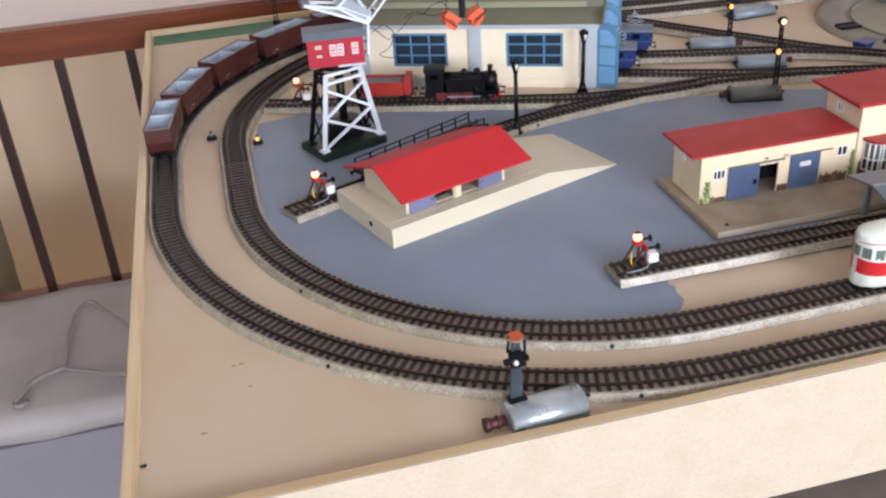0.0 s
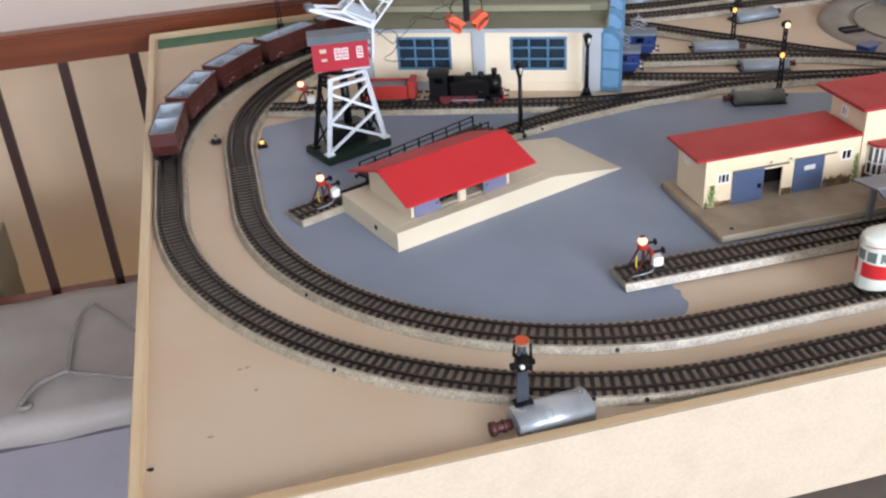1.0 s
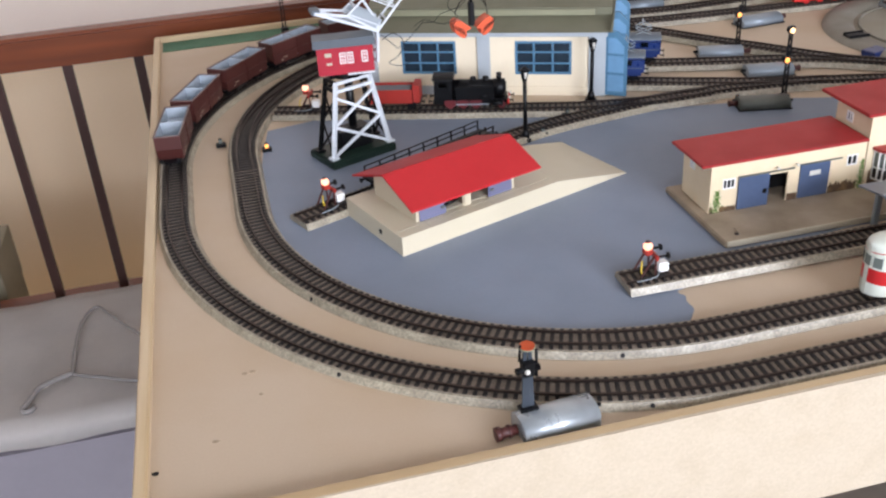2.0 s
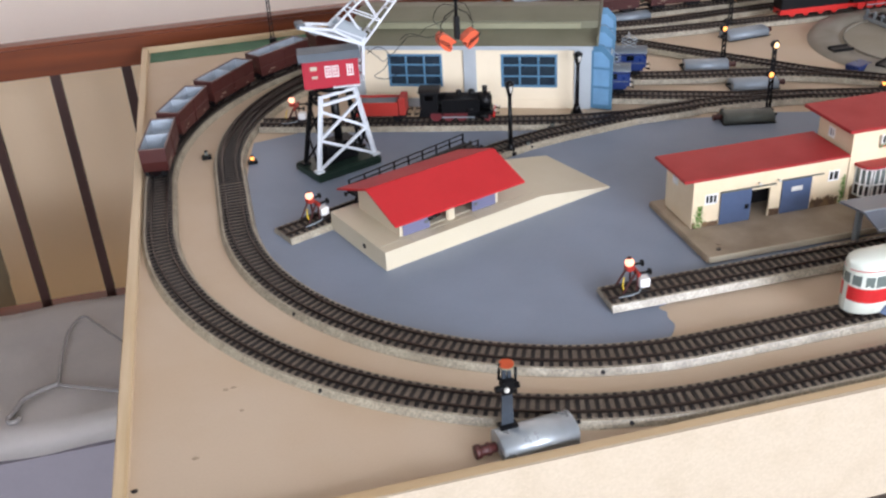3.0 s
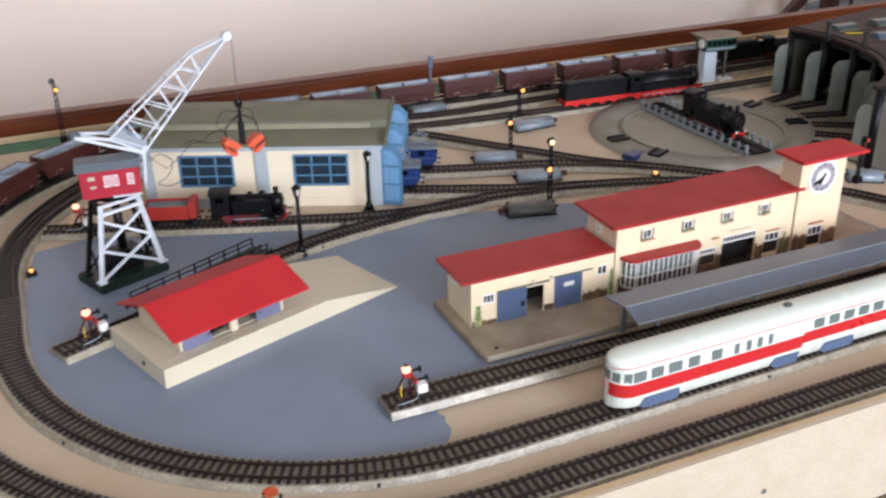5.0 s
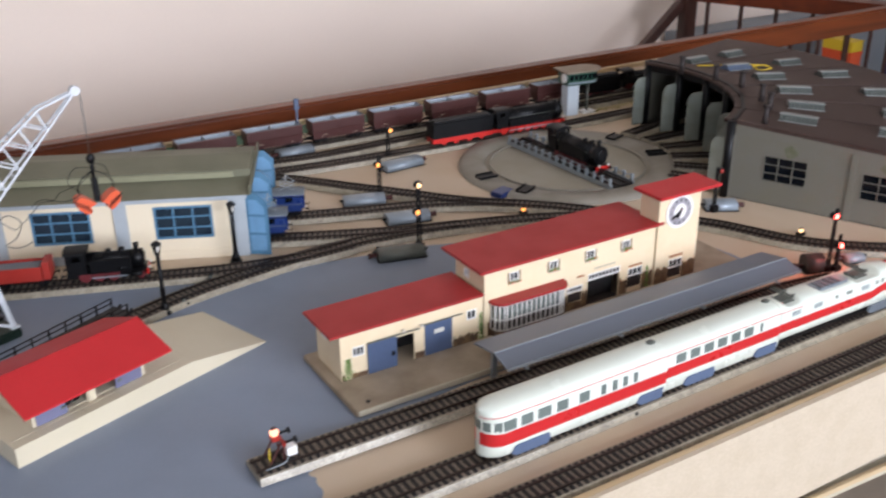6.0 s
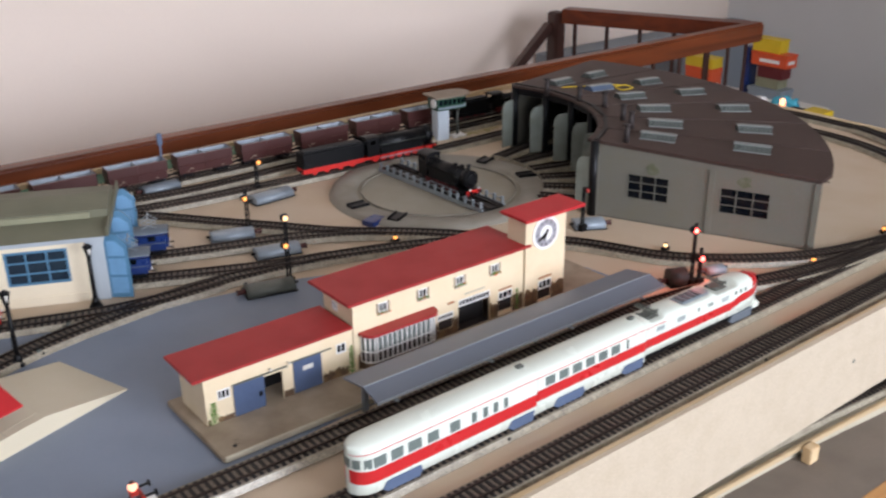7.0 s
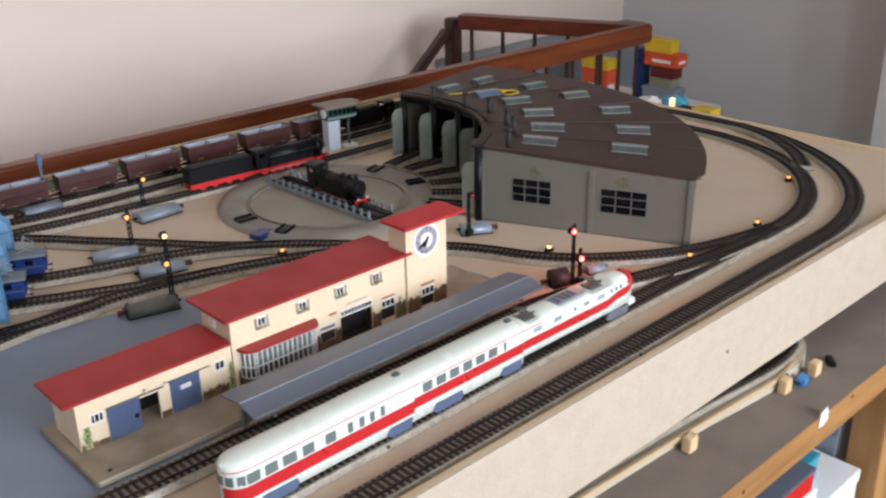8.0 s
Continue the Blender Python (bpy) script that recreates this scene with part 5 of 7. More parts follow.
# ---------- rolling stock ----------
def wheelset(parent, x, r=0.0052, m=None, w=0.0086, spokes=False):
    bm = bmesh.new()
    for s in (-1, 1):
        cyl(bm, (x, s * w, r), (x, s * (w - 0.0022), r), r, n=16)
        cyl(bm, (x, s * (w - 0.0022), r), (x, s * (w - 0.0030), r), r * 1.12, n=16)
    cyl(bm, (x, -w, r), (x, w, r), 0.0010, n=6)
    return part("wheelset", bm, m or M_BLACK, parent)


def buffers(parent, x, sgn, m=None, z=0.011):
    for s in (-1, 1):
        bm = bmesh.new()
        cyl(bm, (x, s * 0.0095, z), (x + sgn * 0.0045, s * 0.0095, z), 0.0010, n=8)
        cyl(bm, (x + sgn * 0.0045, s * 0.0095, z), (x + sgn * 0.0052, s * 0.0095, z), 0.0026, n=12)
        part("buffer", bm, m or M_BLACK, parent)


def hopper_wagon(m):
    ob = thing("hopper_wagon", "oxide-brown four-axle hopper wagon, empty with grey inside", "model wagon", m, "hopper wagons of the goods train")
    L, W, z0, zm, z1, t = 0.0495, 0.0152, 0.0085, 0.0225, 0.0385, 0.0009
    # outer shell: sides with a crease, sloping lower ends
    for s in (-1, 1):
        bm = bmesh.new()
        for half in (-1, 1):
            xa, xb = sorted((half * 0.0008, half * (L - 0.0015)))
            prof = [(W - 0.0006, z0), (W, zm - 0.0008), (W + 0.0007, zm), (W, zm + 0.0008), (W, z1), (W - t, z1), (W - t, z0)]
            loft(bm, [[(x, s * y, z) for y, z in prof] for x in (xa, xb)], 0, True, True, False)
        part("side_wall", bm, M_OXIDE, ob, "oxide-brown side wall with a crease")
        for k in range(3):
            bm = bmesh.new()
            x = (-0.034, -0.030, 0.028)[k]
            box(bm, x, x + (0.003, 0.008, 0.005)[k], *sorted((s * W, s * (W + 0.0003))), 0.012 + 0.003 * (k % 2), 0.0128 + 0.003 * (k % 2))
            part("marking", bm, M_CONCRETE, ob)
        bm = bmesh.new()
        box(bm, -0.0008, 0.0008, *sorted((s * (W - 0.0002), s * (W + 0.0009))), z0, z1 - 0.001)
        part("rib", bm, M_OXIDE, ob)
    for s in (-1, 1):
        bm = bmesh.new()
        prof = [(L - 0.001, z1), (L, z1), (L, zm), (L - 0.006, z0), (L - 0.008, z0), (L - 0.0012, zm)]
        loft(bm, [[(s * x, y, z) for x, z in prof] for y in (-W + 0.0001, W - 0.0001)], 0, True, True, False)
        part("end_wall", bm, M_OXIDE, ob)
    # lining of the two bins, each one folded tray
    wi = W - t - 0.0002
    for half in (-1, 1):
        bm = bmesh.new()
        a, e = half * 0.0012, half * (L - 0.0014)
        row = [(a, z1 - 0.0006), (a, z0 + 0.003), (half * (L - 0.022), z0 + 0.003), (e, zm + 0.002), (e, z1 - 0.0006)]
        n0, n1 = [bm.verts.new((x, -wi, z)) for x, z in row], [bm.verts.new((x, wi, z)) for x, z in row]
        for i in range(4):
            bm.faces.new((n0[i], n0[i + 1], n1[i + 1], n1[i]))
        bm.faces.new(n0), bm.faces.new(list(reversed(n1)))
        part("bin_lining", bm, M_ZINC, ob, "pale blue-grey inside of the bin", recalc=False)
    bm = bmesh.new()
    box(bm, -0.0010, 0.0010, -wi, wi, z0 + 0.003, z1 - 0.0006)
    part("partition", bm, M_ZINC, ob)
    bm = bmesh.new()
    for s in (-1, 1):
        box(bm, -L, L, *sorted((s * (W - 0.0012), s * (W + 0.0006))), z1, z1 + 0.0009)
        box(bm, *sorted((s * (L - 0.0012), s * (L + 0.0005))), -W + 0.0013, W - 0.0013, z1, z1 + 0.0009)
    part("rim", bm, M_WORN_RIM, ob, "worn brown-grey rim")
    bm = bmesh.new()
    box(bm, -0.0525, 0.0525, -0.0085, 0.0085, 0.0070, 0.0084, bevel=0.0004)
    part("underframe", bm, M_BLACK, ob)
    for s in (-1, 1):
        bg = new("bogie")
        bg.parent, bg.matrix_basis = ob, pose(s * 0.032, 0, 0)
        bm = bmesh.new()
        for q in (-1, 1):
            box(bm, -0.0115, 0.0115, *sorted((q * 0.0090, q * 0.0108)), 0.0030, 0.0068, bevel=0.0005)
        box(bm, -0.002, 0.002, -0.009, 0.009, 0.0045, 0.0068)
        part("bogie_frame", bm, M_BLACK, bg)
        for x in (-0.0075, 0.0075):
            wheelset(bg, x, 0.0047)
        buffers(ob, s * 0.0505, s)
        bm = bmesh.new()
        box(bm, *sorted((s * 0.050, s * 0.0585)), -0.0018, 0.0018, 0.0062, 0.0085, bevel=0.0004)
        part("coupling", bm, M_BLACK, ob)
    return ob


TAIL = W_OUTER.nearest(-0.437, 0.118)
WAGON = 0.1165
first = hopper_wagon(W_OUTER.spot(TAIL + WAGON * 0.5, 0.064, 0.0096))
n_wagons = round((W_OUTER.nearest(0.935, 0.522) - TAIL) / WAGON)
LOCO_S = TAIL + WAGON * n_wagons
for k in range(1, n_wagons):
    copy_thing(first, W_OUTER.spot(TAIL + WAGON * (k + 0.5), 0.064, 0.0096))


def steam_loco(m, label, L=0.10, r=0.0092, tender=0.0, chassis=None, wheels=None, name="steam_locomotive", low=1.0, tank=0.0225, tank_long=0.34, rise=0.006, coal=0.034):
    """A steam locomotive heading to +x; its buffer beam stands at L / 2."""
    ob = thing(name, label, "model locomotive", m, "steam locomotives")
    cm, wm = chassis or M_BLACK, wheels or M_DARK_RED
    h = L / 2
    bm = bmesh.new()
    box(bm, -h, h, -0.0060, 0.0060, 0.0050, 0.0105, bevel=0.0005)
    part("frame", bm, cm, ob, "" if cm is M_BLACK else "bright red frame")
    bm = bmesh.new()
    box(bm, -h + 0.004, h - 0.003, -0.0140, 0.0140, 0.0128, 0.0140, bevel=0.0004)
    part("running_board", bm, M_BLACK, ob)
    zc = 0.0145 + r
    bm = bmesh.new()
    cyl(bm, (-h + 0.026, 0, zc), (h - 0.020, 0, zc), r, n=24)
    for x in (-h + 0.034, -h + 0.046, h - 0.034):
        cyl(bm, (x, 0, zc), (x + 0.0012, 0, zc), r + 0.0004, n=24)
    part("boiler", bm, M_BLACK, ob)
    bm = bmesh.new()
    cyl(bm, (h - 0.0202, 0, zc), (h - 0.006, 0, zc), r + 0.0005, n=24)
    cyl(bm, (h - 0.006, 0, zc), (h - 0.0042, 0, zc), r * 0.82, r * 0.6, 20)
    part("smokebox", bm, M_BLACK, ob)
    bm = bmesh.new()
    cyl(bm, (h - 0.013, 0, zc + r - 0.001), (h - 0.013, 0, zc + r + 0.0085 * low), 0.0030, 0.0036, 14)
    part("chimney", bm, M_BLACK, ob)
    for x, k in ((h - 0.030, low), (h - 0.046, 0.85 * low)):
        bm = bmesh.new()
        cyl(bm, (x, 0, zc + r - 0.002), (x, 0, zc + r + 0.003 * k), 0.0042 * k, n=14)
        ball(bm, (x, 0, zc + r + 0.003 * k), 0.0042 * k, 0, 12, 6, (1, 1, 0.5))
        part("dome", bm, M_BLACK, ob)
    bm = bmesh.new()
    x0, x1, zt = -h + 0.003, -h + 0.026, zc + r + rise
    for s in (-1, 1):
        panel_with_holes(bm, x0, x1, 0.0141, zt, *sorted((s * 0.0138, s * 0.0128)), [(x0 + 0.006, x1 - 0.006, zt - 0.011, zt - 0.004)])
    panel_with_holes(bm, -0.0128, 0.0128, 0.0141, zt, 0, 0.001, [(-0.010, -0.005, zt - 0.010, zt - 0.004), (0.005, 0.010, zt - 0.010, zt - 0.004)], 0, pose(x1, 0, 0, 0, 0, 90))
    part("cab", bm, M_BLACK, ob)
    bm = bmesh.new()
    rings = [[(x, 0.0152 * math.sin(radians(a)), zt - 0.0016 + 0.0042 * math.cos(radians(a))) for a in range(-90, 91, 18)] for x in (x0 - 0.002, x1 + 0.002)]
    loft(bm, rings, 0, True, True, False)
    part("cab_roof", bm, M_BLACK, ob)
    for s in (-1, 1):
        bm = bmesh.new()
        box(bm, -h + 0.030, -h + 0.030 + L * tank_long, *sorted((s * 0.0095, s * 0.0138)), 0.0141, tank, bevel=0.0006)
        part("side_tank", bm, M_BLACK, ob)
        bm = bmesh.new()
        cyl(bm, (h - 0.021, s * 0.0115, 0.0078), (h - 0.008, s * 0.0115, 0.0078), 0.0034, n=14)
        part("cylinder", bm, cm if cm is not M_BLACK else M_BLACK, ob)
        bm = bmesh.new()
        bar(bm, (-h + 0.030, s * 0.0108, 0.0062), (h - 0.026, s * 0.0108, 0.0062), 0.0010, 0.0016)
        part("side_rod", bm, M_GREY_METAL, ob)
        bm = bmesh.new()
        cyl(bm, (h - 0.0005, s * 0.0085, 0.0145), (h + 0.0016, s * 0.0085, 0.0145), 0.0017, n=12)
        part("headlight", bm, M_LAMP_GLASS, ob)
        bm = bmesh.new()
        bar(bm, (-h + 0.028, s * (r + 0.0008), zc + 0.002), (h - 0.020, s * (r + 0.0008), zc + 0.002), 0.0006)
        part("handrail", bm, M_DULL_GREY, ob)
        bm = bmesh.new()
        for x in (h - 0.026, h - 0.038, h - 0.050):
            tube(bm, [(x, s * (r - 0.001), zc + r * 0.55), (x + 0.001, s * (r + 0.0012), zc - 0.001), (x + 0.002, s * 0.0118, 0.0142)], 0.0006, 6)
        cyl(bm, (h - 0.036, s * 0.0122, 0.0175), (h - 0.027, s * 0.0122, 0.0175), 0.0024, n=12)
        part("pipework", bm, M_BLACK, ob)
    bm = bmesh.new()
    box(bm, h - 0.0022, h, -0.0142, 0.0142, 0.0072, 0.0128, bevel=0.0004)
    part("buffer_beam", bm, M_RED, ob, "red buffer beam")
    buffers(ob, h, 1)
    n = max(3, round((L - 0.045) / 0.0165))
    for k in range(n):
        wheelset(ob, -h + 0.022 + k * 0.0165, 0.0070, wm)
    wheelset(ob, h - 0.010, 0.0042, wm)
    if tender:
        tn = new("tender")
        tn.parent, tn.matrix_basis = ob, pose(-h - 0.004 - tender / 2, 0, 0)
        q = tender / 2
        bm = bmesh.new()
        box(bm, -q, q, -0.0138, 0.0138, 0.0135, coal, bevel=0.0012)
        part("tender_body", bm, M_BLACK, tn)
        bm = bmesh.new()
        box(bm, -q, q, -0.0125, 0.0125, 0.0052, 0.0134, bevel=0.0005)
        part("tender_frame", bm, cm, tn, "" if cm is M_BLACK else "bright red frame")
        bm = bmesh.new()
        box(bm, -q + 0.004, q - 0.003, -0.0095, 0.0095, coal, coal + 0.0035, bevel=0.0014)
        part("coal", bm, M_DARK, tn)
        for x in (-0.6, -0.2, 0.25, 0.65):
            wheelset(tn, x * q, 0.0052, wm)
        buffers(ob, -h - 0.004 - tender, -1)
    else:
        buffers(ob, -h, -1)
    return ob


steam_loco(W_OUTER.spot(LOCO_S + 0.165, 0.08, 0.0096), "black steam locomotive with tender hauling the hopper train", 0.125, 0.0098, 0.090)
steam_loco(W_INNER.spot(W_INNER.nearest(0.728, 0.402), 0.08, 0.0099), "black and bright red steam locomotive with long tender", 0.146, 0.0142, 0.118, M_RED, M_RED, low=0.35, tank=0.0300, tank_long=0.62, rise=0.0015, coal=0.0400)
steam_loco(W_SIDING.spot(W_SIDING.nearest(-0.062, 0.177), 0.06, 0.0108), "small black tank locomotive with dark red wheels", 0.098, 0.0104, tank=0.0300, tank_long=0.50)
steam_loco(pose(0.690, 0.201, 0.0102, 0, 0, -89) @ Matrix.Diagonal((1, 1, 1.10, 1)), "black tank locomotive standing on the turntable bridge", 0.128, 0.0126, 0.0, None, M_DARK_RED, tank=0.0310, tank_long=0.52)
for k, r in ((2, 0.352), (3, 0.338), (4, 0.345)):
    a = -66 + 14.2 * (k + 0.5)
    steam_loco(pose(0.690 + r * math.cos(radians(a)), 0.240 + r * math.sin(radians(a)), 0.0132, 0, 0, a + 180), "black locomotive parked inside the roundhouse stall", 0.11, 0.0096)


def tipper(m):
    ob = thing("open_wagon", "short red open wagon with grey load", "model wagon", m)
    bm = bmesh.new()
    box(bm, -0.034, 0.034, -0.0125, 0.0125, 0.0085, 0.0105, bevel=0.0004)
    part("underframe", bm, M_BLACK, ob)
    bm = bmesh.new()
    for s in (-1, 1):
        box(bm, -0.032, 0.024, *sorted((s * 0.0148, s * 0.0136)), 0.0106, 0.0285)
        box(bm, *sorted((-0.004 + s * 0.028, -0.004 + s * 0.0268)), -0.0136, 0.0136, 0.0106, 0.0285)
    box(bm, -0.0308, 0.0228, -0.0135, 0.0135, 0.0106, 0.0116)
    part("body", bm, M_BRICK_RED, ob, "worn brick-red body")
    bm = bmesh.new()
    box(bm, -0.0304, 0.0224, -0.0132, 0.0132, 0.0117, 0.0262, bevel=0.002)
    part("load", bm, M_SLATE, ob, "grey load")
    bm = bmesh.new()
    box(bm, 0.0248, 0.0335, -0.0138, 0.0138, 0.0106, 0.0335, bevel=0.0008)
    part("brake_cabin", bm, M_BRICK_RED, ob, "red brakeman's cabin")
    for x in (-0.021, 0.021):
        wheelset(ob, x, 0.0052)
    for s in (-1, 1):
        buffers(ob, s * 0.034, s)
    return ob


tipper(W_SIDING.spot(W_SIDING.nearest(-0.152, 0.211), 0.042, 0.0108))


def flat_wagon(m):
    ob = thing("flat_wagon", "long dark flat wagon with thin side railings", "model wagon", m)
    bm = bmesh.new()
    box(bm, -0.088, 0.088, -0.0140, 0.0140, 0.0095, 0.0125, bevel=0.0005)
    part("deck", bm, M_BLACK, ob)
    for s in (-1, 1):
        for k in range(9):
            x = -0.084 + 0.021 * k
            bm = bmesh.new()
            box(bm, x - 0.0008, x + 0.0008, *sorted((s * 0.0138, s * 0.0126)), 0.0125, 0.0240)
            part("stanchion", bm, M_BLACK, ob)
        for z in (0.0180, 0.0236):
            bm = bmesh.new()
            bar(bm, (-0.085, s * 0.0132, z), (0.085, s * 0.0132, z), 0.0011)
            part("railing", bm, M_BLACK, ob)
    for x in (-0.062, -0.046, 0.046, 0.062):
        wheelset(ob, x, 0.0050)
    for s in (-1, 1):
        buffers(ob, s * 0.088, s)
    return ob


flat_wagon(W_YARD.spot(W_YARD.nearest(-0.150, 0.017), 0.10, 0.0105))


# ---------- red and white railcar train ----------
def rc_profile(r0, r1, low=0.0036):
    """Half the cross-section of a car; its red band runs from r0 to r1."""
    return [(0.0138, low), (0.0166, low + 0.0016), (0.0172, r0), (0.0174, (r0 + r1) / 2), (0.0174, r1), (0.0173, max(0.0330, r1 + 0.0012)), (0.0170, 0.0433), (0.0168, 0.0466), (0.0167, 0.0476), (0.0158, 0.0500),
            (0.0138, 0.0526), (0.0102, 0.0545), (0.0052, 0.0556), (0.0, 0.0559)]


RC_BAND = {"tail": (0.0162, 0.0300), "middle": (0.0200, 0.0326), "power": (0.0218, 0.0334)}


def railcar_body(bm, L, band, nose_left=0.0, nose_right=0.0):
    """The body shell: white with a red band and a thin red line under the roof; the band steps up towards a right-hand nose, whose brow is red."""
    n = 110 if nose_right else 48
    rings, xs = [], []
    for i in range(n + 1):
        u = i / n
        x = -L / 2 + L * (u if not nose_left and not nose_right else 0.5 - 0.5 * math.cos(math.pi * u))
        xs.append(x)
        wy, wz, lift = 1.0, 1.0, 0.0
        if nose_left and x < -L / 2 + nose_left:
            d = 1 - (x + L / 2) / nose_left
            wy, wz = math.sqrt(max(0.02, 1 - d ** 2.2)), 1 - 0.20 * d ** 3
        if nose_right:
            lift = 0.0050 * min(1, max(0, (x - (L / 2 - 0.062)) / 0.018))
            if x > L / 2 - nose_right:
                d = 1 - (L / 2 - x) / nose_right
                wy, wz = math.sqrt(max(0.10, 1 - 0.90 * d ** 2.1)), 1 - 0.46 * d ** 1.7
        pts = []
        top = 0.06
        if nose_right:
            # wells for the two pantographs and the roof deck between raised roof parts
            for a, b, well in ((-L / 2 + 0.006, -L / 2 + 0.033, 0.0508), (-L / 2 + 0.062, L / 2 - 0.094, 0.0520), (L / 2 - 0.0945, L / 2 - 0.047, 0.0496)):
                edge = min(1.0, max(0.0, min(x - a, b - x) / 0.004))
                top = min(top, 0.0556 + (well - 0.0556) * edge)
        for y, z in rc_profile(band[0] + lift, band[1] + lift, 0.0115 if nose_right else 0.0036):
            zz = min(top, z if z < 0.0380 else 0.0380 + (z - 0.0380) * wz)
            pts.append((x, y * wy, zz))
        rings.append(pts + [(x, -y, z) for x, y, z in reversed(pts[:-1])])
    loft(bm, rings, 0, True, True, True)
    bm.faces.ensure_lookup_table()
    m = len(rings[0])
    for k, fc in enumerate(bm.faces):
        if len(fc.verts) != 4:
            continue
        i, x = k % m, xs[k // m]
        p = i if i < 13 else 25 - i
        brow = nose_right and x > L / 2 - 0.023 and p >= 5
        line = p == 7 and not (nose_right and x > -L / 2 + 0.03)
        if p in (2, 3) or brow or line:
            fc.material_index = 1


def railcar(m, L, kind):
    label = {"tail": "white and red railcar coach with a rounded panoramic nose", "middle": "white and red railcar middle coach", "power": "white and red railcar power car with red sloping nose"}[kind]
    ob = thing("railcar", label, "model train", m, "cars of the white and red railcar")
    bm = bmesh.new()
    railcar_body(bm, L, RC_BAND[kind], 0.020 if kind == "tail" else 0, 0.046 if kind == "power" else 0)
    part("body", bm, [M_TRAIN_WHITE, M_TRAIN_RED], ob, "glossy ivory-white body with red band")
    h = L / 2
    xs = []
    if kind == "tail":
        xs = [(-h + 0.0225, 0.0135), (-h + 0.0405, 0.0133), (-h + 0.0597, 0.0150), (-h + 0.080, 0.0128), (-h + 0.105, 0.0120), (-h + 0.1276, 0.0058), (-h + 0.1413, 0.0058), (-h + 0.1539, 0.0056), (-h + 0.1667, 0.0050)]
    elif kind == "middle":
        xs = [(-h + 0.0179 + 0.0187 * k, 0.0130) for k in range(6)] + [(h - 0.030, 0.0030)]
    else:
        xs = [(-h + 0.086, 0.0026), (-h + 0.104, 0.0028), (-h + 0.109, 0.0028), (h - 0.056, 0.0034), (h - 0.047, 0.0034), (h - 0.038, 0.0034)]
    lo, tall = {"tail": (0.0318, 0.0104), "middle": (0.0345, 0.0100), "power": (0.0408, 0.0044)}[kind]
    for s in (-1, 1):
        for x, w in xs:
            bm = bmesh.new()
            rings = [[(x + sx * w / 2 * k, s * (0.0173 + o - (0.0003 if z > 0.035 else 0.0)), z) for sx, z in ((-1, lo), (1, lo), (1, lo + tall), (-1, lo + tall))] for k, o in ((1.0, -0.0012), (0.96, 0.0005))]
            loft(bm, rings, 0, True, True, False)
            part("window", bm, M_TRAIN_GLASS, ob)
        if kind == "power":
            for x in (-h + 0.016, -h + 0.050, h - 0.082):
                bm = bmesh.new()
                for q in range(4):
                    box(bm, x, x + 0.013, *sorted((s * 0.0165, s * 0.01755)), 0.0385 + q * 0.0016, 0.0393 + q * 0.0016)
                part("grille", bm, M_GREY_METAL, ob)
        for x0, x1 in ((h - 0.057, h - 0.022),) if kind == "power" else ((-h + 0.030, -h + 0.064), (h - 0.030, h - 0.004)):
            bm = bmesh.new()
            ya, yb = sorted((s * 0.0150, s * 0.0177))
            side(bm, [(x0, 0.0010), (x1, 0.0010), (x1 + 0.004, 0.0060), (x1 + 0.002, 0.0128), (x0 - 0.001, 0.0128), (x0 - 0.006, 0.0050)] if x0 < 0 else [(x0, 0.0010), (x1, 0.0010), (x1 + 0.002, 0.0128), (x0 - 0.002, 0.0128), (x0 - 0.007, 0.0060)], ya, yb)
            bmesh.ops.bevel(bm, geom=list(bm.edges), offset=0.0006, segments=2, affect="EDGES")
            part("bogie_side", bm, M_SLATE if kind == "power" else M_BLUE_GREY_SKIRT, ob, "blue-grey bogie side")
    if kind == "tail":
        for k in range(5):
            a = radians(180 + (k - 2) * 32)
            bm = bmesh.new()
            c = Vector((-h + 0.0195 + 0.0192 * math.cos(a), 0.0168 * math.sin(a), 0))
            q = Matrix.Translation((c.x, c.y, 0)) @ Matrix.Rotation(a, 4, "Z")
            box(bm, -0.0012, 0.0006, -0.0038, 0.0038, 0.0316, 0.0420, 0, q, bevel=0.0004)
            part("window", bm, M_TRAIN_GLASS, ob)
        bm = bmesh.new()
        ball(bm, (-h + 0.004, 0.0, 0.0480), 0.0026, 0, 12, 8)
        part("headlight", bm, M_LAMP_GLASS, ob)
    if kind == "power":
        bm = bmesh.new()
        for y in (-0.0062, 0.0062):
            box(bm, h - 0.0088, h - 0.0046, y - 0.0050, y + 0.0050, 0.0436, 0.0482, bevel=0.0008)
        part("windscreen", bm, M_PANE, ob, "dark windscreen")
        bm = bmesh.new()
        box(bm, -h + 0.003, h - 0.020, -0.0128, 0.0128, 0.0030, 0.0117, bevel=0.0010)
        part("underframe", bm, M_BLACK, ob, "black underframe")
        bm = bmesh.new()
        for y in (-0.0062, 0.0062):
            ball(bm, (h - 0.0010, y, 0.0230), 0.0020, 0, 12, 8)
        part("headlight", bm, M_LAMP_GLASS, ob)
        bm = bmesh.new()
        box(bm, -h + 0.066, h - 0.092, -0.0098, 0.0098, 0.0512, 0.0540, bevel=0.0012)
        part("roof_deck", bm, M_GREY_METAL, ob, "silver roof deck")
        for k in range(4):
            bm = bmesh.new()
            x = -h + 0.0695 + 0.0088 * k
            box(bm, x, x + 0.0060, -0.0075, 0.0075, 0.0540, 0.0552, bevel=0.0005)
            part("roof_grille", bm, M_SLATE, ob)
        bm = bmesh.new()
        box(bm, h - 0.018, h + 0.0015, -0.0125, 0.0125, 0.0030, 0.0125, bevel=0.0020)
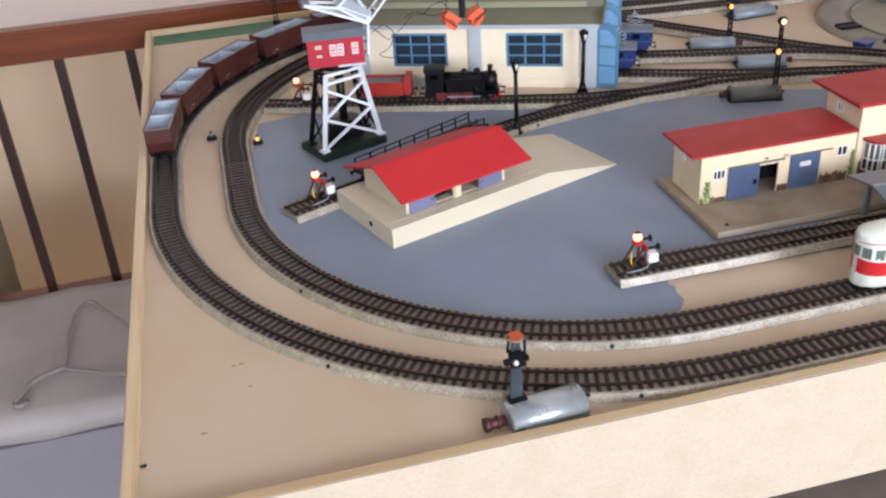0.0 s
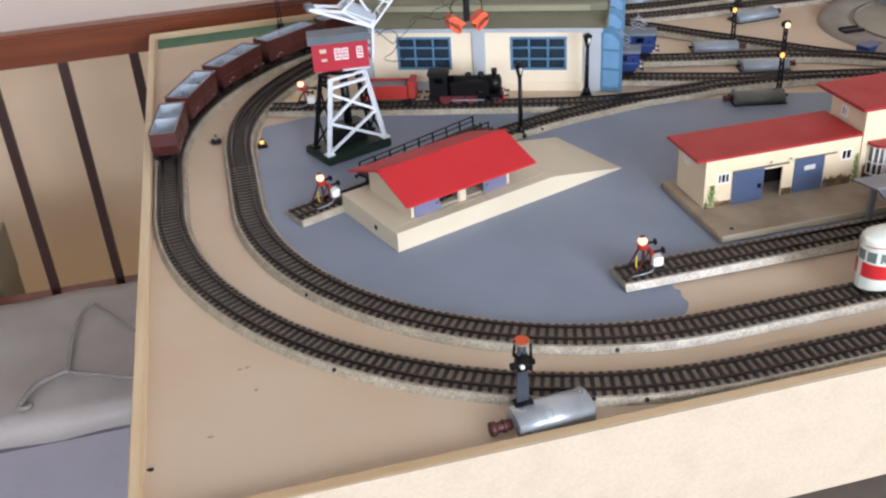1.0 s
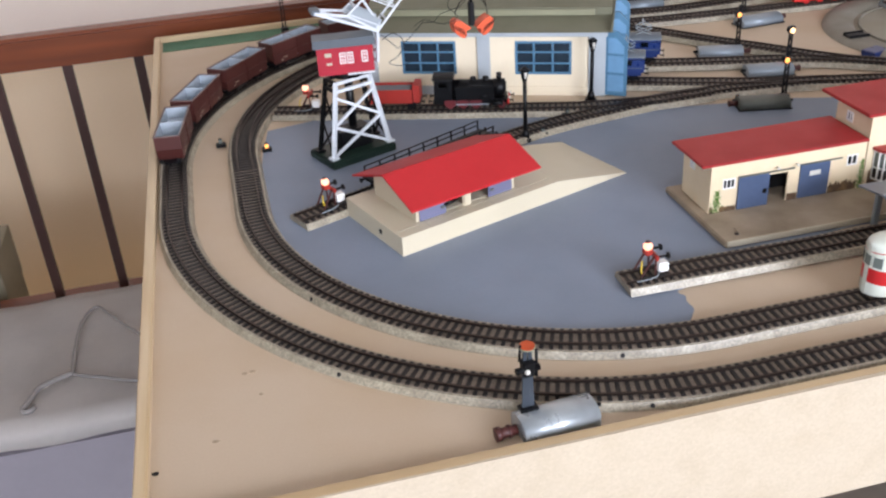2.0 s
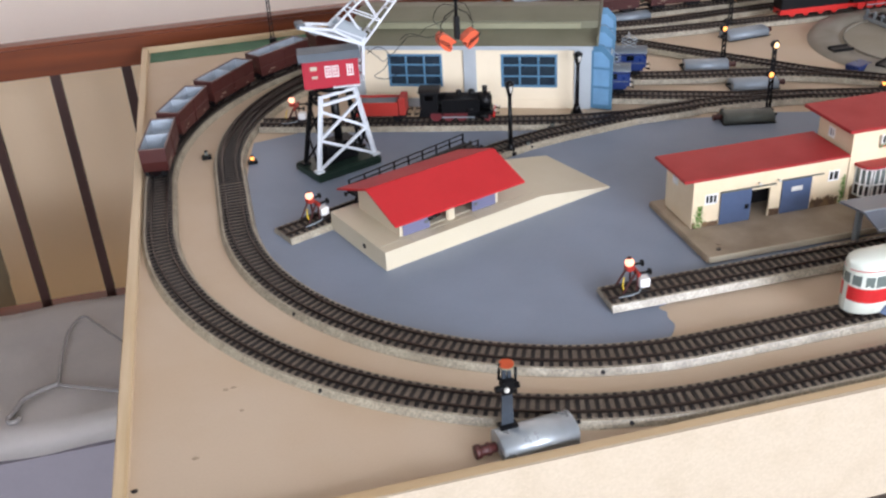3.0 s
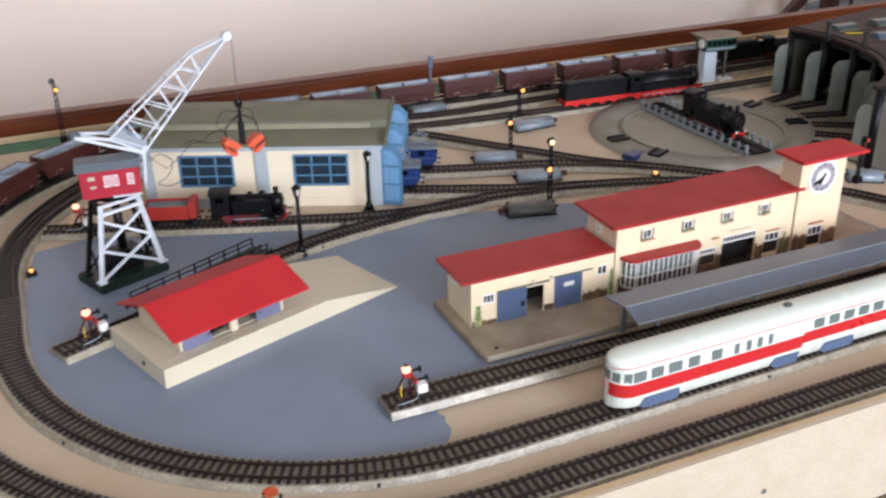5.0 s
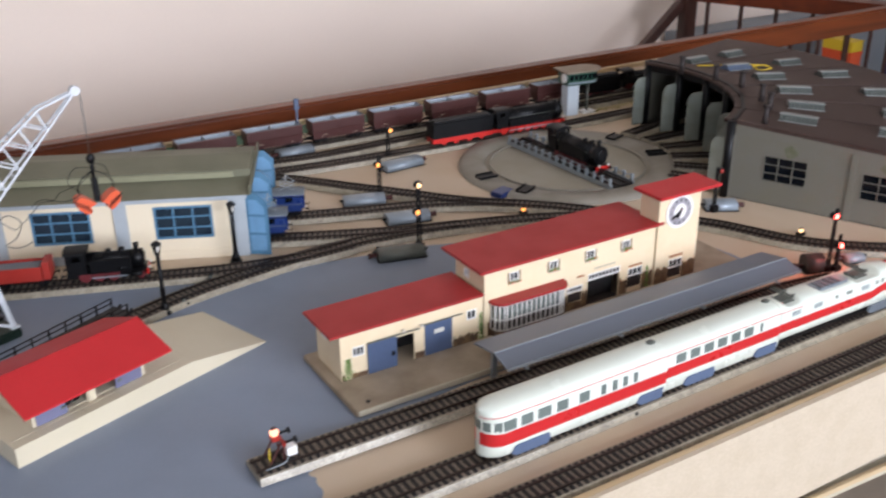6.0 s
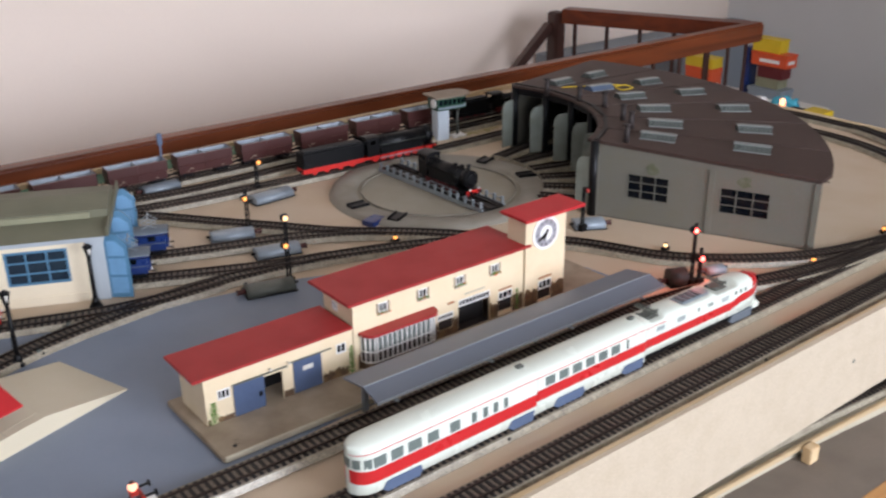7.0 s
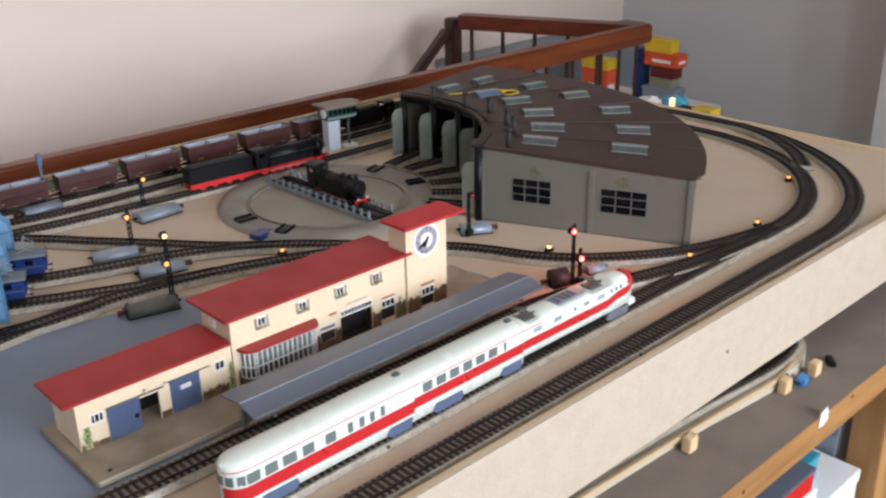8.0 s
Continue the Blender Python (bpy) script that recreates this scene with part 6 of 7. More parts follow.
        part("apron", bm, M_TRAIN_WHITE, ob, "white front apron")
        for x in (-h + 0.019, h - 0.072):
            pg = new("pantograph")
            pg.parent, pg.matrix_basis = ob, pose(x, 0, 0.0506 if x < 0 else 0.0494)
            bm = bmesh.new()
            box(bm, -0.010, 0.010, -0.008, 0.008, 0.0, 0.0014, bevel=0.0003)
            part("base", bm, M_DULL_GREY, pg)
            bm = bmesh.new()
            for s in (-1, 1):
                bar(bm, (-0.010, s * 0.006, 0.0014), (0.011, s * 0.0055, 0.0070), 0.0011)
                bar(bm, (0.011, s * 0.0055, 0.0070), (-0.006, s * 0.007, 0.0105), 0.0011)
            bar(bm, (-0.006, -0.014, 0.0108), (-0.006, 0.014, 0.0108), 0.0016)
            bar(bm, (-0.001, -0.014, 0.0106), (-0.001, 0.014, 0.0106), 0.0016)
            for s in (-1, 1):
                box(bm, -0.011, -0.008, *sorted((s * 0.0035, s * 0.0075)), 0.0014, 0.0042)
            part("frame_arm", bm, M_DULL_GREY, pg)
    else:
        bm = bmesh.new()
        box(bm, h - 0.006, h + 0.001, -0.0125, 0.0125, 0.0040, 0.0505, bevel=0.0015)
        part("bellows", bm, M_SLATE, ob, "grey bellows")
        bm = bmesh.new()
        box(bm, h - 0.012, h - 0.004, -0.003, 0.003, 0.0552, 0.0584, bevel=0.0008)
        part("roof_vent", bm, M_DULL_GREY, ob)
    for x in (-h + 0.040, -h + 0.054) + ((h - 0.048, h - 0.034) if kind == "power" else (h - 0.022, h - 0.010)):
        wheelset(ob, x, 0.0050)
    return ob


railcar(pose(0.2325, -0.3690, 0.0099, 0, 0, 0.7) @ Matrix.Diagonal((1, 1, 0.975, 1)), 0.2070, "tail")
railcar(pose(0.4170, -0.3658, 0.0099, 0, 0, 0.6) @ Matrix.Diagonal((1, 1, 0.95, 1)), 0.1600, "middle")
railcar(pose(0.6025, -0.3642, 0.0099, 0, 0, 0.1) @ Matrix.Diagonal((1, 1, 0.93, 1)), 0.2090, "power")


# ---------- blue electric locomotives ----------
def electric(m, label):
    ob = thing("electric_locomotive", label, "model locomotive", m, "blue electric locomotives")
    bm = bmesh.new()
    box(bm, -0.066, 0.066, -0.0150, 0.0150, 0.0080, 0.0345, bevel=0.0042)
    part("body", bm, M_BLUE, ob, "dark blue body")
    bm = bmesh.new()
    rings = [[(x, 0.0150 * math.sin(radians(a)), 0.0335 + 0.0060 * math.cos(radians(a))) for a in range(-90, 91, 15)] for x in (-0.0665, 0.0665)]
    loft(bm, rings, 0, True, True, False)
    part("roof", bm, M_SLATE, ob, "slate-grey roof")
    bm = bmesh.new()
    for s in (-1, 1):
        box(bm, -0.064, 0.064, *sorted((s * 0.0150, s * 0.0154)), 0.0196, 0.0206)
    for s in (-1, 1):
        box(bm, *sorted((s * 0.0660, s * 0.0664)), -0.0148, 0.0148, 0.0196, 0.0206)
    part("trim_line", bm, M_SLATE, ob, "grey trim line")
    for e in (-1, 1):
        for y in (-0.0085, 0.0, 0.0085):
            bm = bmesh.new()
            box(bm, *sorted((e * 0.0658, e * 0.0665)), y - 0.0032, y + 0.0032, 0.0240, 0.0315, bevel=0.0003)
            part("cab_window", bm, M_PANE, ob)
        buffers(ob, e * 0.066, e)
        for y in (-0.0105, 0.0105):
            bm = bmesh.new()
            cyl(bm, (e * 0.0655, y, 0.0150), (e * 0.0675, y, 0.0150), 0.0016, n=12)
            part("headlight", bm, M_LAMP_GLASS, ob)
    for s in (-1, 1):
        for k in range(5):
            bm = bmesh.new()
            x = -0.044 + 0.022 * k
            box(bm, x - 0.005, x + 0.005, *sorted((s * 0.0148, s * 0.0153)), 0.0238, 0.0306, bevel=0.0002)
            part("side_window", bm, M_PANE, ob)
        for x in (-0.040, 0.040):
            bm = bmesh.new()
            box(bm, x - 0.019, x + 0.019, *sorted((s * 0.0105, s * 0.0128)), 0.0028, 0.0078, bevel=0.0005)
            part("bogie_side", bm, M_BLACK, ob)
    for x in (-0.051, -0.030, 0.030, 0.051):
        wheelset(ob, x, 0.0056)
    for x in (-0.040, 0.042):
        pg = new("pantograph")
        pg.parent, pg.matrix_basis = ob, pose(x, 0, 0.0395)
        bm = bmesh.new()
        for s in (-1, 1):
            bar(bm, (-0.010, s * 0.007, 0.0), (0.011, s * 0.006, 0.0085), 0.0008)
            bar(bm, (0.011, s * 0.006, 0.0085), (-0.002, s * 0.008, 0.0160), 0.0008)
            bar(bm, (0.010, s * 0.007, 0.0), (-0.011, s * 0.006, 0.0085), 0.0008)
            bar(bm, (-0.011, s * 0.006, 0.0085), (0.002, s * 0.008, 0.0160), 0.0008)
        bar(bm, (-0.001, -0.014, 0.0165), (-0.001, 0.014, 0.0165), 0.0014)
        part("frame_arm", bm, M_GREY_METAL, pg)
    return ob


electric(W_SHED_A.spot(W_SHED_A.nearest(0.130, 0.226), 0.08, 0.0111), "dark blue electric locomotive looking out of the engine shed")
electric(W_SHED_B.spot(W_SHED_B.nearest(0.174, 0.268), 0.08, 0.0114), "dark blue electric locomotive with slate roof leaving the shed")


# ---------- the lattice crane ----------
def crane():
    a = math.degrees(math.atan2(0.029, 0.071))
    ob = thing("lattice_crane", "silver-white lattice crane with crimson cabin and orange grab", "crane", pose(-0.2335, 0.1225, 0.001, 0, 0, a))
    b, t, H = 0.0385, 0.0225, 0.094
    bm = bmesh.new()
    box(bm, -0.044, 0.043, -0.0455, 0.010, 0.0, 0.009, bevel=0.0012)
    box(bm, -0.0425, 0.0415, -0.0440, 0.0075, 0.009, 0.0105, bevel=0.0005)
    part("base", bm, M_DARK_GREEN, ob, "dark green base plate")
    bm = bmesh.new()
    box(bm, -0.020, 0.022, -0.028, -0.004, 0.0105, 0.034, bevel=0.001)
    cyl(bm, (0.006, -0.012, 0.034), (0.006, -0.012, H), 0.0050, n=12)
    part("drive_housing", bm, M_BLACK, ob)
    P = lambda sx, sy, u: Vector((sx * (b + (t - b) * u) + 0.006 * u, -(b + (t - b) * u) if sy < 0 else -0.006 + 0.006 * u, 0.0105 + (H - 0.0105) * u))
    for sx in (-1, 1):
        for sy in (-1, 1):
            bm = bmesh.new()
            bar(bm, P(sx, sy, 0), P(sx, sy, 1), 0.0044 if sy < 0 else 0.004)
            part("leg", bm, M_CRANE_WHITE if sy < 0 else M_BLACK, ob)
            bm = bmesh.new()
            q = P(sx, sy, 0)
            box(bm, q.x - 0.005, q.x + 0.005, q.y - 0.005, q.y + 0.005, 0.0105, 0.0130, bevel=0.0004)
            part("foot", bm, M_CRANE_WHITE if sy < 0 else M_BLACK, ob)
    levels = (0.02, 0.42, 0.80)
    for (ax, ay), (bx, by) in (((-1, -1), (1, -1)), ((1, -1), (1, 1)), ((1, 1), (-1, 1)), ((-1, 1), (-1, -1))):
        for lo, hi in zip(levels, levels[1:]):
            for p, q in ((P(ax, ay, lo), P(bx, by, hi)), (P(bx, by, lo), P(ax, ay, hi))):
                if ay > 0 and by > 0:
                    continue
                dark = ay > 0 or by > 0
                bm = bmesh.new()
                bar(bm, p, q, 0.0029 if not dark else 0.002)
                part("brace", bm, M_BLACK if dark else M_CRANE_WHITE, ob)
        for u in (0.88, 0.985):
            bm = bmesh.new()
            bar(bm, P(ax, ay, u), P(bx, by, u), 0.0036, 0.0036)
            part("tie", bm, M_CRANE_WHITE if ay < 0 and by < 0 else M_BLACK, ob)
    # slewing part
    cab = new("cabin")
    cab.parent, cab.matrix_basis = ob, pose(0.010, -0.005, H + 0.0045, 0, 0, -a + 4)
    cab["label"] = "crimson cabin with white windows and slate roof"
    bm = bmesh.new()
    cyl(bm, (0, 0, -0.0045), (0, 0, 0.0025), 0.020, n=24)
    part("turning_ring", bm, M_BLACK, cab)
    Q = pose(0, 0, 0, 0, 0, -9)
    bm = bmesh.new()
    box(bm, -0.033, 0.031, -0.023, 0.013, 0.0026, 0.0360, bevel=0.0008)
    part("cabin_body", bm, M_CRANE_RED, cab, "", Q)
    bm = bmesh.new()
    rings = [[(x, y, z) for y, z in ((-0.0265, 0.0355), (-0.018, 0.0425), (0.009, 0.0425), (0.0165, 0.0355))] for x in (-0.0365, 0.034)]
    loft(bm, rings, 0, True, True, False)
    part("cabin_roof", bm, M_SLATE, cab, "slate-grey cabin roof", Q)
    for x, w in ((-0.004, 0.007), (0.0045, 0.007), (0.021, 0.007)):
        window(cab, w, 0.0130, Q @ pose(x, -0.0231, 0.0155), 2, 3, fw=0.0011)
    plain("name_plate", M_CONCRETE, cab, -0.024, -0.0165, -0.0236, -0.0229, 0.0245, 0.0290, at=Q)
    plain("name_plate", M_CONCRETE, cab, -0.023, -0.0165, -0.0236, -0.0229, 0.0150, 0.0178, at=Q)
    plain("step", M_CRANE_WHITE, cab, 0.0, 0.031, -0.0262, -0.0232, 0.0026, 0.0042, at=Q)
    # mast and boom, in the plane of the boom
    mast = new("mast")
    mast.parent, mast.matrix_basis = cab, pose(0.0, 0.0, 0.0)
    bm = bmesh.new()
    for s in (-1, 1):
        bar(bm, (0.0350, s * 0.012, 0.008), (0.0385, s * 0.012, 0.050), 0.0028)
        for k in range(4):
            bar(bm, (0.0345 + 0.001 * k, s * 0.012, 0.012 * k + 0.002), (0.0350 + 0.001 * k, -s * 0.012, 0.012 * (k + 1)), 0.0018)
    part("mast_lattice", bm, M_CRANE_WHITE, mast)
    boom = new("boom")
    boom.parent, boom.matrix_basis = cab, pose(0.0385, 0.0, 0.0440)
    boom["label"] = "silver-white lattice boom"
    tip = Vector((0.112, 0, 0.116))
    back = Vector((-0.070, 0, 0.029))
    up0 = Vector((-0.034, 0, 0.022))
    kink = Vector((0.070, 0, 0.103))
    for s in (-1, 1):
        o0, o1, o2 = Vector((0, s * 0.012, 0)), Vector((0, s * 0.003, 0)), Vector((0, s * 0.0065, 0))
        lower, upper = (Vector((0, 0, 0)) + o0, tip + o1), (up0 + o0, kink + o2)
        for nm, p, q, w in (("lower_chord", *lower, 0.0022), ("upper_chord", *upper, 0.0021), ("upper_chord", upper[1], tip + o1, 0.0021), ("counter_arm", up0 + o0 * 1.0, back + o0 * 0.8, 0.0026),
                            ("counter_arm", Vector((0, 0, 0)) + o0, back + o0 * 0.8, 0.0032), ("stay", up0 + o0, Vector((0.0, 0, 0.0)) + o0, 0.0024)):
            bm = bmesh.new()
            bar(bm, p, q, w)
            part(nm, bm, M_CRANE_WHITE, boom)
        n = 5
        for k in range(n):
            u0, u1 = k / n, (k + 1) / n
            p, q = lower[0].lerp(lower[1], u0 * 0.80 + 0.04), upper[0].lerp(upper[1], u1 * 0.98)
            q0 = upper[0].lerp(upper[1], u0 + 0.02)
            bm = bmesh.new()
            bar(bm, q0, p, 0.0013)
            bar(bm, p, q, 0.0013)
            part("boom_brace", bm, M_CRANE_WHITE, boom)
    for u in (0.1, 0.3, 0.5, 0.7, 0.9):
        bm = bmesh.new()
        p, q = Vector((0, 0, 0)).lerp(tip, u), up0.lerp(kink, u)
        w = 0.012 + (0.003 - 0.012) * u
        bar(bm, p + Vector((0, -w, 0)), p + Vector((0, w, 0)), 0.0018)
        part("cross_tie", bm, M_CRANE_WHITE, boom)
        bm = bmesh.new()
        w2 = 0.012 + (0.0065 - 0.012) * u
        bar(bm, q + Vector((0, -w2, 0)), q + Vector((0, w2, 0)), 0.0018)
        part("cross_tie", bm, M_CRANE_WHITE, boom)
    bm = bmesh.new()
    cyl(bm, tip + Vector((0, -0.0045, 0)), tip + Vector((0, 0.0045, 0)), 0.0052, n=16)
    part("sheave", bm, M_CRANE_WHITE, boom)
    bm = bmesh.new()
    box(bm, back.x - 0.003, back.x + 0.007, -0.0098, 0.0098, back.z - 0.003, back.z + 0.003, bevel=0.001)
    part("counterweight", bm, M_SLATE, boom, "slate-grey counterweight")
    for s in (-1, 1):
        bm = bmesh.new()
        poly = [(0.0, 0.002), (-0.020, 0.012), (-0.036, 0.021), (-0.024, 0.031), (0.006, 0.012)]
        side(bm, poly, s * 0.0118 - 0.0004, s * 0.0118 + 0.0004)
        part("gusset_plate", bm, M_GREY_METAL, boom, "grey gusset plate")
    # grab hanging from the tip, in the cabin's axes
    g = new("grab")
    g.parent, g.matrix_basis = cab, pose(0.0385 + 0.112 + 0.0052, 0.0, 0.0)
    g["label"] = "orange and black clamshell grab on thin cables"
    zt = 0.0440 + 0.116
    bm = bmesh.new()
    for y in (-0.0015, 0.0015):
        tube(bm, [(0, y, zt), (0, y, 0.084)], 0.00022, 5)
    part("cable", bm, M_DULL_GREY, g)
    bm = bmesh.new()
    ball(bm, (0, 0, 0.0805), 0.0050, 0, 12, 8, (1, 0.7, 1.25))
    cyl(bm, (0, 0, 0.056), (0, 0, 0.077), 0.0020, n=8)
    part("pulley_block", bm, M_BLACK, g)
    bm = bmesh.new()
    box(bm, -0.0032, 0.0032, -0.0038, 0.0038, 0.030, 0.058, bevel=0.001)
    part("grab_head", bm, M_BLACK, g)
    for s in (-1, 1):
        bm = bmesh.new()
        pts = [(0.0030, 0.0290), (0.0080, 0.0330), (0.0150, 0.0385), (0.0205, 0.0400), (0.0242, 0.0370), (0.0250, 0.0310), (0.0225, 0.0245), (0.0165, 0.0195), (0.0115, 0.0178), (0.0090, 0.0215), (0.0095, 0.0262)]
        loft(bm, [[(s * x, y, z) for x, z in pts] for y in (-0.0080, 0.0080)], 0, True, True, False)
        part("shell", bm, M_ORANGE, g, "orange grab shell with dark stripes")
        for k in range(5):
            bm = bmesh.new()
            u = 0.0105 + 0.0030 * k
            bar(bm, (s * u, -0.0083, 0.0205 + 0.0024 * k), (s * (u + 0.0040), -0.0083, 0.0300 + 0.0016 * k), 0.0016, 0.0007)
            part("stripe", bm, M_BLACK, g)
        bm = bmesh.new()
        tube(bm, [(s * 0.002, 0, 0.066), (s * 0.014, 0, 0.059), (s * 0.020, 0, 0.048), (s * 0.019, 0, 0.036)], 0.0007, 5)
        part("grab_arm", bm, M_BLACK, g)
    bm = bmesh.new()
    tube(bm, [(0.003, -0.005, 0.072), (-0.016, -0.006, 0.056), (-0.040, -0.004, 0.050), (-0.048, -0.002, 0.041), (-0.062, -0.004, 0.043), (-0.078, -0.004, 0.028), (-0.094, -0.006, 0.018), (-0.112, -0.004, 0.036)], 0.00045, 5)
    part("slack_wire", bm, M_BLACK, g, "loose dark control wire")
    for k, path in enumerate(([(0.002, -0.004, 0.070), (-0.020, -0.005, 0.074), (-0.030, -0.004, 0.058), (-0.018, -0.004, 0.044), (-0.036, -0.004, 0.038), (-0.060, -0.003, 0.046), (-0.072, -0.004, 0.040)],
                              [(-0.112, -0.004, 0.030), (-0.098, -0.005, 0.036), (-0.086, -0.005, 0.024), (-0.094, -0.005, 0.008), (-0.106, -0.005, 0.002), (-0.092, -0.005, -0.004), (-0.076, -0.005, 0.000)],
                              [(0.001, 0.004, 0.074), (0.014, 0.004, 0.068), (0.020, 0.003, 0.052), (0.022, 0.003, 0.040)])):
        bm = bmesh.new()
        tube(bm, [(p.x, path[0][1], p.y) for p in (Vector(q) for q in spline([(x, z) for x, y, z in path], 0.004))], 0.00045, 5)
        part("slack_wire", bm, M_BLACK, g, "loose dark control wire")
    return ob


crane()


# ---------- lamps, signals and their drive boxes ----------
def half_round(bm, L, w, h, mi=0):
    pts = [(-w / 2, 0.0)] + [(-w / 2 * math.cos(radians(a)), h * 0.55 + h * 0.45 * math.sin(radians(a))) for a in range(0, 181, 20)] + [(w / 2, 0.0)]
    loft(bm, [[(x, y, z) for y, z in pts] for x in (-L / 2, L / 2)], mi, True, True, True)


def drive_box(m, casing, label, L=0.062, w=0.028, h=0.0130):
    ob = thing("signal_drive", label, "signal box", m, "signal drive boxes")
    bm = bmesh.new()
    half_round(bm, L, w, h)
    part("casing", bm, casing, ob)
    bm = bmesh.new()
    cyl(bm, (-L / 2 - 0.011, 0.001, 0.0052), (-L / 2, 0.001, 0.0052), 0.0032, n=14)
    cyl(bm, (-L / 2 - 0.0115, 0.001, 0.0052), (-L / 2 - 0.009, 0.001, 0.0052), 0.0040, n=14)
    part("solenoid", bm, M_OXIDE, ob, "brown-red solenoid end")
    bm = bmesh.new()
    cyl(bm, (L / 2, 0.0, 0.0062), (L / 2 + 0.006, 0.0, 0.0062), 0.0018, n=8)
    box(bm, -L / 2 - 0.002, L / 2 + 0.002, -w / 2 - 0.0012, w / 2 + 0.0012, 0.0, 0.0011)
    part("foot_plate", bm, M_BLACK, ob)
    return ob


def lamp_post(x, y, h, label="black lattice lamp post with a white glass lantern", lean=0.0):
    ob = thing("lamp_post", label, "lamp", pose(x, y, 0.001, lean), "platform lamp posts")
    bm = bmesh.new()
    cyl(bm, (0, 0, 0), (0, 0, 0.004), 0.0085, 0.0070, 16)
    cyl(bm, (0, 0, 0.004), (0, 0, 0.014), 0.0062, 0.0032, 12)
    part("foot", bm, M_BLACK, ob)
    bm = bmesh.new()
    cyl(bm, (0, 0, 0.011), (0, 0, h - 0.017), 0.0029, 0.0023, 10)
    part("pole", bm, M_BLACK, ob)
    bm = bmesh.new()
    cyl(bm, (0, 0, h - 0.018), (0, 0, h - 0.004), 0.0026, 0.0056, 8)
    part("lantern", bm, M_BLACK, ob)
    bm = bmesh.new()
    cyl(bm, (0, -0.0036, h - 0.013), (0, -0.0052, h - 0.0055), 0.0013, 0.0020, 8)
    part("glass", bm, M_LAMP_GLASS, ob)
    bm = bmesh.new()
    cyl(bm, (0, 0, h - 0.004), (0, 0, h), 0.0064, 0.0012, 8)
    part("cap", bm, M_BLACK, ob)
    return ob


def light_signal(x, y, h, lamps, label, turn=0):
    """A colour-light signal: mast, and a lit head at each (height, colour)."""
    ob = thing("light_signal", label, "signal", pose(x, y, 0.001, 0, 0, turn), "lit signals")
    bm = bmesh.new()
    box(bm, -0.006, 0.006, -0.005, 0.005, 0, 0.010, bevel=0.0008)
    part("base", bm, M_BLACK, ob)
    bm = bmesh.new()
    for sx in (-1, 1):
        bar(bm, (sx * 0.0027, 0, 0.010), (sx * 0.0016, 0, h), 0.0018)
    n = max(4, int(h / 0.010))
    for k in range(n):
        z0, z1 = 0.010 + (h - 0.012) * k / n, 0.010 + (h - 0.012) * (k + 1) / n
        bar(bm, (-0.0027 + 0.0011 * k / n, 0, z0), (0.0027 - 0.0011 * k / n, 0, z1), 0.0011)
    part("mast", bm, M_BLACK, ob)
    for z, m, sx in lamps:
        hd = new("signal_head")
        hd.parent, hd.matrix_basis = ob, pose(sx, -0.0035, z)
        bm = bmesh.new()
        cyl(bm, (0, 0.0028, 0), (0, -0.0008, 0), 0.0046, n=16)
        cyl(bm, (0, -0.0008, 0.0012), (0, -0.0040, 0.0018), 0.0040, 0.0044, 12)
        part("lamp_case", bm, M_BLACK, hd)
        bm = bmesh.new()
        ball(bm, (0, -0.0036, 0), 0.0033, 0, 12, 8)
        part("bulb", bm, m, hd)
        bm = bmesh.new()
        bar(bm, (0, 0.001, 0), (-sx, 0.0030, -0.001), 0.0014)
        part("bracket", bm, M_BLACK, hd)
    return ob


def ground_lamp(x, y, m, label="small lit turnout lantern", turn=0):
    ob = thing("turnout_lantern", label, "lantern", pose(x, y, 0.0008, 0, 0, turn), "turnout lanterns")
    bm = bmesh.new()
    box(bm, -0.006, 0.006, -0.004, 0.004, 0, 0.0050, bevel=0.0008)
    part("housing", bm, M_BLACK, ob)
    bm = bmesh.new()
    box(bm, -0.0021, 0.0021, -0.0021, 0.0021, 0.0051, 0.0098, bevel=0.0005)
    part("lantern", bm, m, ob)
    bm = bmesh.new()
    cyl(bm, (0, 0, 0.0099), (0, 0, 0.0112), 0.0027, 0.0014, 8)
    part("cap", bm, M_BLACK, ob)
    return ob


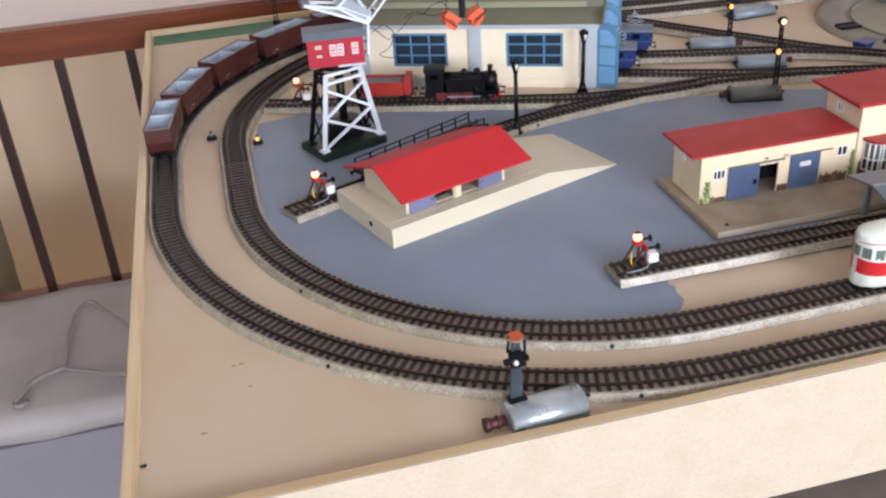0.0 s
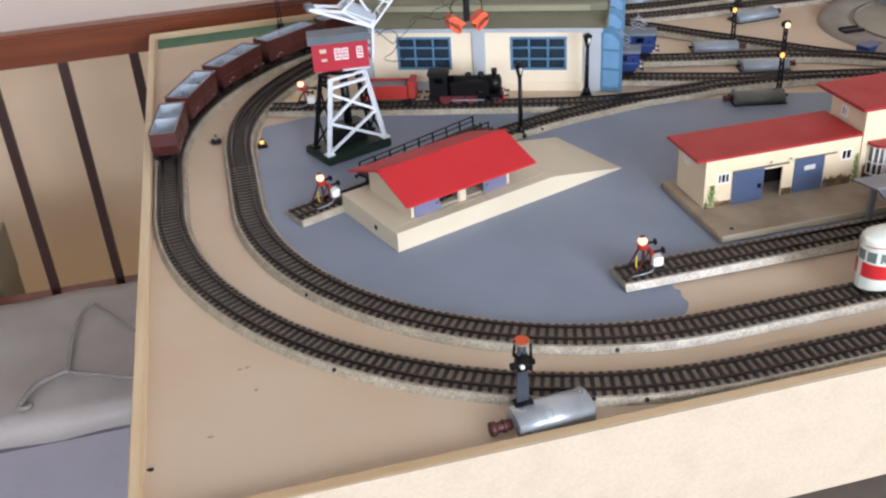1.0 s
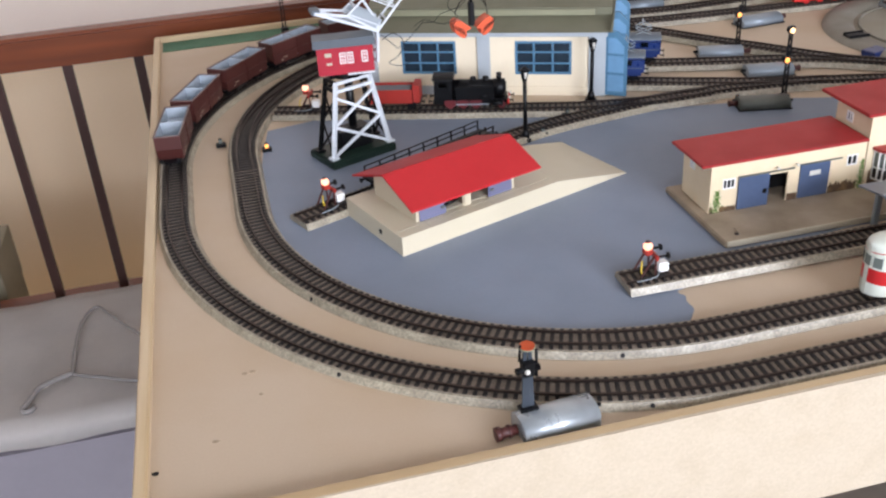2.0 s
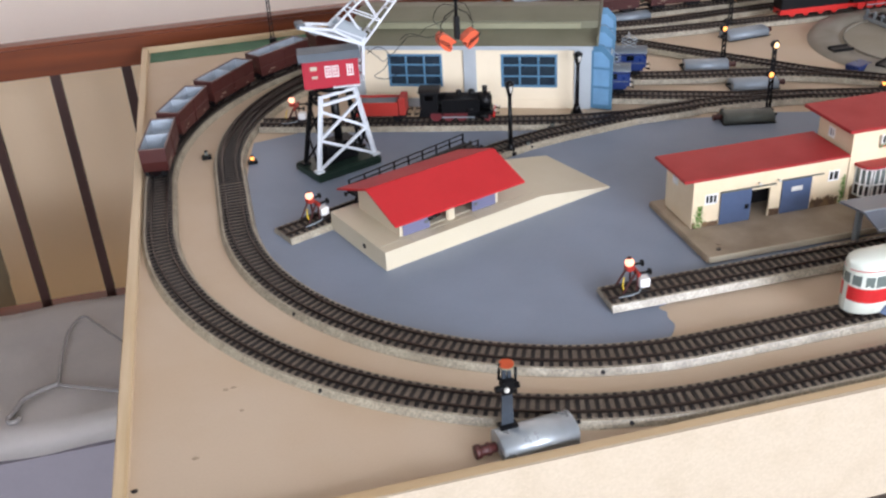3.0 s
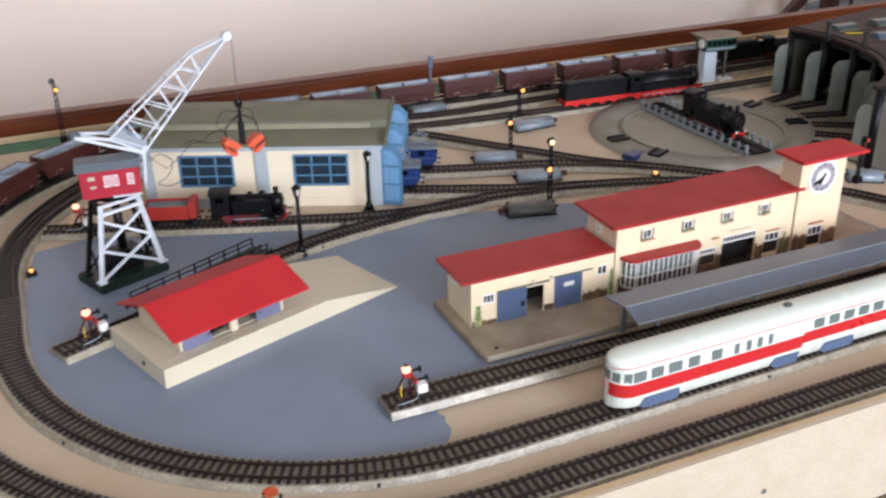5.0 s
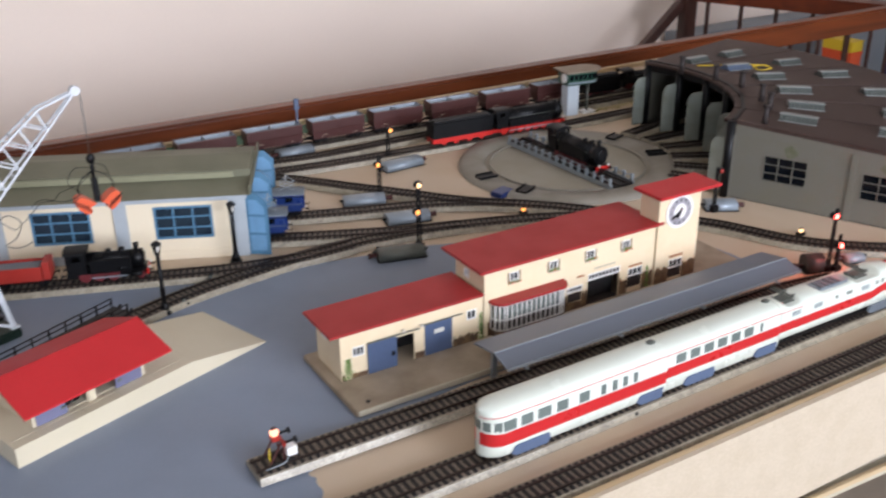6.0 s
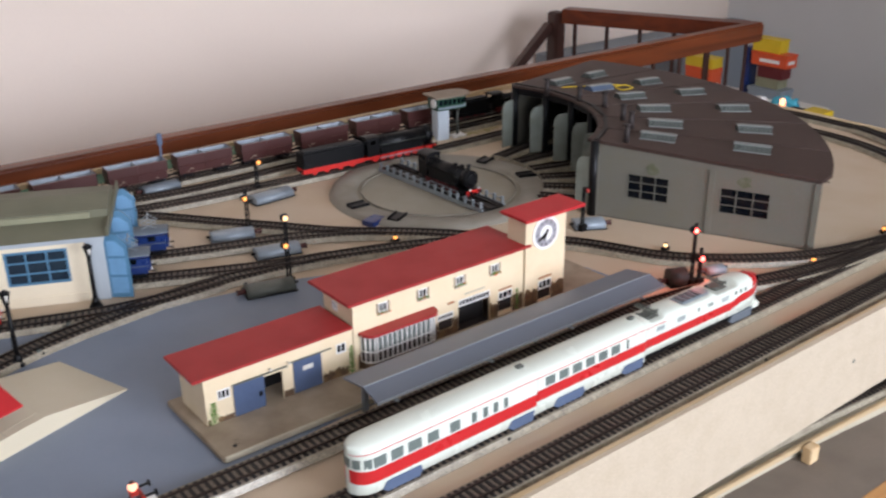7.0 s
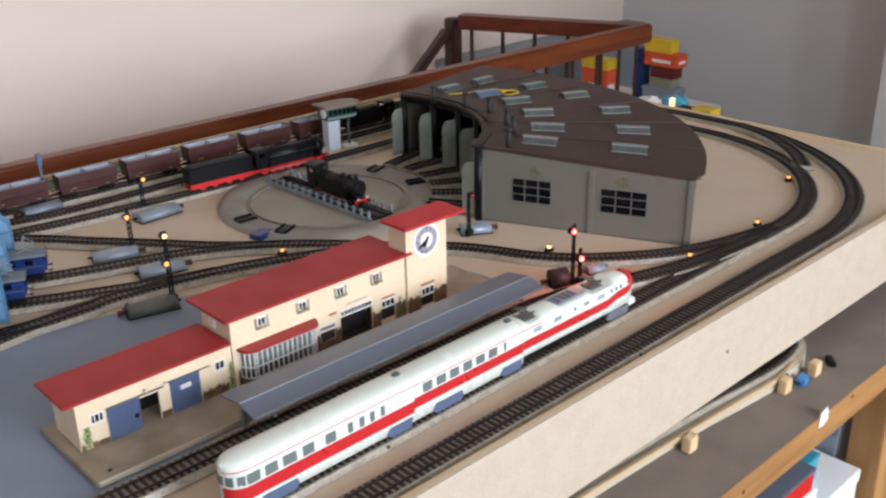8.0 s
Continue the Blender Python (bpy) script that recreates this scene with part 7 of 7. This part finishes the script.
def buffer_stop(m, label="lit buffer stop with red bracket and white lamp box"):
    """Stands astride the end of a track, its buffers to +x."""
    ob = thing("buffer_stop", label, "buffer stop", m, "lit buffer stops")
    bm = bmesh.new()
    for s in (-1, 1):
        box(bm, -0.014, 0.010, s * 0.0083 - 0.0016, s * 0.0083 + 0.0016, 0.0, 0.0016, bevel=0.0004)
    part("foot", bm, M_SLEEPER, ob)
    for s in (-1, 1):
        bm = bmesh.new()
        bar(bm, (-0.013, s * 0.0075, 0.001), (-0.001, s * 0.0075, 0.021), 0.0014)
        bar(bm, (0.0005, s * 0.0075, 0.001), (0.0005, s * 0.0075, 0.0225), 0.0015)
        part("strut", bm, M_OXIDE, ob, "dull brown strut")
        bm = bmesh.new()
        cyl(bm, (0.001, s * 0.0080, 0.0195), (0.0110, s * 0.0080, 0.0195), 0.0012, n=8)
        cyl(bm, (0.0110, s * 0.0080, 0.0195), (0.0124, s * 0.0080, 0.0195), 0.0030, n=14)
        part("buffer", bm, M_BLACK, ob)
    bm = bmesh.new()
    box(bm, -0.0012, 0.0014, -0.0120, 0.0120, 0.0176, 0.0222, bevel=0.0005)
    part("beam", bm, M_BRICK_RED, ob, "red buffer beam")
    bm = bmesh.new()
    box(bm, 0.0030, 0.0125, -0.0092, -0.0006, 0.0040, 0.0128, bevel=0.0007)
    part("lamp_box", bm, M_WHITE, ob, "white connection box")
    bm = bmesh.new()
    box(bm, -0.0085, -0.0012, -0.0052, 0.0030, 0.0205, 0.0250, bevel=0.0008)
    part("lamp_case", bm, M_BRICK_RED, ob, "dull red lamp housing")
    bm = bmesh.new()
    ball(bm, (-0.0050, -0.0014, 0.0285), 0.0043, 0, 14, 9, (1, 1, 0.95))
    part("lamp_dome", bm, M_GLOW_STOP, ob, "glowing pale orange lamp dome")
    bm = bmesh.new()
    cyl(bm, (-0.0050, -0.0010, 0.0322), (-0.0050, -0.0006, 0.0338), 0.0030, 0.0014, 12)
    part("cap", bm, M_OXIDE, ob)
    bm = bmesh.new()
    tube(bm, [(-0.0115, -0.005, 0.0165), (-0.0128, -0.007, 0.0125), (-0.0135, -0.008, 0.009), (-0.0130, -0.009, 0.006)], 0.0006, 6)
    part("lead", bm, M_YELLOW, ob, "thin yellow lead")
    bm = bmesh.new()
    tube(bm, [(0.0040, -0.0095, 0.006), (0.0005, -0.0118, 0.0022), (-0.0060, -0.0125, 0.0012), (-0.0190, -0.0128, 0.0010)], 0.0006, 6)
    part("lead", bm, M_GREY_METAL, ob, "thin grey lead")
    return ob


lamp_post(-0.024, 0.066, 0.092)
lamp_post(0.095, 0.156, 0.086, lean=2)
light_signal(0.316, 0.062, 0.098, [(0.094, M_GLOW_PALE, -0.003), (0.057, M_GLOW_WARM, -0.0055)], "tall black signal mast with two lit lamps")
light_signal(0.356, 0.252, 0.070, [(0.058, M_GLOW_WARM, -0.005)], "black signal mast with a dim lit lamp")
light_signal(0.457, 0.415, 0.054, [(0.050, M_GLOW_WARM, 0.002)], "short black signal mast with a lit lamp")
light_signal(0.7145, -0.271, 0.086, [(0.080, M_GLOW_RED, -0.0095)], "signal mast showing a bright red lamp")
for x, y, z in ((0.7035, -0.2795, 0.080), (0.7155, -0.2855, 0.042)):
    lamp = bpy.data.lights.new("signal_glow", "POINT")
    lamp.energy, lamp.color, lamp.shadow_soft_size = 0.10, (1.0, 0.16, 0.10), 0.003
    new("signal_glow", lamp).location = (x, y - 0.005, z + 0.001)
light_signal(0.7215, -0.277, 0.052, [(0.041, M_GLOW_RED, -0.0065)], "short signal mast showing a red lamp")
light_signal(-0.255, 0.640, 0.104, [(0.088, M_GLOW_WARM, 0.002), (0.101, M_DULL_GREY, -0.002)], "tall black signal mast with yellow lamp at the board's corner")
light_signal(0.742, -0.050, 0.068, [(0.064, M_BRICK_RED, 0.0)], "black signal mast with an unlit red lamp beside the roundhouse")
drive_box(pose(0.285, 0.058, 0.001, 0, 0, -14), M_DULL_GREY, "dull grey half-round signal drive with brown solenoid")
drive_box(pose(0.330, 0.254, 0.001, 0, 0, 163), M_LIGHT_BLUE_GREY, "pale blue-grey half-round signal drive")
drive_box(pose(0.352, 0.160, 0.001, 0, 0, 168), M_LIGHT_BLUE_GREY, "pale blue-grey half-round signal drive beside the shed track")
drive_box(pose(0.455, 0.366, 0.001, 0, 0, 184), M_LIGHT_BLUE_GREY, "pale blue-grey signal drive near the turntable", 0.070, 0.030)
drive_box(pose(0.332, 0.520, 0.001, 0, 0, 2), M_LIGHT_BLUE_GREY, "pale grey signal drive beside the back track")
drive_box(pose(0.760, -0.045, 0.001, 0, 0, 150), M_LIGHT_BLUE_GREY, "pale blue signal drive by the roundhouse", 0.045)
drive_box(pose(0.704, -0.256, 0.001, 0, 0, -25), M_DEEP_BROWN, "short dark brown signal drive at the platform end", 0.024, 0.024, 0.021)
drive_box(pose(0.769, -0.266, 0.001, 0, 0, -18), M_LIGHT_BLUE_GREY, "short pale blue-grey signal drive behind the red signals", 0.026, 0.018, 0.010)
ob = thing("relay_mast", "thin blue-grey mast beside the goods train", "mast", pose(0.352, 0.548, 0.001))
bm = bmesh.new()
cyl(bm, (0, 0, 0), (0, 0, 0.085), 0.0022, 0.0018, 10)
part("pole", bm, M_BLUE_GREY_SKIRT, ob)
bm = bmesh.new()
box(bm, -0.004, 0.004, -0.003, 0.003, 0.068, 0.088, bevel=0.0008)
part("head", bm, M_BLUE_GREY_SKIRT, ob)

for x, y, m in ((-0.327, 0.152, M_GLOW_WARM), (0.262, 0.079, M_GLOW_WARM), (0.505, 0.090, M_GLOW_WARM), (0.779, -0.175, M_GLOW_PALE), (0.893, -0.333, M_GLOW_WARM), (1.070, -0.334, M_GLOW_WARM),
                (1.292, -0.264, M_GLOW_WARM), (1.36, 0.045, M_GLOW_WARM)):
    ground_lamp(x, y, m)
for x, y in ((0.048, 0.118), (0.0, 0.072), (-0.381, 0.188)):
    tagged(ground_lamp(x, y, M_DULL_GREY), "small unlit black turnout lantern")
buffer_stop(pose(-0.0205, -0.2802, 0.0122))
buffer_stop(W_YARD.spot(W_YARD.nearest(-0.272, -0.038), 0.02, 0.0107))
buffer_stop(W_SIDING.spot(W_SIDING.nearest(-0.258, 0.250), 0.02, 0.0110))


def disc_signal():
    """The disc signal with its silver drive at the front of the board."""
    ob = thing("disc_signal", "black disc signal with orange plate on a silver drive casing", "signal", pose(-0.1665, -0.4365, 0.0002, 0, 0, 5))
    bm = bmesh.new()
    half_round(bm, 0.059, 0.028, 0.0160)
    part("casing", bm, M_SILVER, ob, "silver-grey half-round casing")
    bm = bmesh.new()
    cyl(bm, (-0.047, 0.0, 0.0060), (-0.031, 0.0, 0.0060), 0.0040, n=14)
    cyl(bm, (-0.0475, 0.0, 0.0060), (-0.0435, 0.0, 0.0060), 0.0054, n=14)
    cyl(bm, (-0.038, 0.0, 0.0060), (-0.036, 0.0, 0.0060), 0.0050, n=14)
    part("solenoid", bm, M_OXIDE, ob, "dark maroon solenoid")
    bm = bmesh.new()
    cyl(bm, (0.031, 0.001, 0.0070), (0.0365, 0.001, 0.0070), 0.0016, n=8)
    part("plug", bm, M_BLACK, ob)
    bm = bmesh.new()
    box(bm, -0.0255, -0.0115, 0.0035, 0.0125, 0.0150, 0.0175, bevel=0.0005)
    part("mast_foot", bm, M_BLACK, ob)
    bm = bmesh.new()
    for s in (-1, 1):
        bar(bm, (-0.0185 + s * 0.0034, 0.008, 0.0175), (-0.0185 + s * 0.0017, 0.008, 0.0700), 0.0018, 0.0028)
    box(bm, -0.0212, -0.0158, 0.0072, 0.0090, 0.0175, 0.0480)
    part("mast", bm, M_MAST, ob, "dark slate-grey mast")
    bm = bmesh.new()
    cyl(bm, (-0.0280, 0.006, 0.0520), (-0.0100, 0.006, 0.0520), 0.0026, n=12)
    box(bm, -0.0232, -0.0138, 0.0035, 0.0115, 0.0460, 0.0590, bevel=0.001)
    cyl(bm, (-0.0115, 0.008, 0.0430), (-0.0115, 0.008, 0.0660), 0.0012, n=8)
    cyl(bm, (-0.0245, 0.008, 0.0590), (-0.0235, 0.008, 0.0720), 0.0011, n=8)
    part("mechanism", bm, M_BLACK, ob)
    # pale bead takes the place of a highlight on the metal
    bm = bmesh.new()
    ball(bm, (-0.0205, 0.0025, 0.0520), 0.0021, 0, 10, 7)
    part("lens", bm, M_LAMP_GLASS, ob, "small pale bead set in for a highlight on the mechanism")
    plate = new("disc")
    plate.parent, plate.matrix_basis = ob, pose(-0.0185, 0.0075, 0.0702, 4, 0, 0)
    bm = bmesh.new()
    cyl(bm, (0, 0, 0), (0, 0, 0.0010), 0.0060, n=28)
    part("rim", bm, M_OLIVE_LIGHT, plate)
    bm = bmesh.new()
    cyl(bm, (0, 0, 0.0010), (0, 0, 0.0015), 0.0054, n=28)
    part("plate", bm, M_DISC, plate, "orange plate")
    return ob


disc_signal()


def signal_cabin():
    ob = thing("signal_cabin", "white signal tower with green rounded cabin and brown roof", "building", pose(0.876, 0.458, 0.0, 0, 0, -8))
    bm = bmesh.new()
    box(bm, -0.014, 0.011, -0.012, 0.012, 0, 0.058, bevel=0.0008)
    part("tower", bm, M_PALE_TOWER, ob, "pale blue-white tower")
    plain("tower_cap", M_DULL_GREY, ob, -0.0155, 0.0125, -0.0135, 0.0135, 0.0582, 0.0605, bevel=0.0005)

    def outline(x0, x1, r):
        return [(x0, -r), (x1 - r, -r)] + [(x1 - r + r * math.sin(radians(q)), -r * math.cos(radians(q))) for q in range(15, 166, 15)] + [(x1 - r, r), (x0, r)]

    bm = bmesh.new()
    prism(bm, outline(-0.018, 0.052, 0.0195), 0.0607, 0.0845)
    part("cabin", bm, M_CABIN_GREEN, ob, "dark green cabin with a rounded end")
    bm = bmesh.new()
    prism(bm, outline(-0.0176, 0.0524, 0.0199), 0.0628, 0.0668)
    part("sill_band", bm, M_LIGHT_BLUE_GREY, ob, "pale blue band")
    edge = [Vector((x, y, 0)) for x, y in outline(-0.016, 0.0523, 0.0198)][:-1]
    for p, q in zip(edge, edge[1:]):
        d = q - p
        n = max(1, round(d.length / 0.0090))
        for k in range(n):
            c = p.lerp(q, (k + 0.5) / n)
            w = d.length / n * 0.36
            bm = bmesh.new()
            box(bm, -w, w, -0.0006, 0.0006, 0.0705, 0.0800, 0, Matrix.Translation(c) @ Matrix.Rotation(math.atan2(d.y, d.x), 4, "Z"))
            part("window", bm, M_PANE, ob)
    bm = bmesh.new()
    prism(bm, outline(-0.026, 0.060, 0.0265), 0.0847, 0.0880)
    bmesh.ops.bevel(bm, geom=list(bm.edges), offset=0.0007, segments=2, affect="EDGES")
    part("roof", bm, M_CABIN_ROOF, ob, "brown-grey overhanging roof")
    bm = bmesh.new()
    cyl(bm, (-0.0182, -0.006, 0.073), (-0.0215, -0.006, 0.073), 0.0085, n=24)
    part("dial", bm, M_WHITE, ob, "round white dial")
    bm = bmesh.new()
    cyl(bm, (0.036, 0.0, 0.0), (0.036, 0.0, 0.0607), 0.0022, n=10)
    cyl(bm, (0.036, 0.0, 0.050), (0.036, 0.0, 0.0607), 0.0022, 0.0070, 10)
    part("support", bm, M_DULL_GREY, ob)
    bm = bmesh.new()
    box(bm, 0.022, 0.050, -0.012, 0.010, 0.0, 0.004, bevel=0.0006)
    part("foot", bm, M_WHITE, ob, "white foot plate")
    return ob


signal_cabin()
# dry yellow-green tufts between the back tracks
bm = bmesh.new()
for _ in range(500):
    x, y = random.uniform(0.90, 1.10), 0.447 + random.gauss(0, 0.006)
    r, a = random.uniform(0.002, 0.005), random.uniform(0, 6.3)
    vs = [bm.verts.new(p) for p in ((x - 0.0006, y, 0.0004), (x + 0.0006, y, 0.0004), (x + r * math.cos(a), y + r * math.sin(a), r))]
    bm.faces.new(vs)
tagged(part("grass_tufts", bm, mat("dry_grass", lin("9a9150"), 0.9, var=0.3), recalc=False), "dry yellow-green grass between the back tracks", "grass", "", "stuff")

# ---------- things round the table ----------
M_OLIVE_BOX = mat("olive_grey_card", lin("837b66"), 0.75, var=0.05, stain=12, stain_amount=0.15)


def carton(x0, x1, y0, y1, z0, z1, m, label, stripe=None, lid=None):
    ob = thing("cardboard_box", label, "box", pose((x0 + x1) / 2, (y0 + y1) / 2, z0), "stacked boxes")
    w, d, h = (x1 - x0) / 2, (y1 - y0) / 2, z1 - z0
    bm = bmesh.new()
    box(bm, -w, w, -d, d, 0, h * 0.86, bevel=0.0015)
    part("body", bm, m, ob)
    bm = bmesh.new()
    box(bm, -w - 0.002, w + 0.002, -d - 0.002, d + 0.002, h * 0.86, h, bevel=0.0015)
    part("lid", bm, lid or m, ob)
    if stripe:
        bm = bmesh.new()
        box(bm, -w * 0.7, w * 0.5, -d - 0.0012, -d - 0.0002, h * 0.3, h * 0.55)
        box(bm, -w - 0.0012, -w - 0.0002, -d * 0.6, d * 0.5, h * 0.3, h * 0.55)
        part("print", bm, stripe, ob)
    return ob


# unidentified olive-grey thing, built as a plain tall box
carton(-1.06, -0.862, 0.84, 1.00, -1.25, -0.430, M_OLIVE_BOX, "tall olive-grey block for an unidentified thing behind the rail")
# boxes beyond the corner of the rail
carton(2.60, 2.85, 0.80, 1.27, FLOOR_Z, -0.345, M_WHITE, "large white carton carrying the toy boxes")
carton(2.60, 2.66, 1.12, 1.235, -0.345, -0.228, M_ORANGE, "orange box under a yellow box", M_WHITE)
carton(2.60, 2.66, 1.12, 1.24, -0.228, -0.192, M_YELLOW, "yellow plastic box standing on an orange box")
carton(2.60, 2.67, 0.835, 0.965, -0.345, -0.255, M_LIGHT_BLUE_GREY, "pale blue-grey carton under other boxes", M_WHITE)
carton(2.61, 2.67, 0.86, 0.945, -0.255, -0.220, M_OLIVE_LIGHT, "flat yellow-green box inside the stack", None)
carton(2.605, 2.66, 0.845, 0.94, -0.220, -0.180, M_DARK_RED, "dark red flat box in the stack", None)
carton(2.60, 2.66, 0.828, 0.965, -0.180, -0.136, M_ORANGE, "orange box with a pale label", M_WHITE)
carton(2.61, 2.66, 0.865, 0.972, -0.136, -0.092, M_YELLOW, "yellow box on top of the stack", None)
carton(2.61, 2.66, 0.978, 1.0, -0.345, -0.128, M_BLUE, "thin blue box standing on edge", None)
carton(2.08, 2.20, 0.445, 0.68, FLOOR_Z, -0.215, M_WHITE, "white carton with plastic packets on it")
carton(2.10, 2.15, 0.385, 0.443, FLOOR_Z, -0.150, M_YELLOW, "tall yellow box beside a dark one", None)
carton(2.085, 2.13, 0.448, 0.490, -0.215, -0.155, M_DARK, "small black box beside a yellow one", None)
random.seed(8)


def crumpled(name, label, m, at, r, s):
    """A crumpled packet: a folded, dented bag."""
    ob = thing(name, label, "packet", at)
    bm = bmesh.new()
    bmesh.ops.create_icosphere(bm, subdivisions=3, radius=r)
    for v in bm.verts:
        n = noise.noise(v.co * (2.2 / r)) * 0.35 + noise.noise(v.co * (5 / r)) * 0.16
        v.co *= 1 + n
        v.co = Vector((v.co.x * s[0], v.co.y * s[1], max(0.0, v.co.z * s[2] + r * s[2] * 0.8)))
    part("bag", bm, m, ob)
    return ob


crumpled("plastic_packet", "crumpled white plastic packet on the carton", M_WHITE, pose(2.15, 0.61, -0.215), 0.045, (0.9, 1.15, 0.75))
crumpled("plastic_packet", "crumpled turquoise packet on the carton", mat("turquoise_plastic", lin("3f9fb4"), 0.35), pose(2.17, 0.545, -0.205), 0.040, (0.9, 1.0, 0.85))
crumpled("plastic_packet", "pale grey crumpled packet under the glowing block", M_LIGHT_BLUE_GREY, pose(2.12, 0.515, -0.215), 0.032, (0.8, 1.0, 0.6))
# glowing block added for a reddish bright spot of unknown source
ob = thing("night_lamp", "small glowing reddish block on the carton", "lamp", pose(2.095, 0.505, -0.187))
bm = bmesh.new()
cyl(bm, (0, 0, 0), (0, 0, 0.030), 0.008, 0.007, 14)
part("foot", bm, M_BLUE, ob)
bm = bmesh.new()
box(bm, -0.006, 0.006, -0.006, 0.006, 0.030, 0.056, bevel=0.0025)
part("bulb", bm, M_GLOW_BLOCK, ob)

# pale packing box with a wire hanger, beside the rail
carton_left = thing("packing_box", "pale grey-white packing box with a sagging plastic cover", "box", pose(0, 0, 0))
bm = bmesh.new()
box(bm, -1.30, -0.50, 0.312, 0.728, FLOOR_Z, -0.487, bevel=0.012)
# cover colour lightened, side colour darkened, as if lit from above
card = mat("lightened_off_white_card", lin("e4ddd6"), 0.7, var=0.03, grain=120, stain=7, stain_amount=0.14, tint=lin("a9a3a0"))
part("body", bm, mat("shaded_lavender_card", lin("8d878d"), 0.75, var=0.04, grain=120, stain=6, stain_amount=0.12), carton_left, "lavender-grey card side, darkened for shade")
bm = bmesh.new()
nx, ny = 40, 18
grid = [[bm.verts.new((-1.305 + 0.81 * i / nx, 0.308 + 0.422 * j / ny, -0.461 + 0.006 * noise.noise((i * 0.22, j * 0.25, 1)) + (-0.0 if 0 < i < nx and 0 < j < ny else -0.03))) for j in range(ny + 1)] for i in range(nx + 1)]
for i in range(nx):
    for j in range(ny):
        bm.faces.new((grid[i][j], grid[i + 1][j], grid[i + 1][j + 1], grid[i][j + 1])).smooth = True
bmesh.ops.solidify(bm, geom=list(bm.faces), thickness=0.0015)
part("cover", bm, card, carton_left, "sagging off-white plastic cover, lightened for light from above")
hang = thing("wire_hanger", "grey plastic coat hanger lying on the pale box", "hanger", pose(-0.683, 0.430, -0.4555))
M_HANGER = mat("dull_grey_plastic", lin("8f8a86"), 0.5, var=0.08, stain=60)
for nm, r, path in (("shoulder", 0.0042, [(-0.006, 0.003), (-0.022, -0.003), (-0.040, -0.012), (-0.056, -0.024), (-0.064, -0.045), (-0.074, -0.072)]), ("end_clip", 0.0042, [(-0.074, -0.072), (-0.070, -0.080), (-0.060, -0.079), (-0.056, -0.070)]),
                    ("shoulder", 0.0026, [(-0.006, 0.003), (0.020, -0.012), (0.045, -0.023), (0.082, -0.043), (0.125, -0.060)]), ("neck", 0.0030, [(-0.006, 0.003), (-0.007, 0.060), (-0.006, 0.120), (-0.002, 0.163)]),
                    ("hook", 0.0024, [(-0.002, 0.163), (0.006, 0.190), (0.021, 0.206), (0.040, 0.180), (0.080, 0.117), (0.120, 0.060)])):
    bm = bmesh.new()
    tube(bm, [(x, y, r * 0.9) for x, y in spline(path, 0.006)], r, 8)
    part(nm, bm, M_HANGER, hang)

# shelf with boxes under the table
shelf = thing("shelf_board", "pine shelf under the layout table", "shelf", kind="structure")
bm = bmesh.new()
box(bm, 0.10, 1.55, -0.54, -0.05, -0.520, -0.500, bevel=0.002)
part("board", bm, M_BEAM, shelf)
carton(0.50, 0.94, -0.536, -0.36, -0.500, -0.300, M_WHITE, "white storage box with a red band", M_RED)
carton(0.52, 0.93, -0.535, -0.38, -0.300, -0.262, M_RED, "flat red box lying on a white one", None, M_CANOPY)
carton(0.955, 1.09, -0.535, -0.36, -0.500, -0.345, M_WHITE, "white box with a pale printed label", M_BLUE)
carton(0.96, 1.02, -0.500, -0.36, -0.345, -0.300, mat("turquoise_card", lin("3a94a8"), 0.5), "flat turquoise box on a white box", None)
carton(1.10, 1.38, -0.49, -0.30, -0.500, -0.285, M_LIGHT_BLUE_GREY, "grey-blue box with red lines", M_RED)
carton(1.12, 1.36, -0.48, -0.31, -0.285, -0.230, M_WHITE, "flat white box with turquoise print", M_BLUE)
bm = bmesh.new()
poly = [(0.893, -0.164), (0.903, -0.166), (0.912, -0.163), (0.919, -0.160), (0.915, -0.153), (0.920, -0.150), (0.913, -0.145), (0.914, -0.140), (0.896, -0.1425)]
side(bm, [(x - 0.028, z + 0.006) for x, z in poly], -0.5578, -0.5572)
tagged(part("paper_label", bm, M_WHITE), "small torn white paper label on the beam", "label")
ob = thing("plug_socket", "blue plug on the lower deck beside a pine block", "plug", pose(0.932, -0.4985, -0.145, 0, 0, 12))
bm = bmesh.new()
box(bm, -0.011, 0.011, -0.006, 0.006, 0.0, 0.011, bevel=0.0015)
part("body", bm, mat("bright_blue_plastic", lin("3d86bf"), 0.35), ob)
bm = bmesh.new()
tube(bm, [(-0.011, 0, 0.005), (-0.02, 0.006, 0.010), (-0.024, 0.016, 0.022)], 0.0014, 6)
part("lead", bm, M_BLACK, ob)
ob = thing("black_plug", "black plug lying on the lower deck", "plug", pose(1.010, -0.500, -0.145, 0, 0, 40))
bm = bmesh.new()
box(bm, -0.012, 0.012, -0.005, 0.005, 0.0, 0.008, bevel=0.0015)
part("body", bm, M_BLACK, ob)
